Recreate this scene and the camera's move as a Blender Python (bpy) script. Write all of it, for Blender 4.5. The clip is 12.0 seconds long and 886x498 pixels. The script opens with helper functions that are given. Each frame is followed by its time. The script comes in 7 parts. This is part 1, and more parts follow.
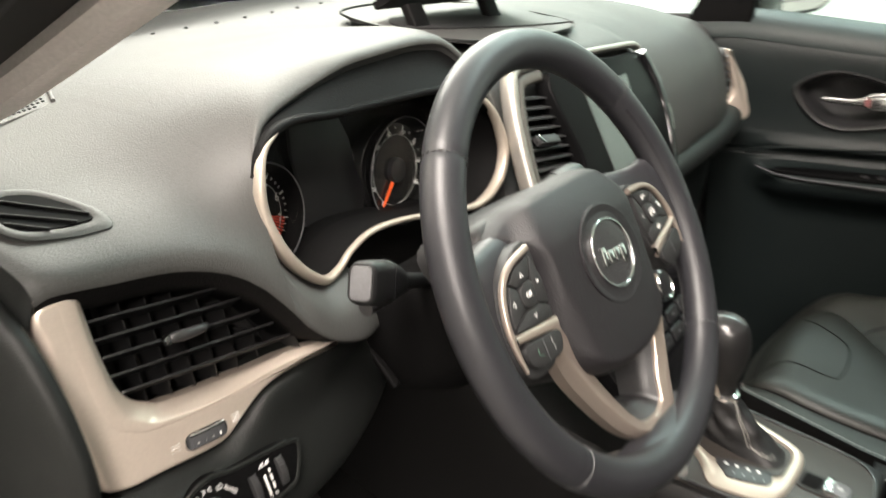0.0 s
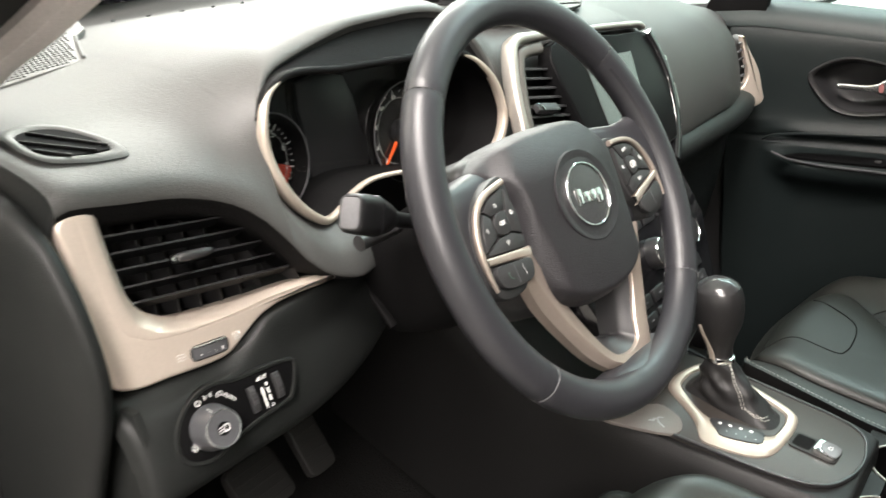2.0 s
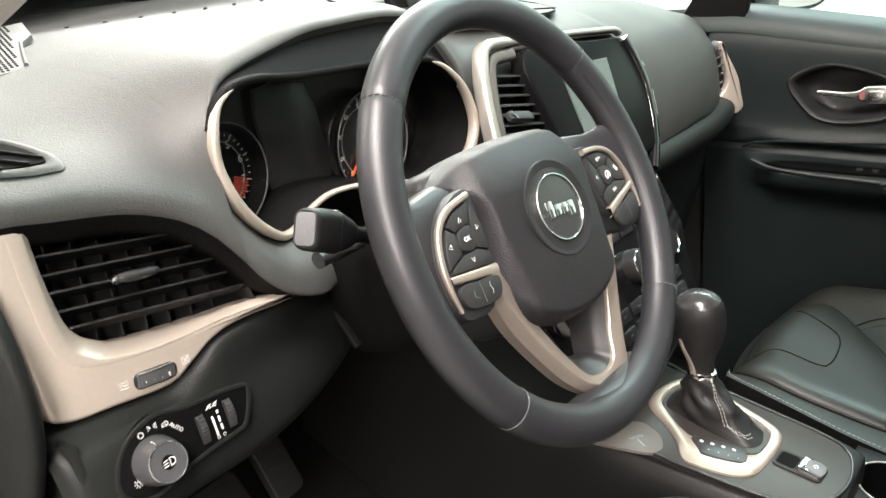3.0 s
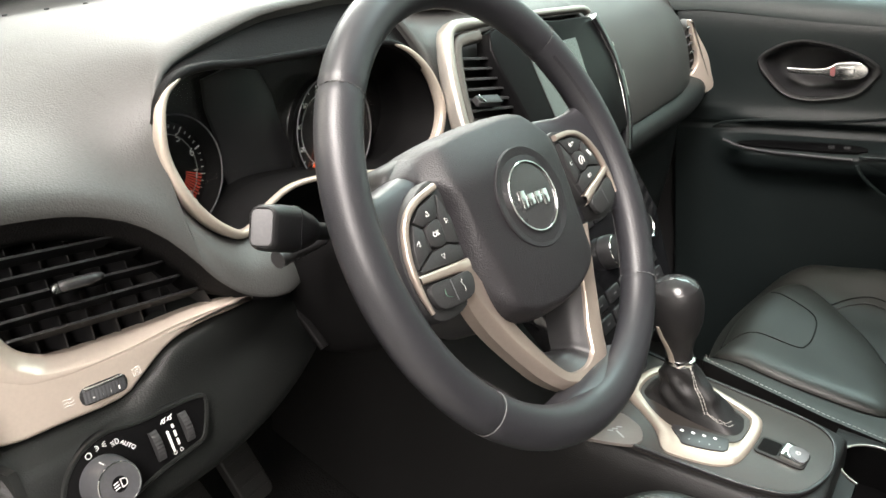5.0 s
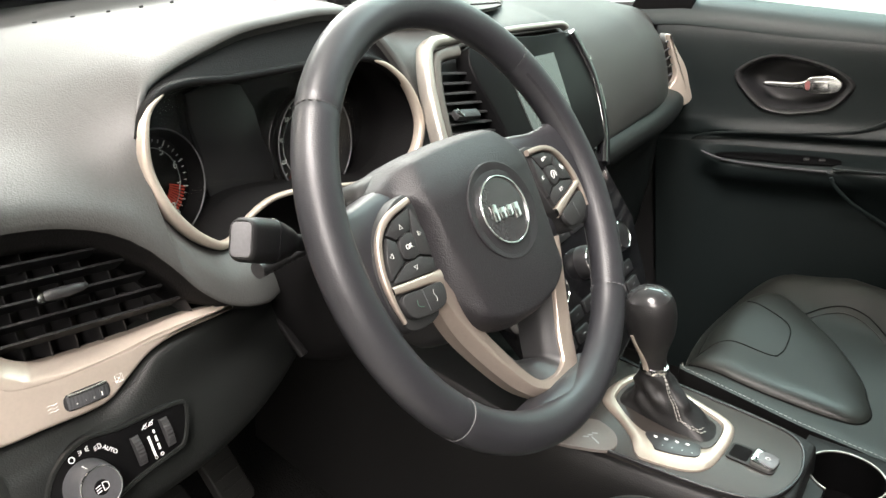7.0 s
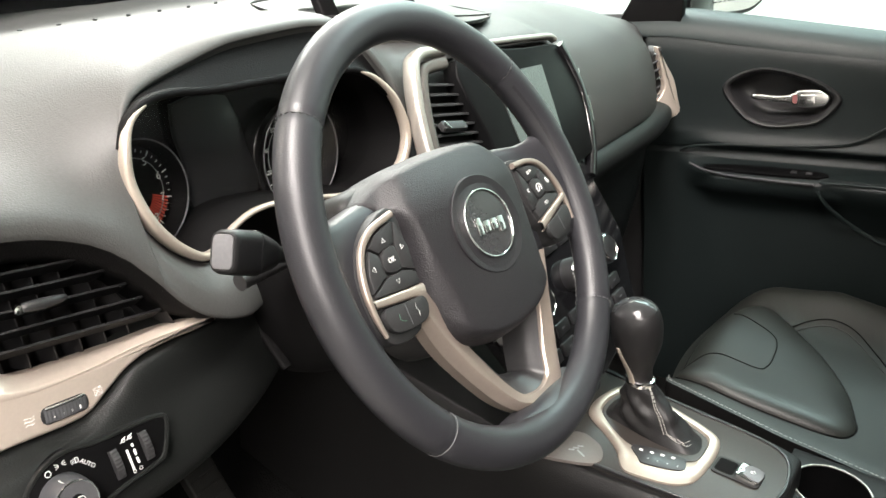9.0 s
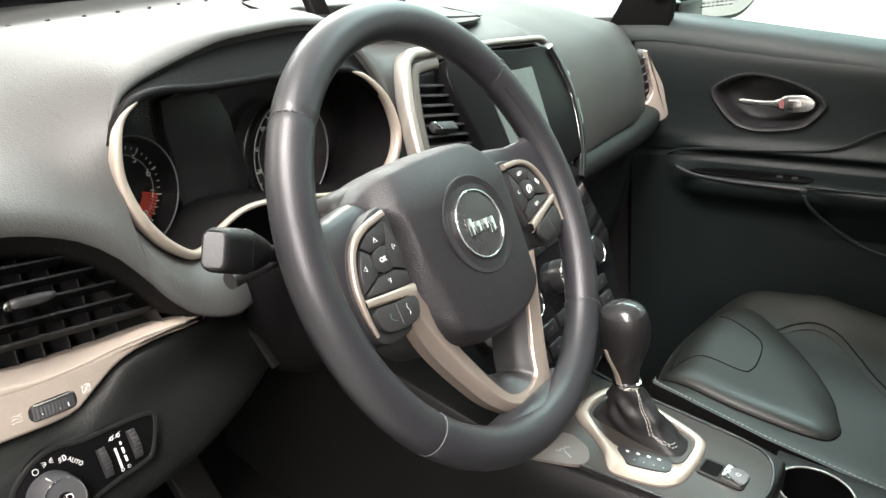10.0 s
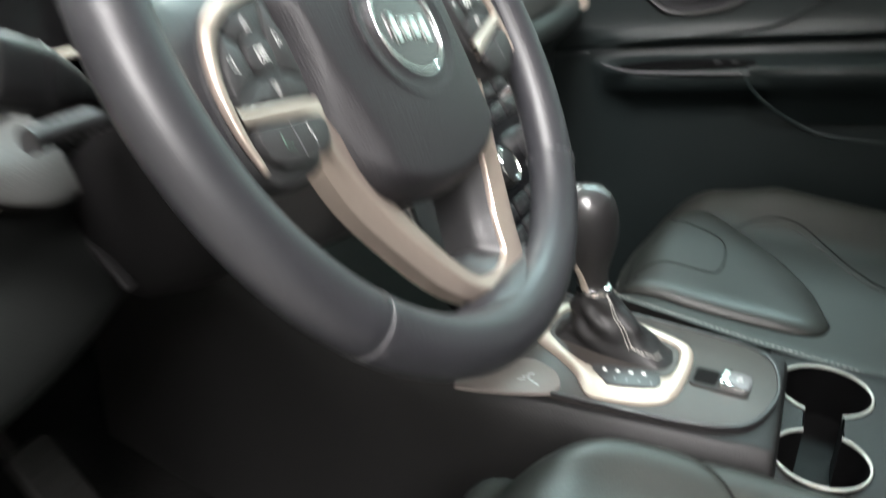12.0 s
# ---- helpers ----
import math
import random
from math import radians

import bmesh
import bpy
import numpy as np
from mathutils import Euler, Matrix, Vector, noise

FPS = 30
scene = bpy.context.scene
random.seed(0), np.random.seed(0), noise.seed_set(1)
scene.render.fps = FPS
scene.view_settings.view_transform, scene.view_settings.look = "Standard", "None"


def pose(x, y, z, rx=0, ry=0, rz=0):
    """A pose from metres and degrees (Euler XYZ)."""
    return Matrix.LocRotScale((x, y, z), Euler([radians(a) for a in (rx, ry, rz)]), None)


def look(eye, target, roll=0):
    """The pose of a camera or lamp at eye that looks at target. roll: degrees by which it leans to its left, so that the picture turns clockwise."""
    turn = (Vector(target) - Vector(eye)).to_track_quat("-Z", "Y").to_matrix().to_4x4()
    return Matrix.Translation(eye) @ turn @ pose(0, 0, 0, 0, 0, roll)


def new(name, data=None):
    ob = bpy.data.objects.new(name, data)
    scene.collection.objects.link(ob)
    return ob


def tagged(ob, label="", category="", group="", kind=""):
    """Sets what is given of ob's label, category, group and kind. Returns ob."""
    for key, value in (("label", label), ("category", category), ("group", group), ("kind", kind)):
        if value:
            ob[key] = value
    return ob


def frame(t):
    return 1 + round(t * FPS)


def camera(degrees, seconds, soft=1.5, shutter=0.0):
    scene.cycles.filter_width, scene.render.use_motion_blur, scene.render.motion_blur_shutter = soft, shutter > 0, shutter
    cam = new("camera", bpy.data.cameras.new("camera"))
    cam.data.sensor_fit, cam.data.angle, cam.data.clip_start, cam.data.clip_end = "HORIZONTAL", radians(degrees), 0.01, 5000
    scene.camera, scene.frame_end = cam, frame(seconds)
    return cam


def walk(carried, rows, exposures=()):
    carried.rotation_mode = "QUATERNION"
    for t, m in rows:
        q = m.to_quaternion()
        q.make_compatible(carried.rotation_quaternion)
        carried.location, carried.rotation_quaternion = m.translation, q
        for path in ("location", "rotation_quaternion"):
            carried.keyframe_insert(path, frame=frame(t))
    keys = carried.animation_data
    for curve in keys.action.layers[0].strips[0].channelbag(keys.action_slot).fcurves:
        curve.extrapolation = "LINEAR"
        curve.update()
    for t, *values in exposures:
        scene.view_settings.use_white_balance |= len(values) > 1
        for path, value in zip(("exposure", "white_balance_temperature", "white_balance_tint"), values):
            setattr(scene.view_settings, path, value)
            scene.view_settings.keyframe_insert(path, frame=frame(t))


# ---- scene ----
cam = camera(54.7, 12.0, shutter=0.9)
PATH = [
    (0, (-0.5658, -0.2661, 1.3329), (0.1899, 0.2799, 0.9713), -4.68),
    (0.2, (-0.5440, -0.2660, 1.3310), (0.9340, 0.8780, 0.6190), -4.20),
    (0.5, (-0.5711, -0.2962, 1.3302), (0.1567, 0.2918, 0.9772), -3.64),
    (1, (-0.6278, -0.3389, 1.3063), (0.0894, 0.2649, 0.9583), -4.73),
    (1.5, (-0.6289, -0.3482, 1.3037), (0.0874, 0.2579, 0.9579), -5.43),
    (2, (-0.6004, -0.3422, 1.2945), (0.1308, 0.2462, 0.9493), -5.04),
    (2.5, (-0.5745, -0.3373, 1.2882), (0.1635, 0.2449, 0.9470), -5.23),
    (3, (-0.5600, -0.3308, 1.2855), (0.1853, 0.2442, 0.9481), -5.05),
    (3.2, (-0.5535, -0.3256, 1.2854), (0.1926, 0.2491, 0.9494), -5.13),
    (5, (-0.5277, -0.3090, 1.2791), (0.2314, 0.2352, 0.9219), -5.84),
    (5.5, (-0.5344, -0.3091, 1.2809), (0.2299, 0.2278, 0.9237), -6.38),
    (6, (-0.5395, -0.3166, 1.2887), (0.2361, 0.2027, 0.9299), -5.70),
    (6.5, (-0.5360, -0.3219, 1.2898), (0.2365, 0.2042, 0.9343), -5.27),
    (7, (-0.5375, -0.3301, 1.2892), (0.2313, 0.2046, 0.9385), -5.38),
    (9, (-0.5313, -0.3329, 1.2910), (0.2465, 0.1943, 0.9488), -4.78),
    (9.5, (-0.5334, -0.3328, 1.2894), (0.2532, 0.1809, 0.9468), -4.16),
    (10, (-0.5344, -0.3304, 1.2911), (0.2525, 0.1830, 0.9489), -3.91),
    (10.5, (-0.5323, -0.3305, 1.2900), (0.2543, 0.1831, 0.9472), -3.95),
    (11, (-0.5216, -0.3263, 1.2862), (0.2742, 0.1712, 0.9411), -4.29),
    (11.5, (-0.4901, -0.3031, 1.2638), (0.3161, 0.1765, 0.9172), -5.26),
    (11.7, (-0.4720, -0.2830, 1.2140), (1.1630, 0.6460, 0.5340), -6.20),
    (11.9, (-0.4190, -0.2380, 1.1640), (1.2240, 0.6290, 0.4250), -7.00),
    (12, (-0.4010, -0.2212, 1.1396), (0.4288, 0.1936, 0.7661), -7.57),
]
TINTS = [(0, -0.28, 6800, 10), (0.5, -0.30, 6800, 10), (0.8, -0.1, 6650, 10), (1.0, 0.0, 6550, 10), (9.0, 0.0, 6500, 10), (10.5, 0.0, 6380, 10), (11.5, 0.0, 6320, 10), (11.8, 0.0, 6250, 10), (12, 0.16, 6150, 8)]
walk(cam, [(t, look(eye, target, roll)) for t, eye, target, roll in PATH], TINTS)

# ---- world and lights: a white-walled workshop lit by unseen area lamps, added to match the light ----
world = bpy.data.worlds.new("world")
scene.world = world
world.use_nodes = True
world.node_tree.nodes["Background"].inputs[0].default_value = (0.9, 0.95, 1.0, 1)
world.node_tree.nodes["Background"].inputs[1].default_value = 0.05


def area_lamp(name, at, aim, sx, sy, power, colour=(1, 0.98, 0.95)):
    data = bpy.data.lights.new(name, "AREA")
    data.shape, data.size, data.size_y, data.energy, data.color = "RECTANGLE", sx, sy, power, colour
    ob = new(name, data)
    ob.matrix_world = look(at, aim)
    return ob


# Unseen lamps, added and tuned until the cabin's light and highlights match.
area_lamp("unseen_area_lamp", (-1.2, -0.6, 3.2), (-1.1, -0.5, 0.0), 0.7, 2.0, 350, (1.0, 0.92, 0.875))
area_lamp("unseen_area_lamp", (2.25, 2.3, 3.2), (1.7, 1.8, 0), 2.4, 1.6, 390, (0.98, 0.985, 0.93))
# Cool side lamp, added to tint the passenger side.
area_lamp("unseen_area_lamp", (2.6, -0.3, 3.2), (2.6, -0.3, 0), 0.8, 3.0, 175, (0.74, 1.0, 0.99))
# Added rear-left fill for faces turned to the driver.
area_lamp("unseen_area_lamp", (-2.6, -1.9, 3.2), (-2.0, -1.3, 0.0), 0.8, 2.4, 390, (1.0, 0.92, 0.87))
# Added front-left fill that warms the reflection on the dash top.
area_lamp("unseen_area_lamp", (-1.5, 2.4, 3.2), (-1.2, 2.0, 0.0), 0.7, 2.0, 110, (1.0, 0.89, 0.80))

# ---- materials ----
def mat(name, base, rough=0.5, metal=0.0, grain=0.0, cell=0.0012, var=0.12, spec=0.5, coat=0.0, wear=0.0):
    m = bpy.data.materials.new(name)
    m.use_nodes = True
    nt = m.node_tree
    bsdf = nt.nodes["Principled BSDF"]
    bsdf.inputs["Roughness"].default_value = rough
    bsdf.inputs["Metallic"].default_value = metal
    bsdf.inputs["Specular IOR Level"].default_value = spec
    bsdf.inputs["Coat Weight"].default_value = coat
    bsdf.inputs["Coat Roughness"].default_value = 0.08
    co = nt.nodes.new("ShaderNodeTexCoord")
    fine = nt.nodes.new("ShaderNodeTexNoise")
    fine.inputs["Scale"].default_value, fine.inputs["Detail"].default_value = 420, 3
    wide = nt.nodes.new("ShaderNodeTexNoise")
    wide.inputs["Scale"].default_value, wide.inputs["Detail"].default_value = 9, 4
    nt.links.new(co.outputs["Object"], fine.inputs["Vector"])
    nt.links.new(co.outputs["Object"], wide.inputs["Vector"])
    both = nt.nodes.new("ShaderNodeMath")
    both.operation = "ADD"
    nt.links.new(fine.outputs["Fac"], both.inputs[0])
    nt.links.new(wide.outputs["Fac"], both.inputs[1])
    tone = nt.nodes.new("ShaderNodeMapRange")
    tone.inputs["From Min"].default_value, tone.inputs["From Max"].default_value = 0.7, 1.3
    nt.links.new(both.outputs[0], tone.inputs["Value"])
    mix = nt.nodes.new("ShaderNodeMix")
    mix.data_type = "RGBA"
    mix.inputs["A"].default_value = (*[c * (1 - var) for c in base], 1)
    mix.inputs["B"].default_value = (*[min(1, c * (1 + var)) for c in base], 1)
    nt.links.new(tone.outputs["Result"], mix.inputs["Factor"])
    nt.links.new(mix.outputs["Result"], bsdf.inputs["Base Color"])
    gloss = nt.nodes.new("ShaderNodeMapRange")
    gloss.inputs["To Min"].default_value, gloss.inputs["To Max"].default_value = rough * 0.88, min(1, rough * 1.12 + wear)
    nt.links.new(wide.outputs["Fac"], gloss.inputs["Value"])
    nt.links.new(gloss.outputs["Result"], bsdf.inputs["Roughness"])
    if grain:
        cells = nt.nodes.new("ShaderNodeTexVoronoi")
        cells.feature = "SMOOTH_F1"
        cells.inputs["Scale"].default_value = 1 / cell
        nt.links.new(co.outputs["Object"], cells.inputs["Vector"])
        bump = nt.nodes.new("ShaderNodeBump")
        bump.inputs["Strength"].default_value, bump.inputs["Distance"].default_value = grain, cell * 0.7
        bump.invert = True
        nt.links.new(cells.outputs["Distance"], bump.inputs["Height"])
        nt.links.new(bump.outputs["Normal"], bsdf.inputs["Normal"])
    return m


def glow(name, colour, power):
    m = mat(name, colour, 0.4)
    bsdf = m.node_tree.nodes["Principled BSDF"]
    bsdf.inputs["Emission Color"].default_value = (*colour, 1)
    bsdf.inputs["Emission Strength"].default_value = power
    return m


def clear(name, tint=(1, 1, 1), rough=0.0, gloss=0.06):
    m = bpy.data.materials.new(name)
    m.use_nodes = True
    nt = m.node_tree
    out = nt.nodes["Material Output"]
    see = nt.nodes.new("ShaderNodeBsdfTransparent")
    see.inputs["Color"].default_value = (*tint, 1)
    shine = nt.nodes.new("ShaderNodeBsdfGlossy")
    shine.inputs["Roughness"].default_value = rough
    mix = nt.nodes.new("ShaderNodeMixShader")
    mix.inputs["Fac"].default_value = gloss
    nt.links.new(see.outputs[0], mix.inputs[1])
    nt.links.new(shine.outputs[0], mix.inputs[2])
    nt.links.new(mix.outputs[0], out.inputs["Surface"])
    return m


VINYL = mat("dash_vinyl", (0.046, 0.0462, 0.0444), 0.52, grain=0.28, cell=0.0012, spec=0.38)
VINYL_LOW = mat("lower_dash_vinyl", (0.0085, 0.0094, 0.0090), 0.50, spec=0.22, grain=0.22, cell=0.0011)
# Near-black plastic, also used where shade is painted on lip and bezel top.
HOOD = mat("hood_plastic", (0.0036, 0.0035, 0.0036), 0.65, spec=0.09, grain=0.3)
# Slight blue in the base colour stands for the rim's bluish sheen.
LEATHER = mat("wheel_leather", (0.0160, 0.0161, 0.0188), 0.38, grain=0.14, cell=0.0009, wear=0.08)
GRIP = mat("perforated_leather", (0.0120, 0.0120, 0.0135), 0.46, spec=0.4, grain=0.3, cell=0.0015)
AIRBAG = mat("airbag_vinyl", (0.0105, 0.0098, 0.0112), 0.50, spec=0.38, grain=0.5, cell=0.0010)
BOOT = mat("boot_leather", (0.0105, 0.0102, 0.0105), 0.50, spec=0.35, grain=0.3, cell=0.0012)
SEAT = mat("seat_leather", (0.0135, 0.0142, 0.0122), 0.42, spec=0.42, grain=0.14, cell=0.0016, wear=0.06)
# Set darker than the cushion's leather, for skirt and seams.
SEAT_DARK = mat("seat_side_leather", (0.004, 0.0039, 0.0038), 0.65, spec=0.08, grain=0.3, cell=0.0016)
BRONZE = mat("bronze_satin_paint", (0.62, 0.535, 0.46), 0.36, metal=0.55, var=0.04)
# The next two copy the bronze darker, putting shade into the colour.
SHADED_BRONZE = mat("shaded_bronze_paint", (0.44, 0.385, 0.325), 0.38, metal=0.55, var=0.05)
SHADED_WHEEL_BRONZE = mat("shaded_wheel_bronze_paint", (0.36, 0.303, 0.262), 0.32, metal=0.7, var=0.04)
KNOB_CAP = mat("knob_cap_plastic", (0.024, 0.024, 0.025), 0.20)
SCREEN_FRAME = mat("screen_frame_plastic", (0.004, 0.004, 0.0042), 0.34, spec=0.06)
PEDAL = mat("pedal_rubber", (0.016, 0.0158, 0.0153), 0.65, spec=0.3)
BLADE = mat("vent_blade_plastic", (0.026, 0.026, 0.027), 0.40)
BLACK = mat("black_plastic", (0.018, 0.018, 0.0185), 0.5, spec=0.35, grain=0.2)
SATIN = mat("satin_black_plastic", (0.016, 0.016, 0.017), 0.33)
PIANO = mat("gloss_black_plastic", (0.008, 0.008, 0.009), 0.08, coat=0.6, var=0.05)
STALK = mat("stalk_plastic", (0.0085, 0.0085, 0.009), 0.42, spec=0.4, grain=0.15)
GREY = mat("grey_plastic", (0.10, 0.10, 0.104), 0.40)
DKGREY = mat("dark_grey_plastic", (0.055, 0.056, 0.06), 0.42)
HANDLE = mat("satin_chrome", (0.86, 0.86, 0.86), 0.24, metal=1, var=0.03)
CHROME = mat("chrome", (0.82, 0.82, 0.82), 0.09, metal=1, var=0.03)
SILVER = mat("silver_paint", (0.40, 0.38, 0.345), 0.40, metal=0.75, var=0.04)
PLATE = mat("console_brown_plastic", (0.034, 0.0295, 0.0265), 0.46, metal=0.2)
CONSOLE = mat("console_vinyl", (0.0075, 0.0074, 0.0074), 0.52, spec=0.24, grain=0.3)
PILLAR = mat("pillar_fabric", (0.60, 0.56, 0.535), 0.85, grain=0.2, cell=0.0008)
RUBBER = mat("rubber_seal", (0.014, 0.014, 0.0135), 0.6, spec=0.3)
# Green in these base colours stands for the cool light on that side.
DOOR = mat("door_vinyl_cool_tint", (0.0085, 0.0122, 0.0124), 0.46, spec=0.28, grain=0.4, cell=0.0012)
DOOR_TOP = mat("door_top_cool_tint", (0.0135, 0.0205, 0.0205), 0.5, spec=0.4, grain=0.3, cell=0.0012)
CARPET = mat("carpet", (0.0095, 0.0093, 0.0090), 0.95, spec=0.1, grain=0.9, cell=0.003)
INK = mat("white_print", (0.75, 0.75, 0.73), 0.5, var=0.03)
DIM_INK = mat("grey_print", (0.30, 0.31, 0.30), 0.5, var=0.03)
# Weak glow added to unlit print and needle so their colour shows.
RED = glow("red_glow_print", (0.50, 0.06, 0.035), 0.22)
NEEDLE = glow("orange_glow_needle", (0.75, 0.10, 0.02), 0.4)
THREAD = mat("pale_thread", (0.33, 0.32, 0.295), 0.8)
# Near-black paint that stands in for the shade inside uncut openings.
HOLE_SHADE = mat("opening_shade", (0.003, 0.003, 0.003), 0.9, spec=0.1)
DARK_THREAD = mat("dark_thread", (0.035, 0.035, 0.035), 0.8)
SCREEN = mat("switched_off_screen", (0.045, 0.052, 0.050), 0.14, coat=0.5, var=0.04)
DISPLAY = mat("cluster_display", (0.010, 0.010, 0.010), 0.2, var=0.04)
LENS = clear("cluster_lens", (0.93, 0.93, 0.93), 0.12, 0.012)
GLASS = clear("window_glass", (0.93, 0.96, 0.94), 0.0, 0.05)
MIRROR = mat("mirror_glass", (0.9, 0.9, 0.9), 0.02, metal=1, var=0.01)
WALL = mat("white_wall_paint", (0.80, 0.82, 0.79), 0.8, var=0.02)
PALE_WALL = mat("pale_green_wall_paint", (0.50, 0.58, 0.54), 0.8, var=0.03)
GREY_WALL = mat("unseen_wall_grey", (0.52, 0.50, 0.47), 0.8, var=0.04)
CONCRETE = mat("concrete_floor", (0.22, 0.215, 0.205), 0.6, var=0.15)
REDPRINT = mat("red_lock_mark", (0.24, 0.09, 0.09), 0.4)


# ---- mesh helpers ----
V = Vector


def cat(pts, n=6, closed=False):
    """A smooth curve through the points."""
    pts = [V(p) for p in pts]
    k = len(pts)
    out = []
    for i in range(k if closed else k - 1):
        if closed:
            p0, p1, p2, p3 = (pts[(i + j) % k] for j in (-1, 0, 1, 2))
        else:
            p1, p2 = pts[i], pts[i + 1]
            p0 = pts[i - 1] if i else p1 * 2 - p2
            p3 = pts[i + 2] if i + 2 < k else p2 * 2 - p1
        for j in range(n):
            t = j / n
            out.append(0.5 * (2 * p1 + (p2 - p0) * t + (2 * p0 - 5 * p1 + 4 * p2 - p3) * t * t + (3 * p1 - p0 - 3 * p2 + p3) * t ** 3))
    if not closed:
        out.append(pts[-1].copy())
    return out


def grid(rows, closed_u=False, closed_v=False, caps=False, bm=None, flip=False):
    """A skin over rows of points."""
    bm = bm or bmesh.new()
    vs = [[bm.verts.new(p) for p in row] for row in rows]
    nu, nv = len(vs), len(vs[0])
    for i in range(nu if closed_u else nu - 1):
        for j in range(nv if closed_v else nv - 1):
            q = [vs[i][j], vs[i][(j + 1) % nv], vs[(i + 1) % nu][(j + 1) % nv], vs[(i + 1) % nu][j]]
            bm.faces.new(q[::-1] if flip else q)
    if caps:
        bm.faces.new(vs[0][::-1] if not flip else vs[0])
        bm.faces.new(vs[-1] if not flip else vs[-1][::-1])
    return bm


def loft(rows, nu=5, nv=5, **kw):
    """A smooth skin through few rows of few points."""
    fine = [cat(r, nv) for r in rows]
    cols = [cat([r[j] for r in fine], nu) for j in range(len(fine[0]))]
    return grid([[c[i] for c in cols] for i in range(len(cols[0]))], **kw)


def sweep(path, section, closed=False, up=(0, 0, 1), scale=None, caps=True, bm=None):
    """A section of (side, up) points drawn along a path."""
    up = V(up)
    rows = []
    k = len(path)
    for i, p in enumerate(path):
        a = path[(i - 1) % k] if closed or i else path[0]
        b = path[(i + 1) % k] if closed or i + 1 < k else path[-1]
        t = (b - a).normalized()
        side = t.cross(up)
        side = side.normalized() if side.length > 1e-6 else V((1, 0, 0))
        nrm = side.cross(t).normalized()
        s = scale(i / max(1, k - 1)) if scale else 1
        rows.append([p + side * (u * s) + nrm * (w * s) for u, w in section])
    return grid(rows, closed_u=closed, closed_v=True, caps=caps and not closed, bm=bm)


def circle(r, n=12, ry=None):
    return [(r * math.cos(2 * math.pi * i / n), (ry or r) * math.sin(2 * math.pi * i / n)) for i in range(n)]


def oval_section(w, h, r, n=3):
    """A rounded rectangle, w by h, centred."""
    out = []
    for cx, cy, a0 in ((w / 2 - r, h / 2 - r, 0), (-w / 2 + r, h / 2 - r, 90), (-w / 2 + r, -h / 2 + r, 180), (w / 2 - r, -h / 2 + r, 270)):
        for i in range(n + 1):
            a = radians(a0 + 90 * i / n)
            out.append((cx + r * math.cos(a), cy + r * math.sin(a)))
    return out


def smooth2(pts, n=4):
    return [(p.x, p.y) for p in cat([(x, y, 0) for x, y in pts], n, closed=True)]


def slab(outline, depth, bev=0.0, steps=2, m=None, dome=None, bm=None):
    """A plate of that outline; its face at local z 0, its back at -depth, its face edge rounded."""
    bm = bm or bmesh.new()
    area = sum(a[0] * b[1] - b[0] * a[1] for a, b in zip(outline, outline[1:] + outline[:1]))
    if area < 0:
        outline = outline[::-1]
    k = len(outline)
    nrm = []
    for i in range(k):
        a, b = V(outline[i - 1]), V(outline[(i + 1) % k])
        t = (b - a).normalized() if (b - a).length > 1e-9 else V((1, 0))
        nrm.append(V((-t.y, t.x)))
    rings = [[(x, y, -depth) for x, y in outline]]
    if bev:
        wide = [bev(x, y) if callable(bev) else bev for x, y in outline]
        for s in range(steps + 1):
            a = math.pi / 2 * s / steps
            rings.append([(x + n.x * w * (1 - math.cos(a)), y + n.y * w * (1 - math.cos(a)), -w + w * math.sin(a)) for (x, y), n, w in zip(outline, nrm, wide)])
    else:
        rings.append([(x, y, 0) for x, y in outline])
    made = [[bm.verts.new(m @ V(p) if m else V(p)) for p in ring] for ring in rings]
    for a, b in zip(made, made[1:]):
        for i in range(k):
            bm.faces.new((a[i], a[(i + 1) % k], b[(i + 1) % k], b[i]))
    bm.faces.new(made[-1])
    bm.faces.new(made[0][::-1])
    return bm


def box(w, d, h, r=0.003, m=None, bm=None):
    """A box with rounded upright and top edges, on local z from -h to 0."""
    return slab(oval_section(w, d, min(r * 1.5, w / 2.01, d / 2.01)), h, min(r, h * 0.45), 2, m, bm=bm)


def lathe(profile, n=32, m=None, bm=None):
    """A turned body from (radius, z) points."""
    bm = bm or bmesh.new()
    rows = [[(m @ V((r * math.cos(2 * math.pi * i / n), r * math.sin(2 * math.pi * i / n), z))) if m else V((r * math.cos(2 * math.pi * i / n), r * math.sin(2 * math.pi * i / n), z)) for i in range(n)] for r, z in profile]
    return grid(rows, closed_v=True, caps=True, bm=bm)


def dish(outline, height, rings=10, m=None):
    """A domed cover: height(s, x, y) over the outline scaled by s from 0 to 1."""
    bm = bmesh.new()
    centre = V((sum(p[0] for p in outline) / len(outline), sum(p[1] for p in outline) / len(outline)))
    rows = []
    for i in range(rings + 1):
        s = 1 - i / rings
        s = s ** 0.8 if s > 0 else 0.001
        row = []
        for x, y in outline:
            p = centre + (V((x, y)) - centre) * s
            q = V((p.x, p.y, height(s, p.x, p.y)))
            row.append(m @ q if m else q)
        rows.append(row)
    return grid(rows, closed_v=True, bm=bm)


def facing(origin, right=(1, 0, 0), up=(0, 0, 1)):
    """A frame of reference: local x to the right, y up, z out of the face."""
    r = V(right).normalized()
    z = r.cross(V(up)).normalized()
    u = z.cross(r)
    return Matrix(((r.x, u.x, z.x, origin[0]), (r.y, u.y, z.y, origin[1]), (r.z, u.z, z.z, origin[2]), (0, 0, 0, 1)))


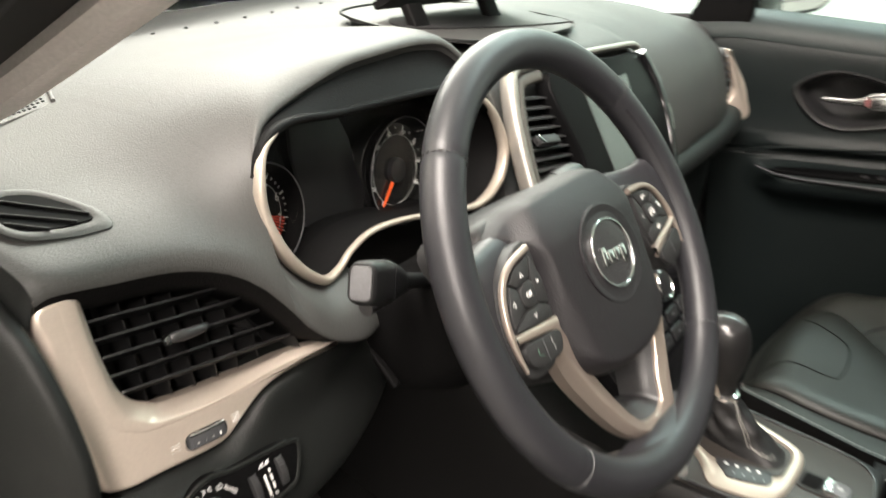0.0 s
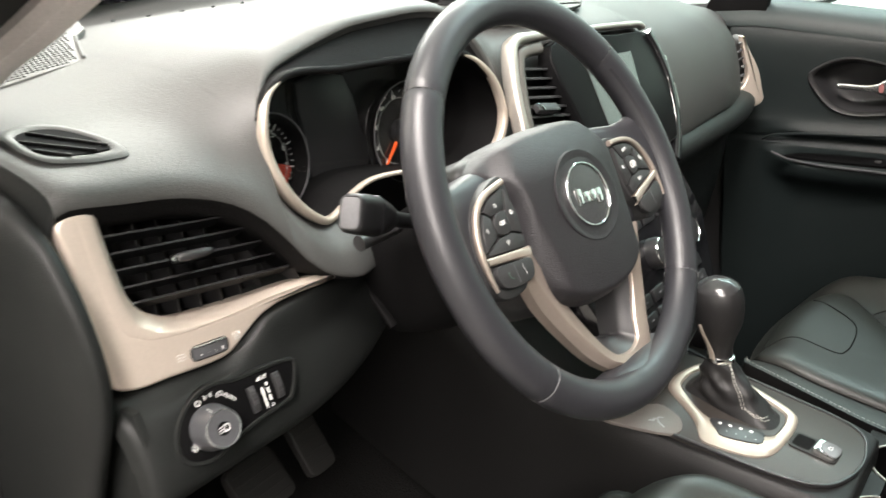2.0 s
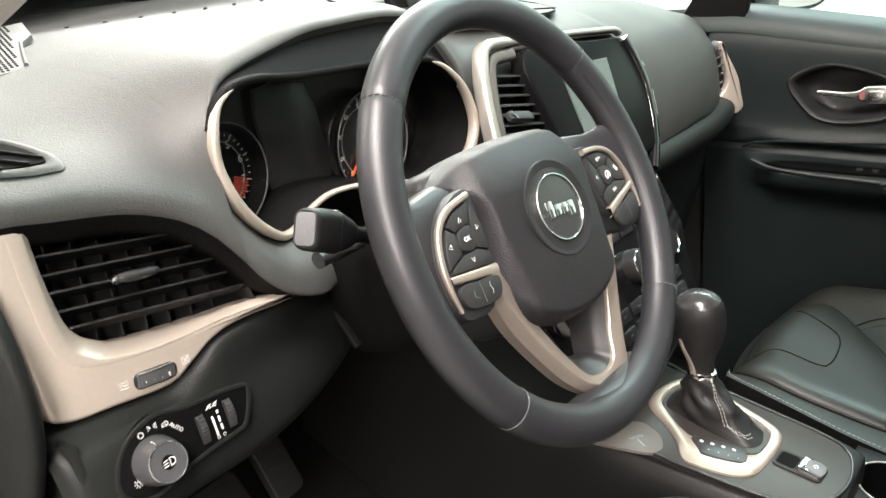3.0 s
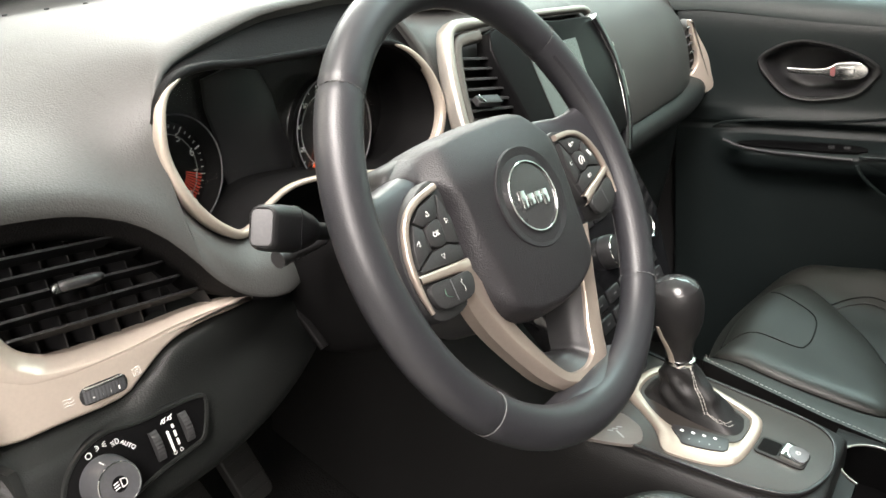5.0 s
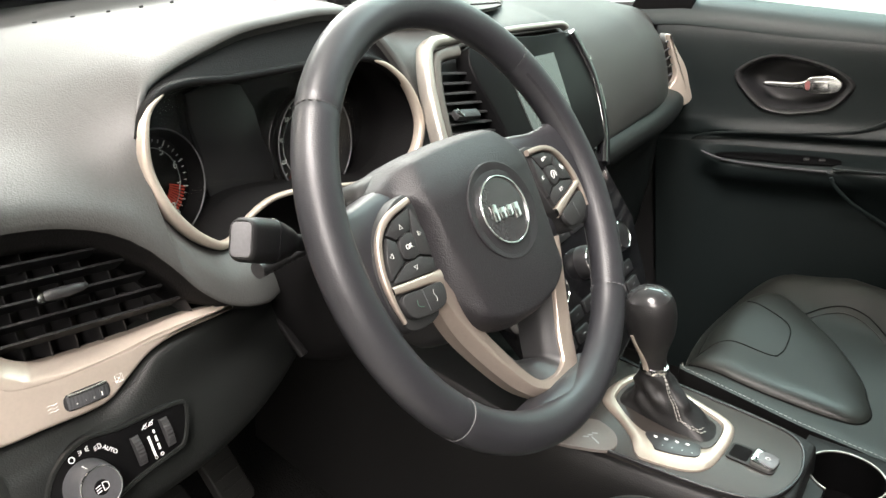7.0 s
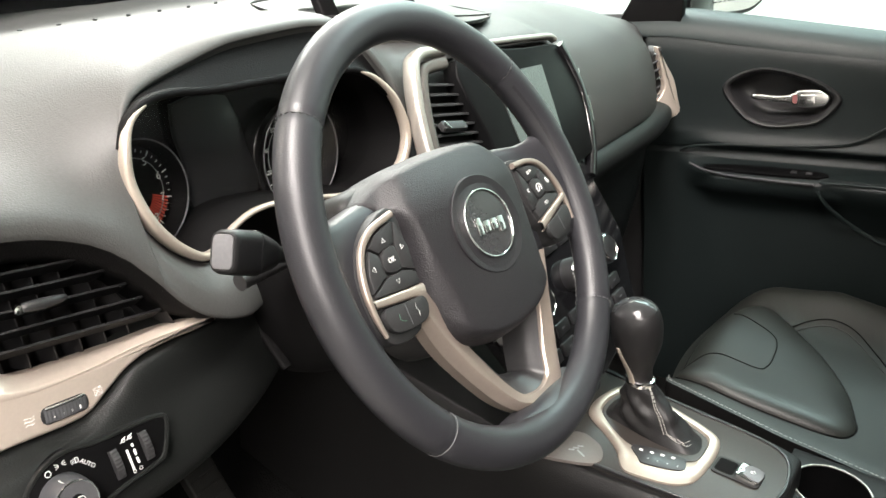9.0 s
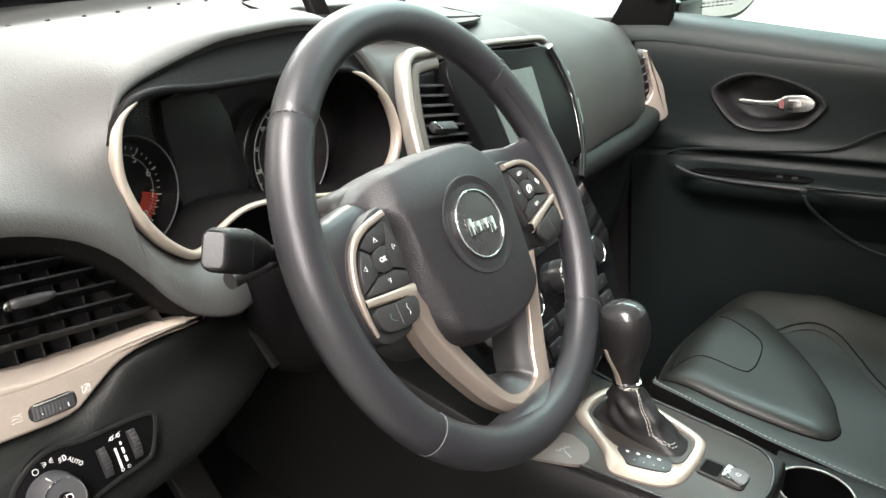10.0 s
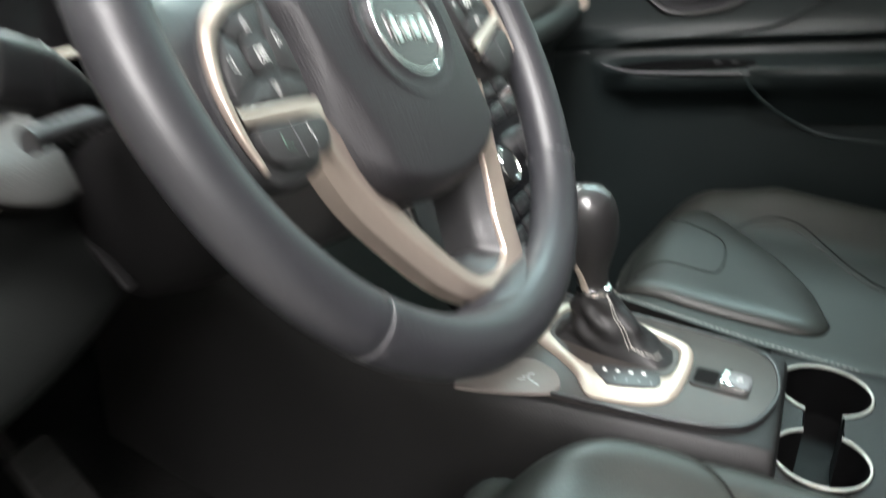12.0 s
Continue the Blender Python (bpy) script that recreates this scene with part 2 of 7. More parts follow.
def skin(bm, angle=40):
    mesh = bpy.data.meshes.new("mesh")
    bmesh.ops.recalc_face_normals(bm, faces=bm.faces)
    for f in bm.faces:
        f.smooth = True
    bm.to_mesh(mesh)
    bm.free()
    mesh.set_sharp_from_angle(angle=radians(angle))
    return mesh


def part(name, bm, material, parent=None, label="", angle=40, thick=0.0, m=None):
    ob = new(name, skin(bm, angle))
    ob.data.materials.append(material)
    if parent:
        ob.parent = parent
    if m:
        ob.matrix_basis = m
    if label:
        ob["label"] = label
    if thick:
        mod = ob.modifiers.new("thickness", "SOLIDIFY")
        mod.thickness, mod.offset = thick, 0
    return ob


def thing(name, label, category, at=None, group="", kind=""):
    ob = new(name)
    ob.empty_display_size = 0.05
    if at:
        ob.matrix_basis = at if isinstance(at, Matrix) else Matrix.Translation(at)
    return tagged(ob, label, category, group, kind)


def letters(name, body, size, m, material, parent, turn=0.0):
    """Raised print of readable characters, centred at m."""
    cu = bpy.data.curves.new(name, "FONT")
    cu.body, cu.size, cu.extrude, cu.align_x, cu.align_y = body, size, 0.00015, "CENTER", "CENTER"
    tmp = bpy.data.objects.new(name, cu)
    mesh = bpy.data.meshes.new_from_object(tmp)
    bpy.data.objects.remove(tmp)
    mesh.materials.append(material)
    ob = new(name, mesh)
    ob.parent = parent
    ob.matrix_basis = m @ pose(0, 0, 0, 0, 0, turn)
    return ob


def stitches(path, length=0.0032, gap=0.0016, r=0.00045, up=(0, 0, 1)):
    """A row of separate stitches along a path."""
    bm = bmesh.new()
    run = 0.0
    pieces = []
    for a, b in zip(path, path[1:]):
        seg = (b - a).length
        if seg < 1e-9:
            continue
        while run <= seg:
            p = a + (b - a) * (run / seg)
            pieces.append((p, (b - a).normalized()))
            run += length + gap
        run -= seg
    for p, t in pieces:
        sweep([p - t * length / 2, p - t * length * 0.3 + V(up) * r, p + t * length * 0.3 + V(up) * r, p + t * length / 2], circle(r, 5), up=up, bm=bm)
    return bm

# ---- the workshop round the car ----
def room():
    # Floor, ceiling, west and south walls are unseen; tones steer bounced light.
    for name, at, size in (("wall_north", (0.4, 6.06, 1.7), (11.2, 0.12, 3.4)), ("wall_south", (0.4, -6.06, 1.7), (11.2, 0.12, 3.4)),
                           ("wall_west", (-5.06, 0, 1.7), (0.12, 12, 3.4)), ("wall_east", (3.56, 0, 1.7), (0.12, 12, 3.4))):
        b = bmesh.new()
        bmesh.ops.create_cube(b, size=1, matrix=Matrix.Translation(at) @ Matrix.Diagonal((*size, 1)))
        tagged(part(name, b, GREY_WALL if name == "wall_west" else PALE_WALL if name == "wall_east" else WALL), "plain painted workshop wall", "wall", kind="structure")
    b = bmesh.new()
    bmesh.ops.create_cube(b, size=1, matrix=Matrix.Translation((0.4, 0, -0.1)) @ Matrix.Diagonal((11.2, 12.3, 0.2, 1)))
    tagged(part("ground", b, CONCRETE), "pale concrete workshop floor under the car", "floor", kind="structure")
    b = bmesh.new()
    bmesh.ops.create_cube(b, size=1, matrix=Matrix.Translation((0.4, 0, 3.5)) @ Matrix.Diagonal((11.2, 12.3, 0.2, 1)))
    tagged(part("ceiling", b, WALL), "plain white workshop ceiling", "ceiling", kind="structure")


room()

# ---- car body shell ----
CX = 0.37


def car_shell():
    """Roof, floor pan, firewall, rear and bonnet that close the cabin; the driver's doorway is left open."""
    shell = thing("car_body", "dark painted car body with headlining, seen from its open doorway", "car", (CX, 0, 0), kind="structure")

    def plate(name, rows, material, thick, label="", nu=4, nv=4):
        rows = [[(x - CX, y, z) for x, y, z in r] for r in rows]
        return part(name, loft(rows, nu, nv), material, shell, label, thick=thick)

    plate("roof", [[(-0.29, y, z - 0.01), (CX, y, z + 0.05), (0.98, y, z)] for y, z in ((-0.22, 1.56), (-0.7, 1.62), (-1.4, 1.61), (-2.2, 1.55))], PILLAR, 0.03, "pale grey fabric headlining")
    plate("floor_pan", [[(-0.45, y, z), (CX, y, z), (1.15, y, z)] for y, z in ((0.75, 0.62), (0.45, 0.40), (0.2, 0.34), (-0.6, 0.34), (-2.2, 0.40))], CARPET, 0.02, "black carpet")
    plate("firewall", [[(x, 0.78, 0.40), (x, 0.76, 0.8), (x, 0.74, 1.05), (x, 0.74, 1.16)] for x in (-0.45, CX, 1.15)], BLACK, 0.02)
    plate("rear_panel", [[(x, -2.2, 0.40), (x, -2.25, 0.9), (x, -2.2, 1.55)] for x in (-0.45, CX, 1.18)], BLACK, 0.02)
    plate("bonnet", [[(x, 0.70, 1.165), (x, 1.0, 1.19), (x, 1.5, 1.16), (x, 1.95, 1.02)] for x in (-0.52, CX, 1.26)], PIANO, 0.02, "gloss black bonnet and cowl")
    plate("rear_side", [[(-0.47, y, 0.36), (-0.50, y, 0.8), (-0.47, y, 1.12)] for y in (-0.95, -1.5, -2.2)], BLACK, 0.03)
    plate("sill", [[(-0.47, y, 0.36), (-0.52, y, 0.34), (-0.54, y, 0.28)] for y in (0.5, -0.2, -0.95)], BLACK, 0.02)
    plate("cowl_side", [[(1.12, y, z) for z in (0.36, 0.8, 1.12)] for y in (0.80, 0.5, 0.2)], BLACK, 0.02)
    plate("cowl_side", [[(-0.44, y, z) for z in (0.36, 0.8, 1.15)] for y in (0.80, 0.6, 0.40)], BLACK, 0.02)
    return shell


car_shell()


def windscreen():
    ob = thing("windscreen", "clear raked windscreen with black edge band", "windscreen", (CX, 0.3, 1.4), kind="structure")
    o = V((CX, 0.3, 1.4))
    rows = [[(-0.38, 0.71, 1.20), (CX, 0.86, 1.21), (1.12, 0.66, 1.19)], [(-0.33, 0.34, 1.36), (CX, 0.42, 1.39), (1.07, 0.30, 1.36)], [(-0.24, -0.20, 1.565), (CX, -0.16, 1.61), (0.98, -0.20, 1.565)]]
    pane = part("pane", loft([[V(p) - o for p in r] for r in rows], 5, 6), GLASS, ob, "clear glass")
    pane.visible_shadow = False
    band = [[V(p) - o for p in r] for r in ([(-0.38, 0.705, 1.198), (CX, 0.855, 1.208), (1.12, 0.655, 1.188)], [(-0.372, 0.625, 1.237), (CX, 0.76, 1.252), (1.10, 0.60, 1.215)], [(-0.366, 0.57, 1.262), (CX, 0.70, 1.280), (1.09, 0.57, 1.228)])]
    part("edge_band", loft(band, 2, 8), PIANO, ob, "black printed edge band", thick=0.002)


windscreen()


# ---- dashboard ----
def dash_profiles():
    """Cross-sections of the upper pad, from the driver's corner to the passenger's: x, then (y, z) from the lip to the glass."""
    left = [
        (-0.335, [(0.196, 1.143), (0.204, 1.155), (0.235, 1.166), (0.29, 1.178), (0.36, 1.192), (0.45, 1.207), (0.64, 1.222), (0.70, 1.238)]),
        (-0.325, [(0.194, 1.146), (0.202, 1.157), (0.235, 1.168), (0.29, 1.179), (0.36, 1.193), (0.45, 1.208), (0.64, 1.223), (0.70, 1.239)]),
        (-0.290, [(0.190, 1.1405), (0.199, 1.153), (0.235, 1.167), (0.29, 1.179), (0.36, 1.194), (0.45, 1.209), (0.64, 1.224), (0.70, 1.240)]),
        (-0.244, [(0.185, 1.1325), (0.194, 1.147), (0.230, 1.165), (0.29, 1.180), (0.36, 1.196), (0.45, 1.210), (0.64, 1.225), (0.70, 1.241)]),
        (-0.206, [(0.177, 1.1175), (0.186, 1.136), (0.223, 1.163), (0.285, 1.182), (0.36, 1.199), (0.45, 1.213), (0.64, 1.226), (0.70, 1.242)]),
        (-0.182, [(0.170, 1.0975), (0.180, 1.124), (0.213, 1.161), (0.28, 1.188), (0.36, 1.204), (0.45, 1.215), (0.64, 1.227), (0.70, 1.243)]),
        (-0.163, [(0.164, 1.0720), (0.181, 1.116), (0.206, 1.164), (0.27, 1.196), (0.36, 1.208), (0.45, 1.217), (0.64, 1.227), (0.70, 1.243)]),
    ]
    out = []
    for x, pts in left:
        (y, z) = pts[0]
        out.append((x, [(y + 0.040, z - 0.026), (y + 0.014, z - 0.021), (y + 0.004, z - 0.010)] + pts))
    rest = [
        (-0.157, [(0.196, 1.120), (0.190, 1.135), (0.193, 1.155), (0.207, 1.174), (0.27, 1.199), (0.36, 1.210), (0.45, 1.218), (0.64, 1.228), (0.70, 1.244)]),
        (-0.150, [(0.205, 1.164), (0.198, 1.172), (0.201, 1.180), (0.216, 1.190), (0.27, 1.205), (0.36, 1.213), (0.45, 1.219), (0.64, 1.228), (0.70, 1.244)]),
        (-0.125, [(0.217, 1.189), (0.210, 1.197), (0.213, 1.203), (0.230, 1.210), (0.28, 1.217), (0.36, 1.220), (0.45, 1.223), (0.64, 1.228), (0.70, 1.244)]),
        (-0.060, [(0.227, 1.204), (0.220, 1.212), (0.223, 1.218), (0.240, 1.225), (0.28, 1.229), (0.36, 1.229), (0.45, 1.227), (0.64, 1.228), (0.70, 1.244)]),
        (0.000, [(0.229, 1.214), (0.222, 1.222), (0.225, 1.228), (0.242, 1.233), (0.28, 1.236), (0.36, 1.234), (0.45, 1.229), (0.64, 1.228), (0.70, 1.244)]),
        (0.090, [(0.229, 1.215), (0.222, 1.223), (0.225, 1.229), (0.242, 1.234), (0.28, 1.237), (0.36, 1.234), (0.45, 1.229), (0.64, 1.228), (0.70, 1.244)]),
        (0.140, [(0.227, 1.208), (0.220, 1.216), (0.223, 1.222), (0.240, 1.228), (0.28, 1.233), (0.36, 1.232), (0.45, 1.228), (0.64, 1.228), (0.70, 1.244)]),
        (0.165, [(0.220, 1.180), (0.212, 1.189), (0.215, 1.199), (0.235, 1.212), (0.28, 1.225), (0.36, 1.227), (0.45, 1.226), (0.64, 1.227), (0.70, 1.243)]),
        (0.193, [(0.215, 1.140), (0.205, 1.150), (0.208, 1.164), (0.230, 1.187), (0.28, 1.209), (0.36, 1.219), (0.45, 1.223), (0.64, 1.227), (0.70, 1.243)]),
        (0.213, [(0.210, 1.085), (0.200, 1.095), (0.206, 1.130), (0.228, 1.172), (0.28, 1.200), (0.36, 1.214), (0.45, 1.221), (0.64, 1.226), (0.70, 1.242)]),
        (0.228, [(0.212, 1.060), (0.202, 1.070), (0.212, 1.130), (0.230, 1.166), (0.28, 1.194), (0.36, 1.211), (0.45, 1.220), (0.64, 1.226), (0.70, 1.242)]),
        (0.250, [(0.240, 1.140), (0.226, 1.155), (0.230, 1.166), (0.246, 1.176), (0.28, 1.190), (0.36, 1.208), (0.45, 1.219), (0.64, 1.226), (0.70, 1.242)]),
        (0.400, [(0.228, 1.140), (0.214, 1.155), (0.219, 1.165), (0.240, 1.174), (0.28, 1.186), (0.36, 1.205), (0.45, 1.217), (0.64, 1.225), (0.70, 1.241)]),
        (0.560, [(0.212, 1.130), (0.203, 1.145), (0.210, 1.157), (0.235, 1.168), (0.28, 1.182), (0.36, 1.202), (0.45, 1.214), (0.64, 1.224), (0.70, 1.240)]),
        (0.582, [(0.175, 0.975), (0.157, 0.982), (0.165, 1.060), (0.200, 1.135), (0.27, 1.178), (0.36, 1.200), (0.45, 1.212), (0.64, 1.222), (0.70, 1.238)]),
        (0.660, [(0.175, 0.972), (0.156, 0.981), (0.158, 1.030), (0.185, 1.110), (0.25, 1.162), (0.34, 1.190), (0.45, 1.206), (0.62, 1.216), (0.68, 1.232)]),
        (0.800, [(0.175, 0.974), (0.156, 0.983), (0.158, 1.030), (0.185, 1.105), (0.25, 1.150), (0.34, 1.178), (0.43, 1.192), (0.58, 1.202), (0.64, 1.218)]),
        (0.930, [(0.195, 0.969), (0.178, 0.978), (0.181, 1.030), (0.200, 1.090), (0.250, 1.128), (0.31, 1.150), (0.39, 1.165), (0.50, 1.172), (0.56, 1.188)]),
        (0.985, [(0.225, 0.970), (0.206, 0.980), (0.207, 1.030), (0.219, 1.080), (0.255, 1.112), (0.30, 1.132), (0.36, 1.146), (0.44, 1.152), (0.50, 1.168)]),
        (1.075, [(0.290, 0.986), (0.272, 0.996), (0.262, 1.030), (0.256, 1.070), (0.266, 1.096), (0.29, 1.112), (0.33, 1.122), (0.38, 1.128), (0.44, 1.144)]),
    ]
    for x, pts in rest:
        (y0, z0), (y1, z1) = pts[0], pts[1]
        out.append((x, [(y0 + 0.010, z0 - 0.004), (y0, z0), ((y0 * 0.4 + y1 * 0.6), (z0 * 0.35 + z1 * 0.65))] + pts[1:]))
    return out


def hood_curve():
    return [(-0.157, 0.190, 1.128), (-0.155, 0.192, 1.150), (-0.150, 0.198, 1.174), (-0.125, 0.211, 1.198), (-0.060, 0.221, 1.213), (0.0, 0.2235, 1.2225), (0.09, 0.2235, 1.2235),
            (0.140, 0.2215, 1.2165), (0.165, 0.2135, 1.190), (0.193, 0.2065, 1.150), (0.206, 0.2025, 1.115), (0.213, 0.2015, 1.085)]


BEZEL = [(-0.152, 0.192, 1.165), (-0.156, 0.190, 1.140), (-0.150, 0.185, 1.112), (-0.134, 0.1835, 1.088), (-0.112, 0.1845, 1.070), (-0.097, 0.187, 1.066), (-0.083, 0.187, 1.071), (-0.068, 0.188, 1.079),
         (-0.035, 0.190, 1.085), (0.015, 0.191, 1.079), (0.065, 0.190, 1.067), (0.100, 0.188, 1.061), (0.118, 0.187, 1.058), (0.135, 0.187, 1.058), (0.155, 0.187, 1.063), (0.176, 0.188, 1.076),
         (0.187, 0.189, 1.098), (0.184, 0.191, 1.122), (0.172, 0.193, 1.145), (0.150, 0.195, 1.165), (0.126, 0.197, 1.176), (0.085, 0.201, 1.181), (0.040, 0.203, 1.184), (0.0, 0.204, 1.186),
         (-0.050, 0.204, 1.189), (-0.090, 0.203, 1.194), (-0.118, 0.200, 1.193), (-0.140, 0.196, 1.183)]


def pad_skin(dash, profiles, o):
    """A smooth skin through cross-sections, with no overshoot between them."""
    fine = [cat([V((x, y, z)) for y, z in p], 5) for x, p in profiles]
    cols = []
    for j in range(len(fine[0])):
        run = []
        for k in range(len(fine) - 1):
            p1, p2 = fine[k][j], fine[k + 1][j]
            p0, p3 = fine[max(0, k - 1)][j], fine[min(len(fine) - 1, k + 2)][j]
            n = max(2, int((p2.x - p1.x) / 0.010))
            for i in range(n):
                t = i / n
                d = p2.x - p1.x
                m1 = (p2 - p0) / max(1e-6, p2.x - p0.x) * d
                m2 = (p3 - p1) / max(1e-6, p3.x - p1.x) * d
                for q in (1, 2):
                    lim = 1.5 * abs(p2[q] - p1[q])
                    m1[q], m2[q] = max(-lim, min(lim, m1[q])), max(-lim, min(lim, m2[q]))
                a, b = 2 * t ** 3 - 3 * t * t + 1, t ** 3 - 2 * t * t + t
                c, e = 3 * t * t - 2 * t ** 3, t ** 3 - t * t
                q = p1 * a + m1 * b + p2 * c + m2 * e
                q.x = p1.x + d * t
                run.append(q - o)
        run.append(fine[-1][j] - o)
        cols.append(run)
    rows = [[c[i] for c in cols] for i in range(len(cols[0]))]
    for _ in range(3):
        soft = [[p.copy() for p in r] for r in rows]
        for i in range(1, len(rows) - 1):
            if rows[i][0].x + o.x > -0.150:
                for j in range(1, len(rows[i]) - 1):
                    soft[i][j] = rows[i][j] * 0.6 + (rows[i - 1][j] + rows[i + 1][j] + rows[i][j - 1] + rows[i][j + 1]) * 0.1
        rows = soft
    # a broad, soft hollow between the outer pad and the brow
    soft = [[p.copy() for p in r] for r in rows]
    for i, r in enumerate(rows):
        if r[0].x + o.x < -0.04 and i > 2:
            for j in range(19, len(r)):
                s = 0.034 * min(1.0, (j - 18) / 13) * min(1.0, (-0.04 - r[0].x - o.x) / 0.05)
                ws = [(math.exp(-((q[j].x - r[j].x) / s) ** 2 / 2) * (rows[min(k + 1, len(rows) - 1)][j].x - rows[max(k - 1, 0)][j].x), q[j]) for k, q in enumerate(rows[:60]) if abs(q[j].x - r[j].x) < 2.5 * s + 1e-4]
                tot = sum(w for w, q in ws)
                if tot > 0:
                    soft[i][j].y = sum(w * q.y for w, q in ws) / tot
                    soft[i][j].z = sum(w * q.z for w, q in ws) / tot
    rows = soft
    # the lip's underside over the driver's vent, its shade painted black
    k = next(i for i, r in enumerate(rows) if r[0].x + o.x > -0.1635)
    part("lip_underside", grid([r[:14] for r in rows[:k + 1]]), HOOD, dash, "underside of the pad's lip, shade painted black", angle=60)
    bm = grid([r[13:] for r in rows[:k + 1]])
    grid(rows[k:], bm=bm)
    bmesh.ops.remove_doubles(bm, verts=bm.verts, dist=1e-6)
    return part("upper_pad", bm, VINYL, dash, "charcoal grained soft vinyl", angle=60)


def dashboard():
    dash = thing("dashboard", "dark grained vinyl dashboard with brow over the dials", "dashboard", (CX, 0.3, 1.1), kind="structure")
    o = V((CX, 0.3, 1.1))
    profiles = dash_profiles()
    pad_skin(dash, profiles[:7] + [(-0.1622, profiles[6][1])] + profiles[7:], o)
    rows = []
    for y, z in ((0.198, 1.140), (0.205, 1.153), (0.235, 1.164), (0.29, 1.176), (0.36, 1.190), (0.45, 1.205)):
        rows.append([V((-0.334, y, z)) - o, V((-0.340, y + 0.004, z - 0.02)) - o, V((-0.344, y + 0.01, z - 0.06)) - o, V((-0.346, y + 0.02, z - 0.12)) - o])
    part("pad_end", loft(rows, 3, 3), VINYL_LOW, dash, "dark end face of the pad", angle=60)
    # cheek beside and below the dial bezel
    lip = cat([(-0.163, 0.164, 1.072), (-0.152, 0.160, 1.054), (-0.135, 0.157, 1.036), (-0.112, 0.156, 1.024), (-0.090, 0.158, 1.018), (-0.072, 0.163, 1.018)], 4)
    top = cat([(-0.163, 0.199, 1.150), (-0.156, 0.188, 1.112), (-0.140, 0.186, 1.086), (-0.115, 0.185, 1.064), (-0.092, 0.184, 1.060), (-0.072, 0.184, 1.060)], 4)
    rows = []
    for i, (a, b) in enumerate(zip(lip, top)):
        k = min(1.0, i / 9)
        k = k * k * (3 - 2 * k)
        low = 1 - 0.65 * k
        mid = (a + b) / 2 + V((-0.003 * k, 0.0035 - 0.0105 * k, 0.003 * k))
        under = [a + V((0, 0.040, -0.026 * low)), a + V((0, 0.014, -0.021 * low)), a + V((0, 0.004, -0.010 * low))]
        rows.append(cat([p - o for p in under + [a, mid, b, b + V((0.004 * k + 0.001, 0.012 - 0.004 * (1 - k), 0.002 + 0.012 * (1 - k)))]], 4))
    # The cheek's lip gets the same painted shade underneath.
    part("lip_underside", grid([r[:11] for r in rows]), HOOD, dash, "underside of the pad's lip, shade painted black", angle=60)
    part("cheek", grid([r[10:] for r in rows]), VINYL, dash, "charcoal grained soft vinyl", angle=60)
    # dark brow face between pad edge and dial bezel
    hood = cat(hood_curve(), 5)
    bez = [V(p) for p in BEZEL]
    inner = cat([bez[1], bez[0], bez[27], bez[26], bez[25], bez[24], bez[23], bez[21], bez[20], bez[19], bez[18], bez[16]], 5)
    rows = [cat([a - o + V((0, 0.004, -0.001)), (a * 0.6 + b * 0.4) - o + V((0, 0.010, 0.0)), b - o + V((0, 0.006, 0.002))], 4) for a, b in zip(hood, inner)]
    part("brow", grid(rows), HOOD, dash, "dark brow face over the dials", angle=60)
    # lower panel under the driver's trim
    rows = []
    for x, sh, zt in ((-0.343, 0.014, 1.006), (-0.336, 0.003, 1.008), (-0.318, 0.0, 1.0035), (-0.288, 0.0, 1.001), (-0.250, 0.0, 0.9985), (-0.222, 0.0, 1.0075), (-0.200, 0.0, 1.0195), (-0.165, 0.004, 1.0225), (-0.125, 0.014, 1.022), (-0.07, 0.035, 1.02), (0.0, 0.07, 1.01)):
        yt = 0.186 - 0.1 * (x + 0.30) + 0.14 * (zt - 1.06)
        rows.append([(x - CX, y + sh - 0.3, z - 1.1) for y, z in ((yt + 0.03, zt + 0.012), (yt + 0.004, zt), (yt - 0.006, zt - 0.006), (0.158, 0.988), (0.1475, 0.965), (0.142, 0.945), (0.144, 0.930), (0.160, 0.918), (0.20, 0.908), (0.28, 0.90))])
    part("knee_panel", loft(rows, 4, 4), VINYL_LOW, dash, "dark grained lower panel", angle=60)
    # end cap beside the doorway
    rows = []
    for z, y0 in ((1.165, 0.292), (1.161, 0.268), (1.156, 0.243), (1.149, 0.220), (1.138, 0.201), (1.123, 0.183), (1.099, 0.168), (1.075, 0.158), (1.045, 0.152), (1.015, 0.156), (0.985, 0.168), (0.95, 0.187), (0.90, 0.213), (0.82, 0.25), (0.70, 0.29), (0.5, 0.33)):
        rows.append([(x - CX, y - 0.3, z - 1.1) for x, y in ((-0.338, y0 + 0.045), (-0.3405, y0 + 0.016), (-0.347, y0 + 0.002), (-0.357, y0 + 0.004), (-0.366, y0 + 0.028), (-0.374, y0 + 0.075), (-0.384, y0 + 0.13), (-0.398, y0 + 0.19))])
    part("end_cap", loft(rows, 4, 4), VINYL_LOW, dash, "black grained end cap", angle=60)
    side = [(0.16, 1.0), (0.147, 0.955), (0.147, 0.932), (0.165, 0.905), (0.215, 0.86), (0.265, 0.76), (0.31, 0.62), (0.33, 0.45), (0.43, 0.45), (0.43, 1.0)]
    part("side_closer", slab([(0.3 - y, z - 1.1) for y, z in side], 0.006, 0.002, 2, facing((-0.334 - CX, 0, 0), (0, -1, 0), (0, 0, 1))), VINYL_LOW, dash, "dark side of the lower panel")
    # underside of the passenger side and the glovebox face
    rows = []
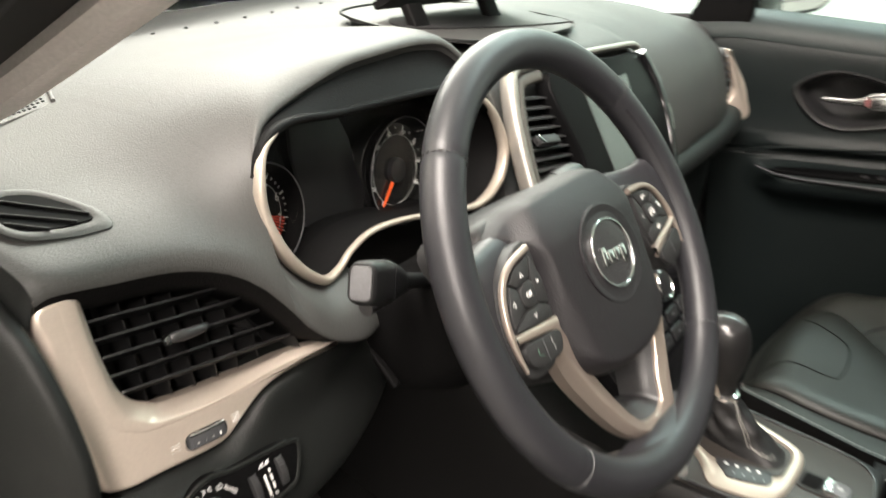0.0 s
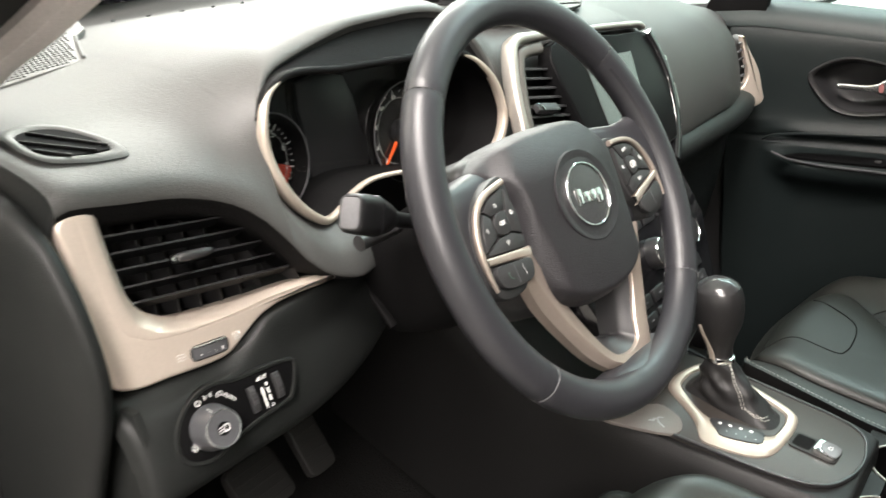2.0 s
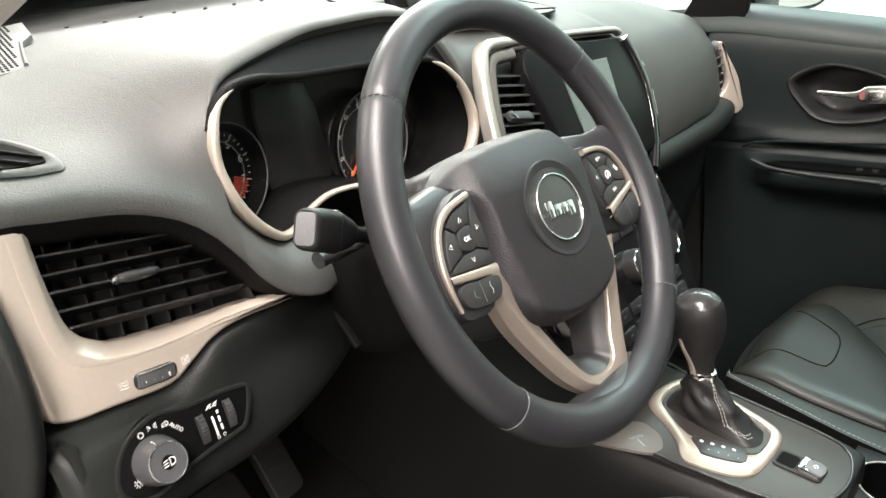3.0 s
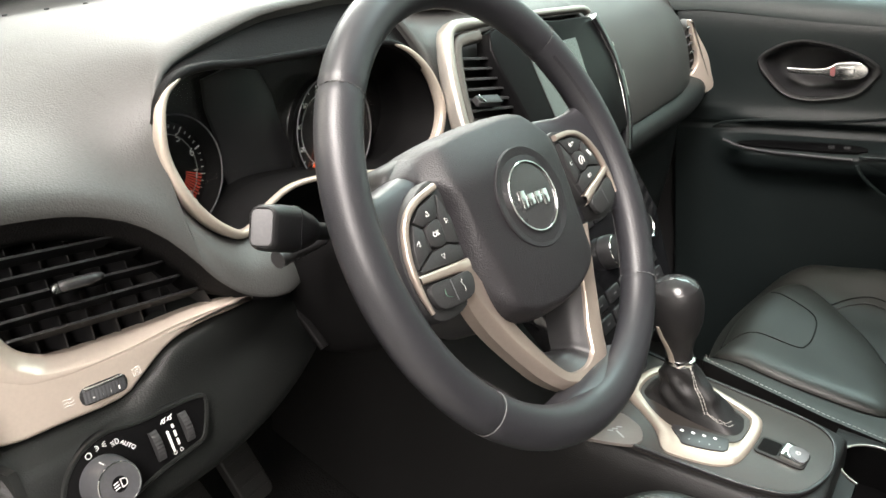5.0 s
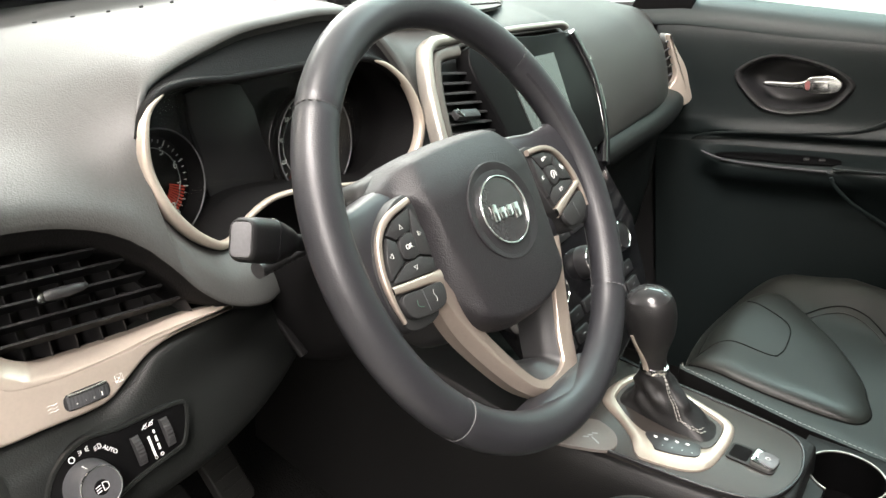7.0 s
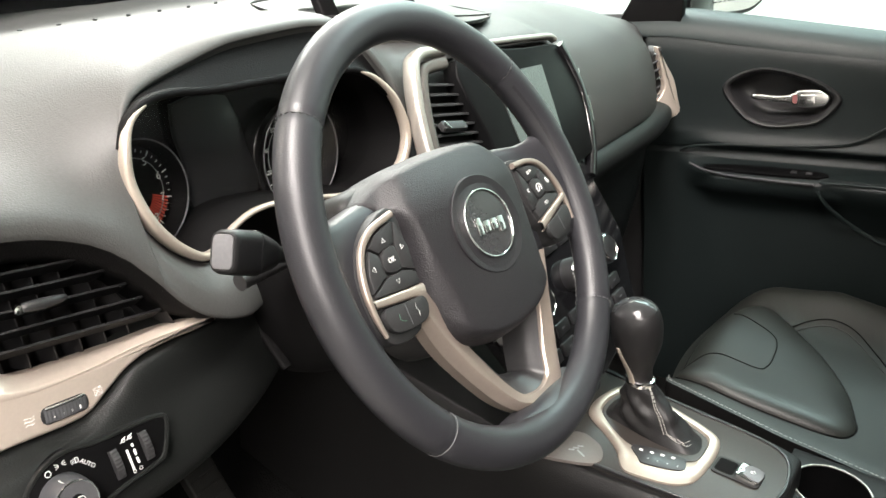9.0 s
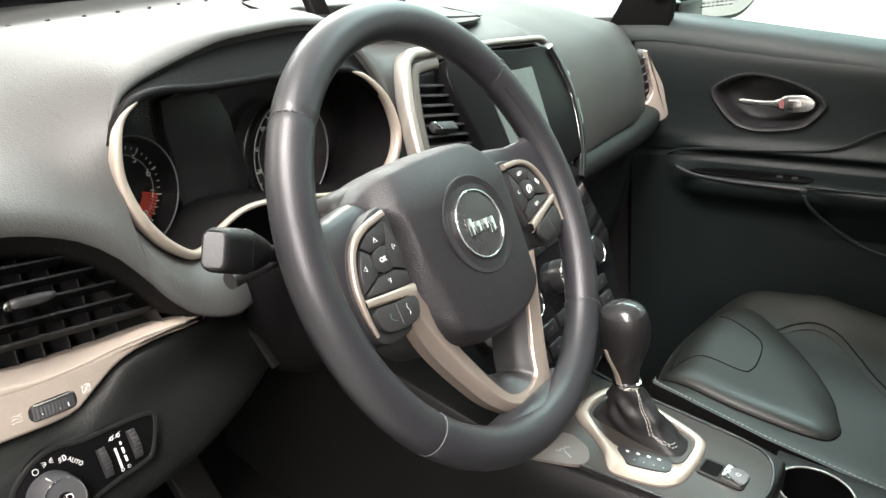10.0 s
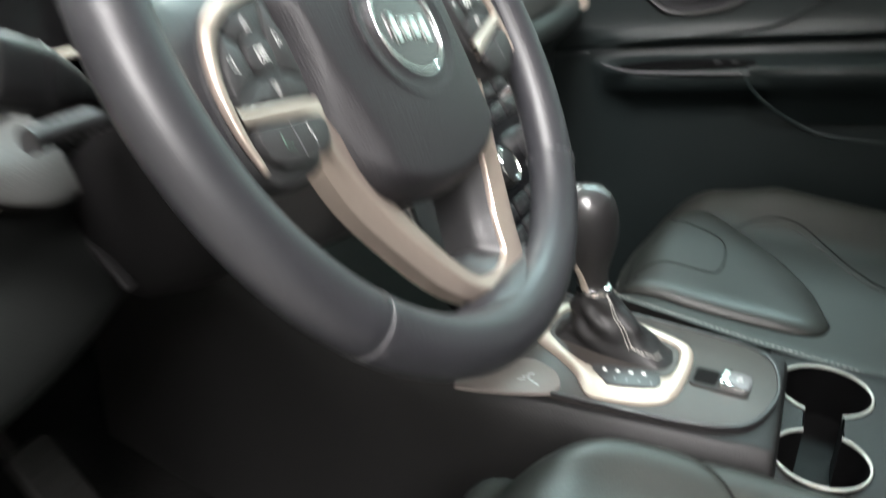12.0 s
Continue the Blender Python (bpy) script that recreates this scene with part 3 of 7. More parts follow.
    for x, k in ((0.56, 0.0), (0.66, 0.0), (0.80, 0.0), (0.93, 0.012), (1.07, 0.05)):
        rows.append([(x - CX, y + k - 0.3, z - 1.1) for y, z in ((0.175, 0.986), (0.150, 0.972), (0.143, 0.955), (0.152, 0.938), (0.19, 0.90), (0.21, 0.80), (0.26, 0.66), (0.36, 0.56))])
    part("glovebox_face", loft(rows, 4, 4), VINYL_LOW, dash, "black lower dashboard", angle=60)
    # blocks light from below the pad
    rows = [[(x - CX, 0.30 - 0.3, 0.90 - 1.1), (x - CX, 0.34 - 0.3, 1.0 - 1.1), (x - CX, 0.34 - 0.3, 1.12 - 1.1)] for x in (-0.33, 0.2, 0.56)]
    part("inner_wall", loft(rows, 2, 2), BLACK, dash, thick=0.004)
    # row of slots at the foot of the glass
    for i in range(26):
        b = box(0.006, 0.0014, 0.003, 0.0005, facing((-0.30 + i * 0.05 - CX, 0.615 - 0.3, 1.2295 - 1.1), (1, 0, 0), (0, 1, 0.01)))
        part("demister_slot", b, BLACK, dash)
    return dash


dashboard()

# ---- steering wheel ----
WM = facing((0, 0, 1.08), (1, 0, 0), (0, math.sin(radians(24)), math.cos(radians(24))))
WHEEL = WM @ pose(0, 0, 0, 0, 0, -2)
RIM = 0.1685


def rim_point(a, b, r=0.0152, out=RIM):
    """A point of the rim: a along the wheel, b round the tube (0 outward, 90 to the driver)."""
    rad = out + r * math.cos(b)
    return V((rad * math.cos(a), rad * math.sin(a), r * math.sin(b)))


def steering_wheel():
    w = thing("steering_wheel", "black leather steering wheel with bronze lower spoke and button pods", "steering wheel", WHEEL)
    seams = [radians(a) for a in (40, 139.4, 222.5, 317.6)]
    rows = []
    n = 360
    for i in range(n):
        a = 2 * math.pi * i / n
        near = min(abs((a - s + math.pi) % (2 * math.pi) - math.pi) for s in seams)
        r = 0.0152 - (0.0008 if near < radians(0.6) else 0.0)
        row = []
        for j in range(28):
            b = 2 * math.pi * j / 28
            flat = 1 + 0.04 * math.cos(2 * b)
            row.append(rim_point(a, b, r * flat))
        rows.append(row)
    part("rim", grid(rows, closed_u=True, closed_v=True), LEATHER, w, "smooth black leather rim")
    for k, s in enumerate([radians(a) for a in (40, 139.4, 222.5, 317.6)]):
        path = [rim_point(s + radians(0.2), radians(b), 0.0155) for b in range(-150, 160, 6)]
        bm = bmesh.new()
        if k == 2:
            sweep(path, circle(0.00036, 5), up=(math.cos(s + 1.57), math.sin(s + 1.57), 0.01), bm=bm)
            part("seam", bm, GREY, w, "pale seam thread")
        else:
            bm.free()
            part("seam", stitches(path, 0.0028, 0.0022, 0.0005, up=(-math.sin(s), math.cos(s), 0)), DARK_THREAD if k != 3 else GREY, w, "seam stitches")
    # perforated grips on the inner side, with their stitched edges
    for a0, a1 in ((-40, 36),):
        rows = [[rim_point(radians(a0 + (a1 - a0) * i / 60), radians(140 + 4.5 * j), 0.0154) for j in range(19)] for i in range(61)]
        part("grip", grid(rows), GRIP, w, "perforated black leather grip")
        for b in (222,):
            part("inner_stitching", stitches([rim_point(radians(a0 + (a1 - a0) * i / 90), radians(b), 0.0157) for i in range(91)], 0.0026, 0.0020, 0.0006), DARK_THREAD, w, "row of dark stitches")

    # spokes under the button pods
    for sgn in (-1, 1):
        rows = []
        for x, up, lo, zf, zb in ((0.066, 0.050, -0.050, -0.010, -0.050), (0.095, 0.049, -0.050, -0.007, -0.045), (0.125, 0.044, -0.048, -0.005, -0.032), (0.143, 0.044, -0.050, 0.000, -0.020), (0.156, 0.050, -0.056, 0.005, -0.013), (0.170, 0.058, -0.064, 0.002, -0.010)):
            h, t = (up - lo) / 2, (zf - zb) / 2
            rows.append([(sgn * x, (up + lo) / 2 + h * u, (zf + zb) / 2 + t * v) for u, v in [(c * abs(c) ** -0.5 if c else 0, s * abs(s) ** -0.5 if s else 0) for c, s in [(math.cos(2 * math.pi * i / 24 + 0.01), math.sin(2 * math.pi * i / 24 + 0.01)) for i in range(24)]]])
        part("side_spoke", grid(rows, closed_v=True, caps=True), LEATHER, w, "black leather-wrapped side spoke")

    # hub body behind the cover
    hub = smooth2([(0.10, 0.05), (0.06, 0.062), (-0.06, 0.062), (-0.10, 0.05), (-0.082, 0.0), (-0.06, -0.06), (-0.03, -0.085), (0.03, -0.085), (0.06, -0.06), (0.082, 0.0)])
    part("hub", slab(hub, 0.06, 0.01, 3, Matrix.Translation((0, 0, -0.022))), BLACK, w, "black hub body")

    # airbag cover
    half = [(0.0, 0.0665), (0.025, 0.0660), (0.048, 0.0650), (0.068, 0.0625), (0.087, 0.0565), (0.1015, 0.0485), (0.1000, 0.0430), (0.091, 0.0385), (0.082, 0.030), (0.0765, 0.017), (0.0765, -0.001), (0.0785, -0.020), (0.0790, -0.038), (0.074, -0.057), (0.060, -0.074), (0.034, -0.085), (0.0, -0.089)]
    outline = smooth2(half + [(-x, y) for x, y in half[-2:0:-1]], 4)
    rim_pts = [V(q) for q in outline]

    def cover(s, x, y):
        """A gently bowed face that falls back to the top, with a soft crease to a sloping flank."""
        ax = abs(x)
        edge = min((V((x, y)) - q).length for q in rim_pts)
        z = 0.0150 - 0.005 * (ax / 0.07) ** 2 - 0.004 * max(0.0, (-0.03 - y) / 0.058) ** 2
        z -= 0.021 * max(0.0, (y - 0.022) / 0.047) ** 1.6
        crease = 0.0600 + 0.010 * min(1.0, max(0.0, (y + 0.05) / 0.06)) - 0.55 * max(0.0, y - 0.036)
        over = 0.5 * (ax - crease + math.hypot(ax - crease, 0.0035))
        z -= 0.85 * min(over, 0.013) + 0.10 * max(0.0, over - 0.013)
        return z - 0.018 * max(0.0, 1 - edge / 0.009) ** 2.2

    bag = part("airbag_cover", dish(outline, cover, 40), AIRBAG, w, "grained black airbag cover", angle=70)
    cz = 0.0146
    em = Matrix.Translation((0.003, -0.003, cz)) @ pose(0, 0, 0, 0, 0, -4) @ Matrix.Diagonal((1.03, 0.92, 1, 1))
    ring = lathe([(0.0425, -0.006), (0.0425, 0.0002), (0.0418, 0.0007), (0.0405, 0.0006), (0.0330, -0.0010), (0.0320, -0.0045)], 64, em)
    part("emblem_surround", ring, AIRBAG, bag, "black surround with a raised lip")
    part("emblem_disc", lathe([(0.0285, -0.004), (0.0285, 0.0004), (0.001, 0.0012)], 48, em), KNOB_CAP, bag, "satin black disc")
    circ = [em @ V((0.0289 * math.cos(a), 0.0289 * math.sin(a), 0.0008)) for a in [2 * math.pi * i / 64 for i in range(64)]]
    part("emblem_ring", sweep(circ, oval_section(0.0016, 0.0022, 0.0006), closed=True, up=em.to_3x3() @ V((0, 0, 1))), CHROME, bag, "thin chrome ring")
    for x, wd, ht, dy in ((-0.0142, 0.0062, 0.0150, -0.0005), (-0.0052, 0.0074, 0.0100, -0.0022), (0.0042, 0.0074, 0.0100, -0.0022), (0.0136, 0.0074, 0.0136, -0.0040)):
        part("emblem_bar", box(wd, ht, 0.0012, 0.0005, em @ Matrix.Translation((x, dy, 0.0022))), CHROME, bag, "plain chrome emblem bar")

    # left pod
    zp = 0.0045

    def pod(sgn):
        outer = [(0.086, 0.036), (0.113, 0.031), (0.131, 0.020), (0.141, 0.0), (0.143, -0.022), (0.140, -0.040)]
        inner = [(0.088, 0.031), (0.112, 0.026), (0.127, 0.016), (0.1355, -0.002), (0.1375, -0.022), (0.136, -0.038)]
        base = smooth2([(0.080, 0.036), (0.113, 0.030), (0.138, 0.002), (0.141, -0.030), (0.130, -0.047), (0.101, -0.047), (0.094, -0.030), (0.086, -0.015)], 4)
        pd = part("button_pod", slab([(sgn * x, y) for x, y in base], 0.014, 0.002, 2, Matrix.Translation((0, 0, zp - 0.0022))), BLACK, w, "black button pod")
        band = cat([(sgn * x, y, zp) for x, y in [((a[0] + b[0]) / 2, (a[1] + b[1]) / 2) for a, b in zip(outer, inner)]], 6)
        part("pod_trim", sweep(band, oval_section(0.0050, 0.005, 0.0018), up=(0, 0, 1), scale=lambda t: 1.0 - 0.45 * max(0.0, t - 0.7) / 0.3), SHADED_WHEEL_BRONZE, pd, "bronze edge trim")
        cross = [[(sgn * x, y, z) for x, y, z in row] for row in (
            [(0.1385, -0.0135, zp - 0.002), (0.1382, -0.0140, zp + 0.002), (0.1380, -0.0165, zp + 0.0028), (0.1378, -0.0190, zp + 0.002), (0.1378, -0.0196, zp - 0.002)],
            [(0.118, -0.0158, zp - 0.002), (0.118, -0.0163, zp + 0.002), (0.118, -0.0190, zp + 0.0028), (0.118, -0.0220, zp + 0.002), (0.118, -0.0226, zp - 0.002)],
            [(0.098, -0.0178, zp - 0.002), (0.098, -0.0183, zp + 0.002), (0.097, -0.0215, zp + 0.0028), (0.0965, -0.0255, zp + 0.002), (0.0965, -0.0262, zp - 0.002)],
            [(0.084, -0.0190, zp - 0.004), (0.0838, -0.0195, zp), (0.085, -0.025, zp + 0.0012), (0.089, -0.0335, zp), (0.0893, -0.0340, zp - 0.004)])]
        part("pod_trim", loft(cross if sgn < 0 else cross[:3] + [[(x - 0.012, y - 0.002, z) for x, y, z in cross[2]]], 5, 3), SHADED_WHEEL_BRONZE, pd, "bronze cross bar")

        if sgn > 0:
            pd.matrix_basis = Matrix.Translation((0.1035, 0.004, 0.0)) @ pose(0, 0, 0, 0, 0, 8) @ Matrix.Translation((-0.106, -0.006, 0.0))

        def button(pts, mat_, name="button", up=0.0012):
            return part(name, slab([(sgn * x, y) for x, y in pts], 0.004, 0.0008, 2, Matrix.Translation((0, 0, zp + up))), mat_, pd, "black rubber-touch button")

        button(smooth2([(0.0985, 0.013), (0.1125, 0.011), (0.1145, -0.001), (0.1005, -0.003)], 3), BLACK, "centre_button", 0.0022)
        button([(0.090, 0.029), (0.111, 0.025), (0.121, 0.018), (0.1145, 0.0125), (0.097, 0.0145)], BLACK)
        button([(0.1225, 0.0165), (0.131, 0.002), (0.133, -0.010), (0.1155, -0.003), (0.1155, 0.0115)], BLACK)
        button([(0.0885, 0.028), (0.0955, 0.0135), (0.0980, -0.003), (0.086, -0.008), (0.084, 0.010)], BLACK)
        button([(0.0865, -0.0095), (0.0985, -0.0045), (0.1150, -0.0045), (0.1325, -0.0115), (0.132, -0.0135), (0.105, -0.0165), (0.088, -0.0180)], BLACK)
        button(smooth2([(0.092, -0.0265), (0.112, -0.0245), (0.131, -0.0225), (0.1345, -0.030), (0.128, -0.040), (0.100, -0.0425), (0.091, -0.036)], 3), BLACK, "lower_button", 0.003)
        part("button_divide", box(0.0006, 0.015, 0.0006, 0.0002, Matrix.Translation((sgn * 0.113, -0.0325, zp + 0.0034))), DKGREY, pd)
        if sgn < 0:
            for x, y, turn in ((-0.106, 0.0190, 0), (-0.1075, -0.0098, 180), (-0.1255, 0.004, 90), (-0.0905, 0.010, 270)):
                tri = bmesh.new()
                pts = [V((0, 0.0018, 0)), V((-0.0018, -0.0012, 0)), V((0.0018, -0.0012, 0))]
                sweep(pts, circle(0.0002, 5), closed=True, bm=tri)
                part("arrow_print", tri, INK, pd, "white arrow outline", m=pose(x, y, zp + 0.0016, 0, 0, turn))
            letters("button_letters", "OK", 0.0048, Matrix.Translation((-0.1065, 0.005, zp + 0.0026)), INK, pd)
            part("phone_print", sweep(cat([(-0.122, -0.029, zp + 0.0034), (-0.1225, -0.033, zp + 0.0034), (-0.118, -0.0355, zp + 0.0034)], 4), circle(0.00025, 5)), mat("green_print", (0.04, 0.11, 0.07), 0.5), pd, "dim green handset mark")
            part("voice_print", sweep(cat([(-0.103, -0.0285, zp + 0.0034), (-0.104, -0.031, zp + 0.0034), (-0.1025, -0.034, zp + 0.0034), (-0.1035, -0.037, zp + 0.0034)], 4), circle(0.00022, 5)), DIM_INK, pd, "grey voice mark")
        else:
            letters("button_letters", "SET+", 0.0041, Matrix.Translation((0.105, 0.0205, zp + 0.0016)), INK, pd)
            letters("button_letters", "RES", 0.0041, Matrix.Translation((0.1250, 0.0045, zp + 0.0016)), INK, pd, -55)
            letters("button_letters", "SET-", 0.0041, Matrix.Translation((0.109, -0.0105, zp + 0.0016)), INK, pd)
            letters("button_letters", "C", 0.0044, Matrix.Translation((0.0905, 0.008, zp + 0.0016)), INK, pd)
            part("gauge_print", sweep(cat([(0.1035, 0.0015, zp + 0.0026), (0.1025, 0.0055, zp + 0.0026), (0.1065, 0.0080, zp + 0.0026), (0.1105, 0.0055, zp + 0.0026), (0.1095, 0.0015, zp + 0.0026)], 4), circle(0.00035, 5)), INK, pd, "white speed mark")
            part("gauge_print", sweep([V((0.1050, 0.0015, zp + 0.0026)), V((0.1080, 0.0062, zp + 0.0026))], circle(0.00035, 5)), INK, pd, "white speed mark")

    pod(-1)
    pod(1)

    # lower spoke: a bright face and a steep outer flank either side of a soft crest
    line = [((-0.098, -0.036, -0.003), (-0.094, -0.030, 0.005), (-0.082, -0.022, 0.002)), ((-0.089, -0.056, -0.010), (-0.084, -0.050, 0.0), (-0.068, -0.046, -0.003)), ((-0.078, -0.075, -0.015), (-0.071, -0.071, -0.004), (-0.057, -0.066, -0.007)), ((-0.064, -0.096, -0.017), (-0.057, -0.092, -0.007), (-0.043, -0.089, -0.009)),
            ((-0.049, -0.117, -0.018), (-0.042, -0.113, -0.008), (-0.029, -0.112, -0.010)), ((-0.037, -0.132, -0.018), (-0.031, -0.128, -0.008), (-0.018, -0.128, -0.010)), ((-0.022, -0.146, -0.017), (-0.018, -0.141, -0.008), (-0.007, -0.1385, -0.010)), ((0.000, -0.1575, -0.017), (0.001, -0.150, -0.008), (0.006, -0.143, -0.010)), ((0.026, -0.1635, -0.017), (0.022, -0.1545, -0.008), (0.019, -0.1435, -0.010)),
            ((0.047, -0.161, -0.017), (0.040, -0.151, -0.008), (0.031, -0.139, -0.010)), ((0.057, -0.152, -0.017), (0.048, -0.143, -0.008), (0.035, -0.131, -0.010)), ((0.061, -0.137, -0.016), (0.053, -0.128, -0.007), (0.040, -0.119, -0.010)), ((0.067, -0.117, -0.015), (0.060, -0.108, -0.005), (0.049, -0.102, -0.009)), ((0.076, -0.090, -0.012), (0.070, -0.083, -0.003), (0.059, -0.079, -0.007)), ((0.088, -0.052, -0.006), (0.082, -0.046, 0.002), (0.070, -0.044, -0.002))]
    rows = []
    for out, crest, inn in line:
        c_, i_ = V(crest), V(inn)
        o_ = V(out).lerp(c_, 0.22 if out[0] < 0 else 0.0)
        rows.append([o_ + V((0, 0.001, -0.010)), o_, o_.lerp(c_, 0.5) + V((0, 0, 0.0006)), o_.lerp(c_, 0.92), c_.lerp(i_, 0.06), c_.lerp(i_, 0.5), c_.lerp(i_, 0.93), i_ + V((0, 0.0002, -0.0012)), i_ + V((0, 0.001, -0.004))])
    part("lower_spoke", loft(rows, 5, 1), SHADED_WHEEL_BRONZE, w, "satin bronze V-shaped spoke", angle=32)
    rows = []
    for k, (out, crest, inn) in enumerate(line):
        a, c_ = V(inn) + V((0, 0.0006, -0.003)), V((0.013, -0.098, -0.030))
        b = a.lerp(c_, 0.34 if k < 9 else 0.20)
        b.z = -0.027
        rows.append([a, a.lerp(b, 0.08), a.lerp(b, 0.5), b, b + V((0, 0.002, -0.018))])
    part("spoke_insert", loft(rows[3:14], 5, 2), BLADE, w, "satin dark grey insert", angle=50)
    foot = [[(x, y, z) for y, z in ((-0.178, -0.012), (-0.172, 0.008), (-0.161, 0.0115 - abs(x) * 0.03), (-0.1525, 0.004 - abs(x) * 0.05), (-0.148, -0.006), (-0.147, -0.020))] for x in (-0.046, -0.036, -0.018, 0.008, 0.034, 0.055, 0.068)]
    part("spoke_foot", loft(foot, 4, 4), LEATHER, w, "black leather spoke foot", angle=70)
    return w


steering_wheel()


# ---- column and stalks ----
def steering_column():
    c = thing("steering_column", "black plastic steering column cowl behind the wheel", "steering column", WM)
    rows = []
    for z, hw, up, lo in ((-0.046, 0.044, 0.044, -0.046), (-0.052, 0.054, 0.050, -0.056), (-0.10, 0.058, 0.052, -0.070), (-0.16, 0.058, 0.046, -0.078), (-0.20, 0.050, 0.040, -0.076), (-0.23, 0.046, 0.036, -0.070)):
        row = []
        for i in range(28):
            a = 2 * math.pi * i / 28
            cx, sy = math.cos(a), math.sin(a)
            row.append((hw * math.copysign(abs(cx) ** 0.6, cx), (up + lo) / 2 + (up - lo) / 2 * math.copysign(abs(sy) ** 0.7, sy), z))
        rows.append(row)
    part("collar", lathe([(0.0060 + 0.0010 * (i % 2), 0.003 * i) for i in range(18)], 20, WM.inverted() @ facing((-0.066, 0.136, 1.057), (0, -1, 0), (0, 0, 1))), BLADE, c, "ribbed grey collar")
    part("cowl", grid(rows, closed_v=True, caps=True), HOOD, c, "black textured cowl")
    inv = WM.inverted()
    part("tilt_lever", sweep(cat([inv @ V(q) for q in ((-0.040, 0.225, 0.985), (-0.046, 0.200, 0.972), (-0.050, 0.185, 0.963), (-0.050, 0.176, 0.952), (-0.050, 0.170, 0.944))], 4), oval_section(0.010, 0.006, 0.0025)), HOOD, c, "black tilt lever")
    return c


steering_column()


def stalk(name, tip, root, label, cap_len=0.026, big=True):
    t, r = V(tip), V(root)
    axis = (r - t).normalized()
    side = axis.cross(V((0, 0, 1))).normalized()
    up = side.cross(axis)
    L = (r - t).length
    m = Matrix(((axis.x, side.x, up.x, t.x), (axis.y, side.y, up.y, t.y), (axis.z, side.z, up.z, t.z), (0, 0, 0, 1)))
    s = thing(name, label, "control stalk", m)
    secs = [(0.0, 0.0190, 0.0265), (0.0012, 0.0212, 0.0292), (0.004, 0.0226, 0.0310), (0.018, 0.0242, 0.0325), (0.034, 0.0236, 0.0320), (0.046, 0.0216, 0.0292), (0.056, 0.0186, 0.0245), (0.064, 0.0150, 0.0190), (0.069, 0.0110, 0.0135), (L, 0.010, 0.012)]
    rows = [[(x, u, v) for u, v in oval_section(w, h, min(w, h) * (0.36 if x < 0.035 else 0.48), 5)] for x, w, h in secs]
    part("lever", grid(rows, closed_v=True, caps=True), STALK, s, "black tapered lever")
    part("end_cap", slab(oval_section(0.0165, 0.0242, 0.0040, 5), 0.003, 0.0008, 2, facing((-0.0008, 0, 0), (0, -1, 0), (0, 0, 1))), GREY, s, "grey end button")
    path = [V((0.030 + 22 * v * v, u, v)) for u, v in oval_section(0.0240, 0.0324, 0.0096, 5)]
    part("twist_ring", sweep(path, circle(0.0004, 5), closed=True, up=(1, 0, 0)), PIANO, s, "thin black ring")
    return s


stalk("turn_signal_stalk", (-0.160, 0.099, 1.102), (-0.050, 0.124, 1.056), "black turn signal stalk with grey end, beside the wheel")
stalk("wiper_stalk", (0.174, 0.098, 1.083), (0.055, 0.115, 1.071), "black wiper stalk behind the wheel")

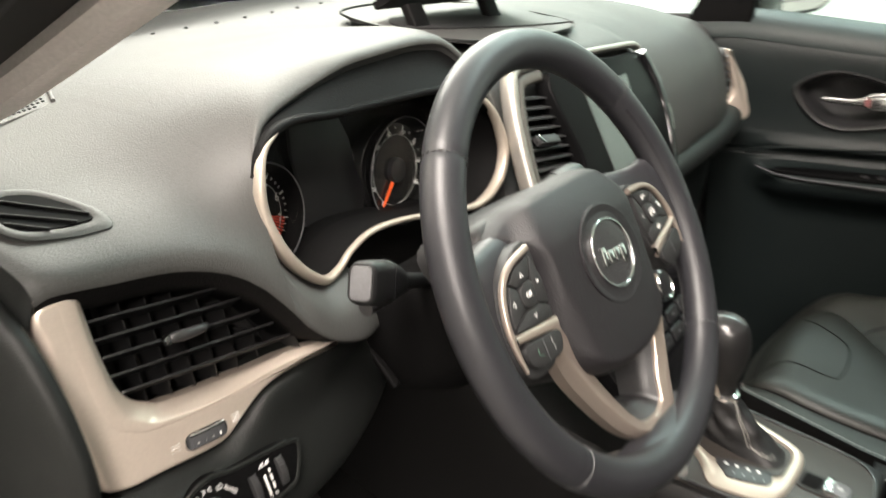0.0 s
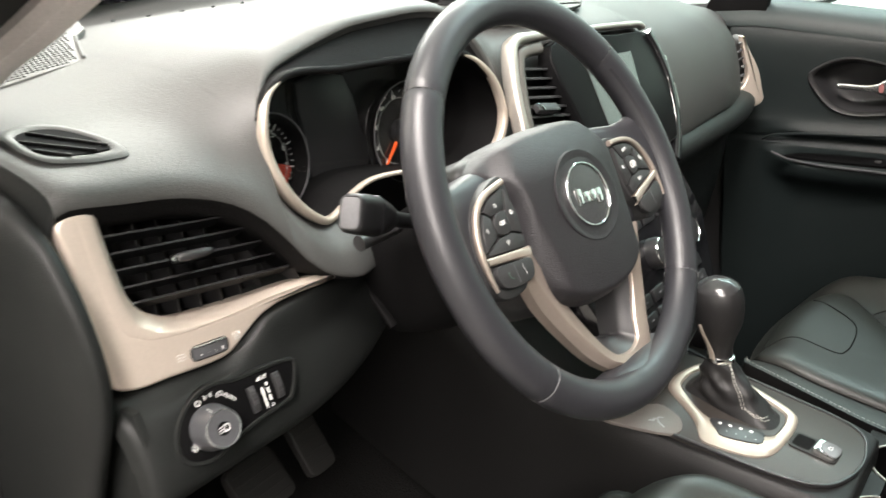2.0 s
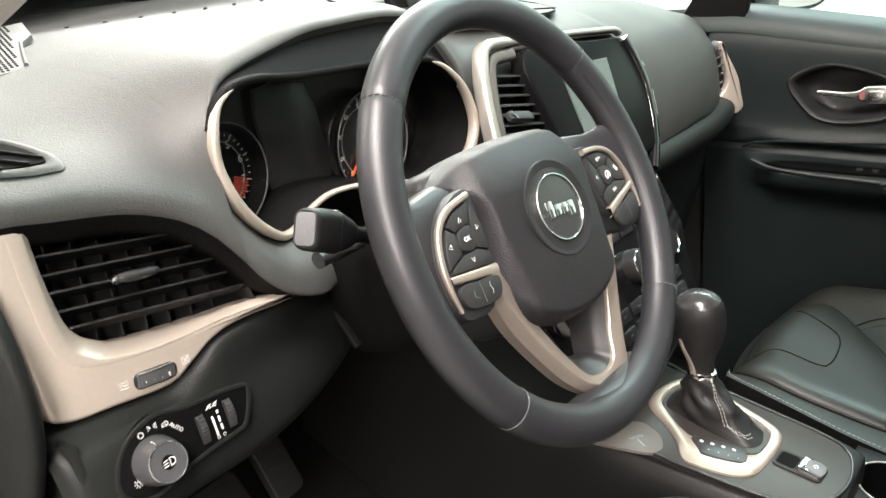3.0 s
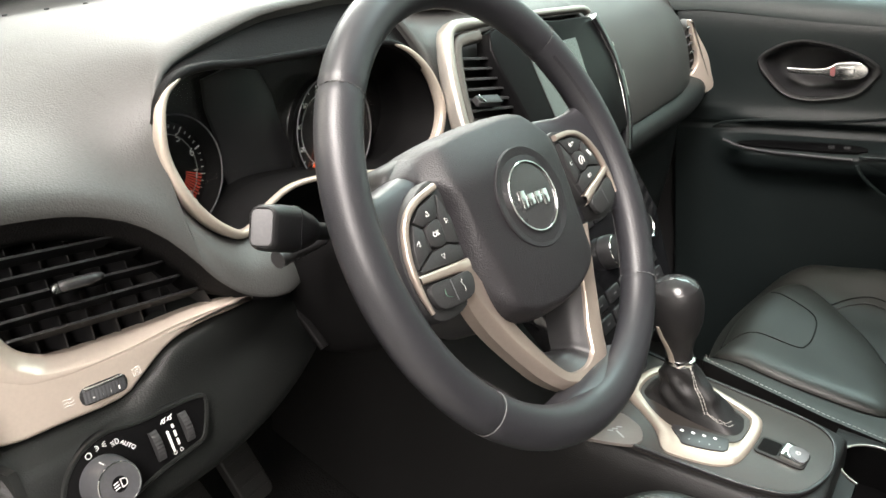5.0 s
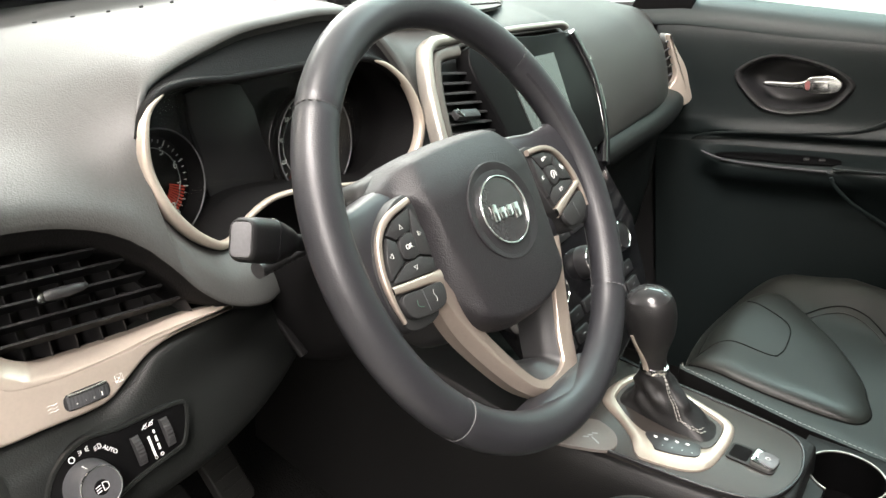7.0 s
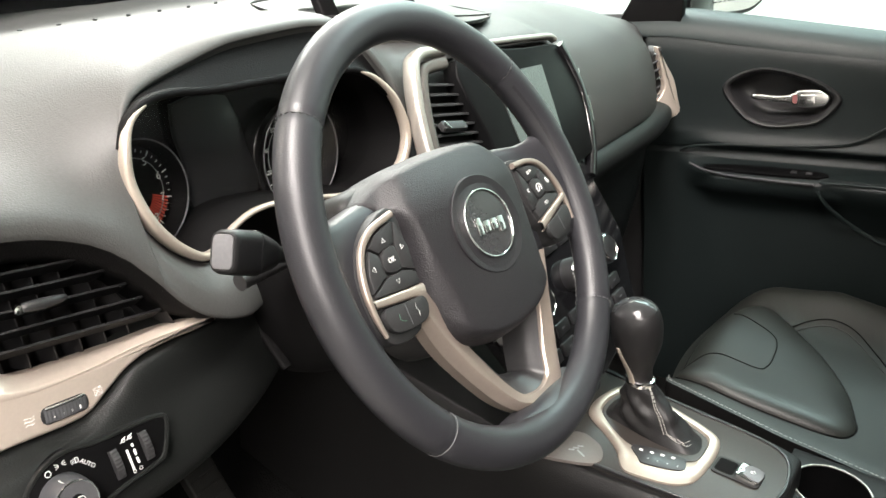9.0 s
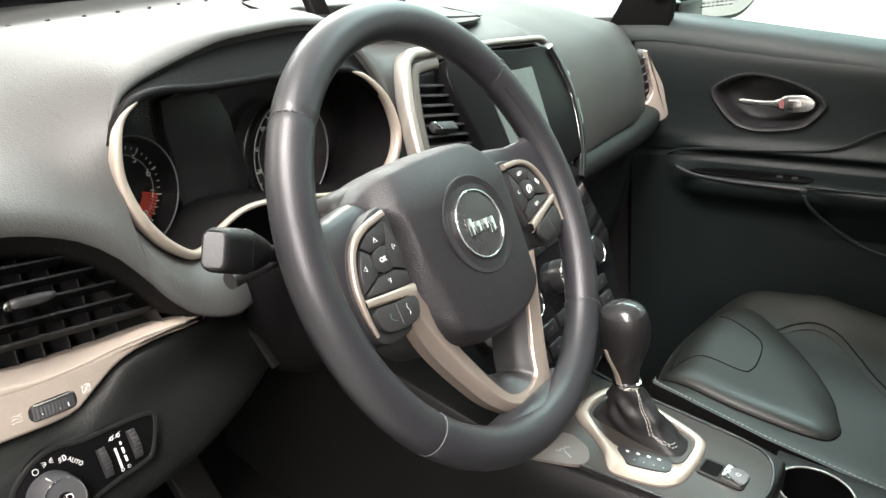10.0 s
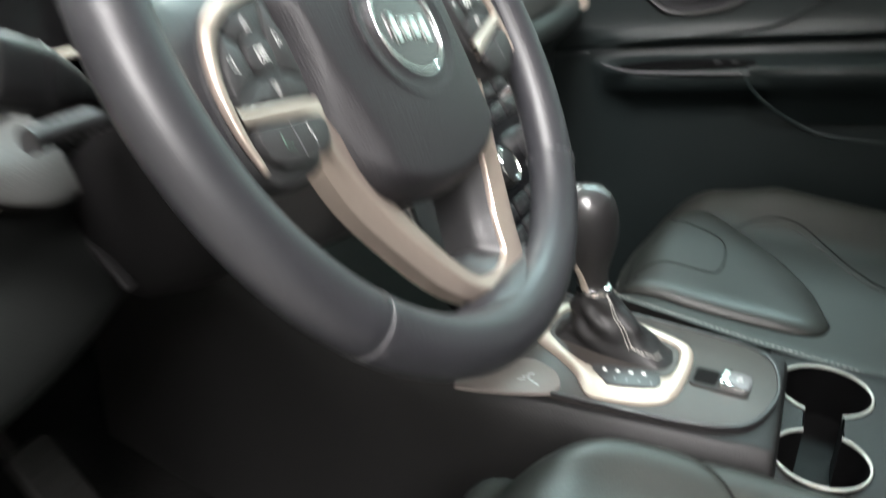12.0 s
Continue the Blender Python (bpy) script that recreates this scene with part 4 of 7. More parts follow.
# ---- instrument cluster ----
def instrument_cluster():
    o = V((0.015, 0.19, 1.12))
    c = thing("instrument_cluster", "switched-off dial cluster with bronze bezel and dark display", "instrument cluster", tuple(o))
    ring = cat([V(p) - o for p in BEZEL], 4, closed=True)
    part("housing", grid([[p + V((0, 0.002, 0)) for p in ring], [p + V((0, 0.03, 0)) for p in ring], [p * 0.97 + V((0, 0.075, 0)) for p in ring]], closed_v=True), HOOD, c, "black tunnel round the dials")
    lo = cat([V(p) - o for p in BEZEL[26:] + BEZEL[:21]], 5)

    def stout(t):
        ends = min(1.0, min(t, 1 - t) / 0.20)
        return (1.02 - 0.50 * math.exp(-((t - 0.48) / 0.20) ** 4)) * (0.25 + 0.75 * ends * (2 - ends))

    part("bezel", sweep(lo, oval_section(0.0090, 0.012, 0.0038), up=(0, -1, 0), scale=stout), SHADED_BRONZE, c, "bronze lower bezel")
    # Upper edge in near-black paint for the shade under the brow.
    hi = cat([V(p) - o + V((0, 0.003, 0)) for p in BEZEL[18:] + BEZEL[:1]], 5)
    part("bezel_top_shade", sweep(hi, oval_section(0.007, 0.010, 0.003), up=(0, -1, 0)), HOOD, c, "upper edge of the bezel, brow shade painted dark")
    back = slab([(p.x * 0.99, p.z * 0.99) for p in ring], 0.004, 0, m=facing((0, 0.072, 0)))
    part("back_plate", back, DISPLAY, c, "matt black dial plate")

    def dial(cx, cz, r, name, marks, start, label):
        m = facing((cx - o.x, 0.064, cz - o.z))
        d = part(name, lathe([(r, -0.012), (r, -0.001), (r - 0.001, 0.0), (0.001, 0.0)], 48, m), DISPLAY, c, label)
        cone = [[m @ V((q * math.cos(a), q * math.sin(a), z)) for a in [2 * math.pi * i / 64 for i in range(64)]] for q, z in ((r * 0.87, 0.0002), (r * 0.95, 0.006), (r, 0.0125))]
        part("dial_cone", grid(cone, closed_v=True), HOOD, d, "dark sloping rim")
        circ = [m @ V((r * math.cos(a), r * math.sin(a), 0.013)) for a in [2 * math.pi * i / 72 for i in range(72)]]
        part("dial_ring", sweep(circ, circle(0.0007, 6), closed=True, up=(0, -1, 0)), GREY, d, "thin grey ring")
        inner = [m @ V((r * 0.66 * math.cos(a), r * 0.66 * math.sin(a), 0.001)) for a in [2 * math.pi * i / 60 for i in range(60)]]
        part("inner_ring", sweep(inner, circle(0.0004, 5), closed=True, up=(0, -1, 0)), DIM_INK, d, "fine grey ring")
        for i in range(marks + 1):
            a = radians(start - (280 if marks > 20 else 264) * i / marks)
            w, l = (0.0009, 0.005) if i % (4 if marks > 20 else 2) == 0 else (0.0005, 0.0026)
            part("dial_tick", box(l, w, 0.0006, 0.0002, m @ pose(0.79 * r * math.cos(a), 0.79 * r * math.sin(a), 0.0008, 0, 0, math.degrees(a))), INK, d)
        return d, m

    tach, m = dial(-0.110, 1.112, 0.0475, "rev_counter", 32, 229, "rev counter with red zone")
    for i in range(9):
        a = radians(229 - 35 * i)
        letters("dial_number", str(i), 0.0096, m @ pose(0.0305 * math.cos(a), 0.0305 * math.sin(a), 0.0011), INK, tach)
    for i in range(9):
        a = radians(-17 - 36 * i / 8)
        pts = [(r * math.cos(a + d), r * math.sin(a + d)) for r, d in ((0.0205, 0.06), (0.0365, -0.02), (0.0365, 0.025), (0.0205, 0.11))]
        part("red_zone_bar", slab(pts, 0.0004, 0, m=m @ Matrix.Translation((0, 0, 0.0005))), RED, tach, "red zone stripe")
    speed, m = dial(0.083, 1.100, 0.0535, "speedometer", 16, 229, "speedometer with orange needle")
    for i in range(9):
        a = radians(229 - 33 * i)
        letters("dial_number", str(i * 20), 0.0062, m @ pose(0.68 * 0.055 * math.cos(a), 0.68 * 0.055 * math.sin(a), 0.0008), INK, speed)
    a = radians(227)
    part("needle", slab([(0.014 * math.cos(a) + 0.0014, 0.014 * math.sin(a) - 0.0014), (0.043 * math.cos(a) + 0.0005, 0.043 * math.sin(a) - 0.0005), (0.043 * math.cos(a) - 0.0005, 0.043 * math.sin(a) + 0.0005), (0.014 * math.cos(a) - 0.0014, 0.014 * math.sin(a) + 0.0014)], 0.0012, 0, m=m @ Matrix.Translation((0, 0, 0.004))), NEEDLE, speed, "orange needle")
    part("needle_hub", lathe([(0.013, 0.0), (0.012, 0.005), (0.001, 0.006)], 24, m), SATIN, speed)
    part("display", slab(smooth2([(-0.047, -0.045), (0.030, -0.042), (0.024, 0.0), (0.008, 0.052), (-0.055, 0.056), (-0.050, 0.0)], 2), 0.004, 0.001, 2, facing((-0.015, 0.0635, 0.0))), SATIN, c, "dark centre display")
    lens = part("lens", slab([(p.x * 0.985, p.z * 0.985) for p in ring], 0.0015, 0, m=facing((0, 0.045, 0))), LENS, c, "clear lens")
    lens.visible_shadow = False
    return c


instrument_cluster()


# ---- driver's side air vent ----
VENT = facing((-0.30, 0.186, 1.06), (1, -0.1, 0), (0, 0.14, 1))


def vent_local(x, z):
    """Local coordinates on the vent's face of a point given by its x and height."""
    return ((x + 0.30) * 1.005, (z - 1.06) * 1.0098 - 0.0)


def side_vent():
    v = thing("air_vent", "black louvred air vent in satin bronze surround", "air vent", VENT, group="dashboard vents")
    ridge = [(-0.311, 1.134), (-0.3105, 1.110), (-0.309, 1.090), (-0.307, 1.068), (-0.302, 1.052), (-0.294, 1.0445), (-0.284, 1.0385), (-0.258, 1.0335), (-0.224, 1.0315), (-0.190, 1.0325), (-0.165, 1.0315), (-0.140, 1.030)]
    brink = [(-0.307, 1.1345, -0.002), (-0.306, 1.110, -0.002), (-0.304, 1.0905, -0.003), (-0.300, 1.069, -0.004), (-0.292, 1.0565, -0.007), (-0.280, 1.048, -0.011), (-0.267, 1.042, -0.014), (-0.238, 1.038, -0.014), (-0.202, 1.035, -0.014), (-0.180, 1.0345, -0.011), (-0.158, 1.0335, -0.007), (-0.138, 1.0315, -0.003)]
    outer = [(-0.3365, 1.133), (-0.326, 1.1375)] + ridge + [(-0.123, 1.0265), (-0.137, 1.0235), (-0.165, 1.0245), (-0.188, 1.0235), (-0.206, 1.0185), (-0.224, 1.009), (-0.244, 1.0005), (-0.288, 1.0035), (-0.314, 1.0055), (-0.3305, 1.013), (-0.3345, 1.030), (-0.3355, 1.055), (-0.337, 1.085), (-0.3375, 1.112)]
    pts = [vent_local(x, z) for x, z in outer]
    part("surround", slab(smooth2(pts, 3), 0.02, lambda x, y: 0.0035 + 0.0035 * min(1.0, max(0.0, (-0.029 - x) / 0.004)) * min(1.0, max(0.0, (0.068 - y) / 0.010)), 6, Matrix.Translation((0, 0, 0.003))), BRONZE, v, "satin bronze surround")
    # inner slope of the surround, rolling down into the vent
    ra = cat([(*vent_local(x, z), 0.0) for x, z in ridge], 5)
    rb = cat([(*vent_local(x, z), d) for x, z, d in brink], 5)
    rows = []
    for k, (p, q) in enumerate(zip(ra, rb)):
        w = 1 - 0.72 * max(0.0, k / len(ra) - 0.55) / 0.45
        out = V((p.x - q.x, p.y - q.y, 0)).normalized()
        mid = (p + q) / 2
        rows.append(cat([p + out * 0.0115 * w + V((0, 0, 0.0029)), p + out * 0.010 * w + V((0, 0, 0.0032)), p + out * 0.006 * w + V((0, 0, 0.0033)), p + out * 0.0025 * w + V((0, 0, 0.0030)), p + V((0, 0, 0.0022)), V((mid.x, mid.y, mid.z * 0.75 + 0.0016)) + out * 0.0008, q, q + V((0, 0, -0.004)) + out * 0.001, q + V((0, 0, -0.014)) + out * 0.002], 3))
    part("surround_slope", grid(rows), BRONZE, v, "satin bronze inner slope", angle=60)
    # dark box behind
    hole = [vent_local(x, z) for x, z in ((-0.312, 1.140), (-0.312, 1.044), (-0.15, 1.021), (-0.158, 1.045), (-0.20, 1.115), (-0.235, 1.135), (-0.29, 1.142))]
    rows = [[V((x, y, -0.006)) for x, y in hole], [V((x * 0.98, y * 0.98, -0.05)) for x, y in hole]]
    bm = grid(rows, closed_v=True)
    bm.faces.new([f for f in [q for q in bm.verts][len(hole):]])
    part("box", bm, BLACK, v, "black vent box")
    # louvre blades, sloping with the surround
    blades = [((-0.306, 1.113), (-0.218, 1.101)), ((-0.305, 1.100), (-0.201, 1.087)), ((-0.303, 1.0875), (-0.188, 1.0725)), ((-0.302, 1.074), (-0.179, 1.059)), ((-0.297, 1.061), (-0.168, 1.045))]
    for l, r in blades:
        a, b = V((*vent_local(*l), -0.004)), V((*vent_local(*r), -0.004))
        d = (b - a).normalized()
        b = b + d * 0.006
        a = a - d * 0.001
        bm = slab(oval_section((b - a).length, 0.018, 0.002), 0.0019, 0.0007, 2, Matrix.Translation((a + b) / 2 + V((0, 0.001, -0.009))) @ pose(0, 0, 0, 0, 0, math.degrees(math.atan2(d.y, d.x))) @ pose(0, 0, 0, -114, 0, 0))
        part("blade", bm, STALK, v, "thin black louvre blade")
    # upright vanes behind the blades
    for i in range(7):
        x = -0.292 + i * 0.0185
        top = 1.125 if x < -0.225 else 1.125 - (x + 0.225) * 1.5
        a, b = V((*vent_local(x, 1.046 - 0.14 * (x + 0.3)), -0.024)), V((*vent_local(x, top), -0.024))
        part("vane", slab(oval_section(0.0016, (b - a).length, 0.0006), 0.018, 0.0005, 1, Matrix.Translation((a + b) / 2) @ pose(0, 0, 0, 0, 24, 0)), STALK, v, "upright black vane")
    # adjuster on the third blade
    p = V((*vent_local(-0.247, 1.0852), -0.0005))
    bm = sweep(cat([p + V((-0.014, 0.0015, 0.001)), p + V((-0.010, 0.0012, 0.0035)), p + V((0.0, 0.0, 0.0042)), p + V((0.012, -0.0012, 0.0035)), p + V((0.017, -0.002, 0.0008))], 4), oval_section(0.0062, 0.0062, 0.0028), up=(0, 0, 1), scale=lambda t: 0.75 + 0.5 * math.sin(math.pi * min(1, t * 1.1)))
    tab = part("adjuster", bm, BLADE, v, "dark grey adjuster tab")
    part("adjuster_tip", lathe([(0.0036, -0.002), (0.0042, 0.0), (0.0032, 0.0022), (0.0004, 0.0030)], 12, Matrix.Translation(p + V((-0.0145, 0.0012, 0.0028)))), CHROME, tab, "chrome dot")
    # thumbwheel in the surround
    m = Matrix.Translation((*vent_local(-0.2535, 1.0125), 0.003)) @ pose(0, 0, 0, 0, 0, -4)
    part("wheel_recess", slab(oval_section(0.0335, 0.0125, 0.005), 0.004, 0.0006, 2, m @ Matrix.Translation((0, 0, 0.0006))), SATIN, v, "recess edge")
    rows = []
    for i in range(25):
        x = -0.0148 + 0.0296 * i / 24
        d = 0.0032 * math.cos(x / 0.0148 * 1.2) + (0.00025 if i % 2 else 0)
        rows.append([V((x, y, d * k + 0.0004)) for y, k in ((-0.0052, 0.4), (-0.0045, 0.9), (-0.002, 1.0), (0.002, 1.0), (0.0045, 0.9), (0.0052, 0.4))])
    part("thumbwheel", grid(rows), DKGREY, v, "ribbed grey thumbwheel", angle=20, m=m)
    # Bright strip paints in the light caught on the thumbwheel's top.
    part("wheel_highlight", sweep(cat([m @ V((x, 0.0050, 0.0006 + 0.0026 * math.cos(x / 0.0148 * 1.2))) for x in (-0.0135, -0.007, 0.0, 0.007, 0.0135)], 3), oval_section(0.0016, 0.0022, 0.0007), up=(0, -1, 0)), HANDLE, v, "bright strip added as the thumbwheel's highlight")
    for k in range(4):
        part("wheel_mark", box(0.0008, 0.0008 + 0.0007 * k, 0.0006, 0.0002, m @ Matrix.Translation((-0.009 + 0.006 * k, -0.0015, 0.0036))), INK, v)
    for k in range(3):
        wave = cat([(*(V(vent_local(-0.2775, 1.0128 + 0.0022 * k)) + V((x, 0.0004 * s))), 0.0034) for x, s in ((-0.0035, 0), (-0.0015, 1), (0.001, -1), (0.0035, 0.5))], 4)
        part("airflow_print", sweep(wave, circle(0.0002, 4)), INK, v, "white airflow mark")
    q = V((*vent_local(-0.2290, 1.0140), 0.0034))
    sq = [q + V((a, b, 0)) for a, b in ((-0.0028, -0.0028), (0.0028, -0.0028), (0.0028, 0.0028), (-0.0028, 0.0028))]
    bm = sweep(sq, circle(0.0002, 4), closed=True)
    sweep([sq[0], sq[2]], circle(0.0002, 4), bm=bm)
    sweep([sq[1], sq[3]], circle(0.0002, 4), bm=bm)
    part("closed_print", bm, INK, v, "white crossed square")
    return v


side_vent()


# ---- headlamp switch ----
HL = facing((-0.280, 0.1475, 0.970), (1, -0.1, 0), (0, 0.30, 1))


def headlamp_switch():
    h = thing("headlamp_switch", "round grey headlamp knob on black panel with two dimmer wheels", "light switch", HL)
    outline = [(0.0785, 0.0125), (0.0735, 0.0185), (0.050, 0.0210), (0.026, 0.0225), (0.008, 0.0265), (-0.006, 0.0245), (-0.018, 0.0185), (-0.027, 0.0095), (-0.0325, -0.002), (-0.0330, -0.012), (-0.028, -0.0195), (-0.018, -0.0240), (-0.006, -0.0245), (0.009, -0.0195), (0.035, -0.0140), (0.060, -0.0115), (0.069, -0.0075)]
    part("panel", slab(smooth2(outline, 2), 0.02, 0.0018, 2, Matrix.Translation((0, 0, 0.0030))), SCREEN_FRAME, h, "black switch panel")
    rim = cat([(x, y, 0.0022) for x, y in outline], 3, closed=True)
    part("panel_edge", sweep(rim, circle(0.0020, 6), closed=True, up=(0, 0, 1)), VINYL_LOW, h, "raised edge")
    km = Matrix.Translation((-0.0042, -0.0022, 0.0030))
    knob = part("knob", lathe([(0.0174, 0.0), (0.0172, 0.003), (0.0148, 0.0165), (0.0143, 0.0182), (0.0138, 0.0188), (0.0130, 0.0188)], 48, km), DKGREY, h, "grey grip ring")
    circ = [km @ V((0.0135 * math.cos(a), 0.0135 * math.sin(a), 0.0190)) for a in [2 * math.pi * i / 60 for i in range(60)]]
    part("knob_rim", sweep(circ, circle(0.0005, 6), closed=True), CHROME, knob, "thin chrome rim")
    part("knob_face", lathe([(0.0131, 0.012), (0.0131, 0.0186), (0.001, 0.0189)], 40, km), SCREEN_FRAME, knob, "black knob face")
    part("pointer", box(0.0024, 0.0085, 0.0012, 0.0004, km @ pose(-0.0022, 0.0152, 0.0128, -79, 0, 0)), INK, knob, "white pointer")
    f = km @ Matrix.Translation((0, 0, 0.0191))
    lamp = bmesh.new()
    sweep(cat([f @ V(p) for p in ((0.001, 0.0028, 0), (0.004, 0.002, 0), (0.0048, 0, 0), (0.004, -0.002, 0), (0.001, -0.0028, 0))], 3), circle(0.0003, 4), bm=lamp)
    sweep([f @ V((0.001, 0.0028, 0)), f @ V((0.001, -0.0028, 0))], circle(0.0003, 4), bm=lamp)
    for k in (-1, 0, 1):
        sweep([f @ V((-0.0006, 0.0018 * k, 0)), f @ V((-0.0040, 0.0018 * k - 0.0006, 0))], circle(0.0003, 4), bm=lamp)
    part("fog_lamp_print", lamp, INK, knob, "white fog lamp mark")
    # marks round the knob
    r = 0.0212

    def spot(a, rr=r):
        return Matrix.Translation((0.0005, -0.001, 0.0030)) @ V((rr * math.cos(radians(a)), rr * math.sin(radians(a)), 0.0004))

    letters("switch_letters", "AUTO", 0.0040, Matrix.Translation(spot(39, 0.0212)), INK, h, -48)
    p = spot(115)
    part("off_print", sweep([p + V((0.0019 * math.cos(a), 0.0019 * math.sin(a), 0)) for a in [2 * math.pi * i / 16 for i in range(16)]], circle(0.0003, 4), closed=True), INK, h, "white off mark")
    p = spot(90)
    bm = bmesh.new()
    for s in (-1, 1):
        for k in (-1, 0, 1):
            sweep([p + V((s * 0.0012, 0.0006 * k, 0)), p + V((s * 0.0036, 0.0017 * k, 0))], circle(0.00022, 4), bm=bm)
    part("side_lamp_print", bm, INK, h, "white side lamp mark")
    p = spot(64)
    bm = bmesh.new()
    sweep(cat([p + V(q) for q in ((0.0004, 0.0018, 0), (0.0022, 0.001, 0), (0.0022, -0.001, 0), (0.0004, -0.0018, 0))], 3), circle(0.0003, 4), closed=True, bm=bm)
    for k in (-1, 0, 1):
        sweep([p + V((-0.0006, 0.0012 * k, 0)), p + V((-0.0026, 0.0012 * k - 0.0005, 0))], circle(0.00022, 4), bm=bm)
    part("headlamp_print", bm, INK, h, "white headlamp mark")
    p = spot(205, 0.0235)
    bm = sweep([p + V((0.0014 * math.cos(a), 0.0014 * math.sin(a), 0)) for a in [2 * math.pi * i / 12 for i in range(12)]], circle(0.00022, 4), closed=True)
    for k in range(8):
        a = 2 * math.pi * k / 8
        sweep([p + V((0.002 * math.cos(a), 0.002 * math.sin(a), 0)), p + V((0.0032 * math.cos(a), 0.0032 * math.sin(a), 0))], circle(0.00022, 4), bm=bm)
    part("dimmer_print", bm, INK, h, "white lamp mark")
    # two dimmer wheels with graduated bars between
    for x, y in ((0.0342, 0.0022), (0.0578, 0.0042)):
        m = Matrix.Translation((x, y, 0.004))
        rows = []
        for i in range(17):
            yy = -0.0105 + 0.021 * i / 16
            d = 0.0042 * math.cos(yy / 0.0105 * 1.25) + (0.0003 if i % 2 else 0)
            rows.append([V((xx, yy, d * k)) for xx, k in ((-0.0032, 0.0), (-0.0027, 0.9), (-0.001, 1.0), (0.001, 1.0), (0.0027, 0.9), (0.0032, 0.0))])
        part("dimmer_wheel", grid(rows), BLADE, h, "ribbed grey dimmer wheel", angle=15, m=m)
    for x, pieces in ((0.0440, ((-0.004, 0.009),)), (0.0489, ((-0.0065, 0.0045), (-0.0005, 0.0045), (0.0048, 0.0025)))):
        for y, hgt in pieces:
            part("level_bar", box(0.0016, hgt + (0.006 if len(pieces) == 1 else 0), 0.0006, 0.0002, Matrix.Translation((x, y + 0.004, 0.0042))), INK, h)
        p = V((x, -0.0085, 0.0040))
        part("level_dot", sweep([p + V((0.0011 * math.cos(a), 0.0011 * math.sin(a), 0)) for a in [2 * math.pi * i / 10 for i in range(10)]], circle(0.00022, 4), closed=True), INK, h)
        p = V((x, 0.0148, 0.0042))
        bm = sweep([p + V((0.0012 * math.cos(a), 0.0012 * math.sin(a), 0)) for a in [2 * math.pi * i / 10 for i in range(10)]], circle(0.0003, 4), closed=True)
        sweep([p + V((-0.0026, -0.001, 0)), p + V((0.0022, 0.0018, 0))], circle(0.0003, 4), bm=bm)
        part("dimmer_print", bm, INK, h, "white lamp mark")
    return h


headlamp_switch()


# ---- demister vent and speaker grille on the pad ----
def demister_vent():
    m = facing((-0.283, 0.255, 1.1738), (1, 0.0, -0.022), (0, 1, 0.225))
    d = thing("demister_vent", "small diamond-shaped demister vent with three slats, set in the pad", "air vent", m, group="dashboard vents")
    out = smooth2([(-0.030, 0.039), (-0.010, 0.047), (0.010, 0.038), (0.021, 0.016), (0.027, -0.013), (0.0268, -0.032), (0.0222, -0.0385), (0.014, -0.0385), (-0.004, -0.036), (-0.028, -0.026), (-0.035, -0.008), (-0.034, 0.016)], 4)
    inn = [(x * 0.76 - 0.001, y * 0.74 + 0.001) for x, y in out]
    rows = [[V((x, y, -0.010)) for x, y in out], [V((x, y, 0.0006)) for x, y in out], [V((a[0] * 0.75 + b[0] * 0.25, a[1] * 0.75 + b[1] * 0.25, 0.0016)) for a, b in zip(out, inn)], [V((a[0] * 0.3 + b[0] * 0.7, a[1] * 0.3 + b[1] * 0.7, 0.0014)) for a, b in zip(out, inn)], [V((x, y, 0.0004)) for x, y in inn], [V((x, y, -0.003)) for x, y in inn]]
    rows = [[V((q.x, q.y, q.z - 0.0042 * (max(0.0, -0.013 - q.y) / 0.027) ** 2)) for q in r] for r in rows]
    part("surround", grid(rows, closed_v=True), VINYL, d, "raised vinyl surround")
    line = [V((x * 1.005, y * 1.005, 0.0002)) for x, y in out]
    line = [V((q.x, q.y, q.z - 0.0042 * (max(0.0, -0.013 - q.y) / 0.027) ** 2)) for q in line]
    part("joint", sweep(line, circle(0.0005, 5), closed=True), RUBBER, d, "fine dark joint")
    # Flat plate painted as a shaded opening; the pad is not cut.
    part("well_shade", slab(inn, 0.001, 0, m=Matrix.Translation((0, 0, 0.0003))), HOLE_SHADE, d, "flat black plate for the opening's shade")
    for x0, y0, x1, y1 in ((-0.0275, -0.002, -0.012, -0.0255), (-0.0265, 0.017, 0.006, -0.027), (-0.014, 0.031, 0.0185, -0.022)):
        a, b = V((x0, y0, 0.0012)), V((x1, y1, 0.0012))
        part("slat", sweep([a, b], oval_section(0.0017, 0.0022, 0.0006)), VINYL_LOW, d, "thin slat")
    return d


demister_vent()


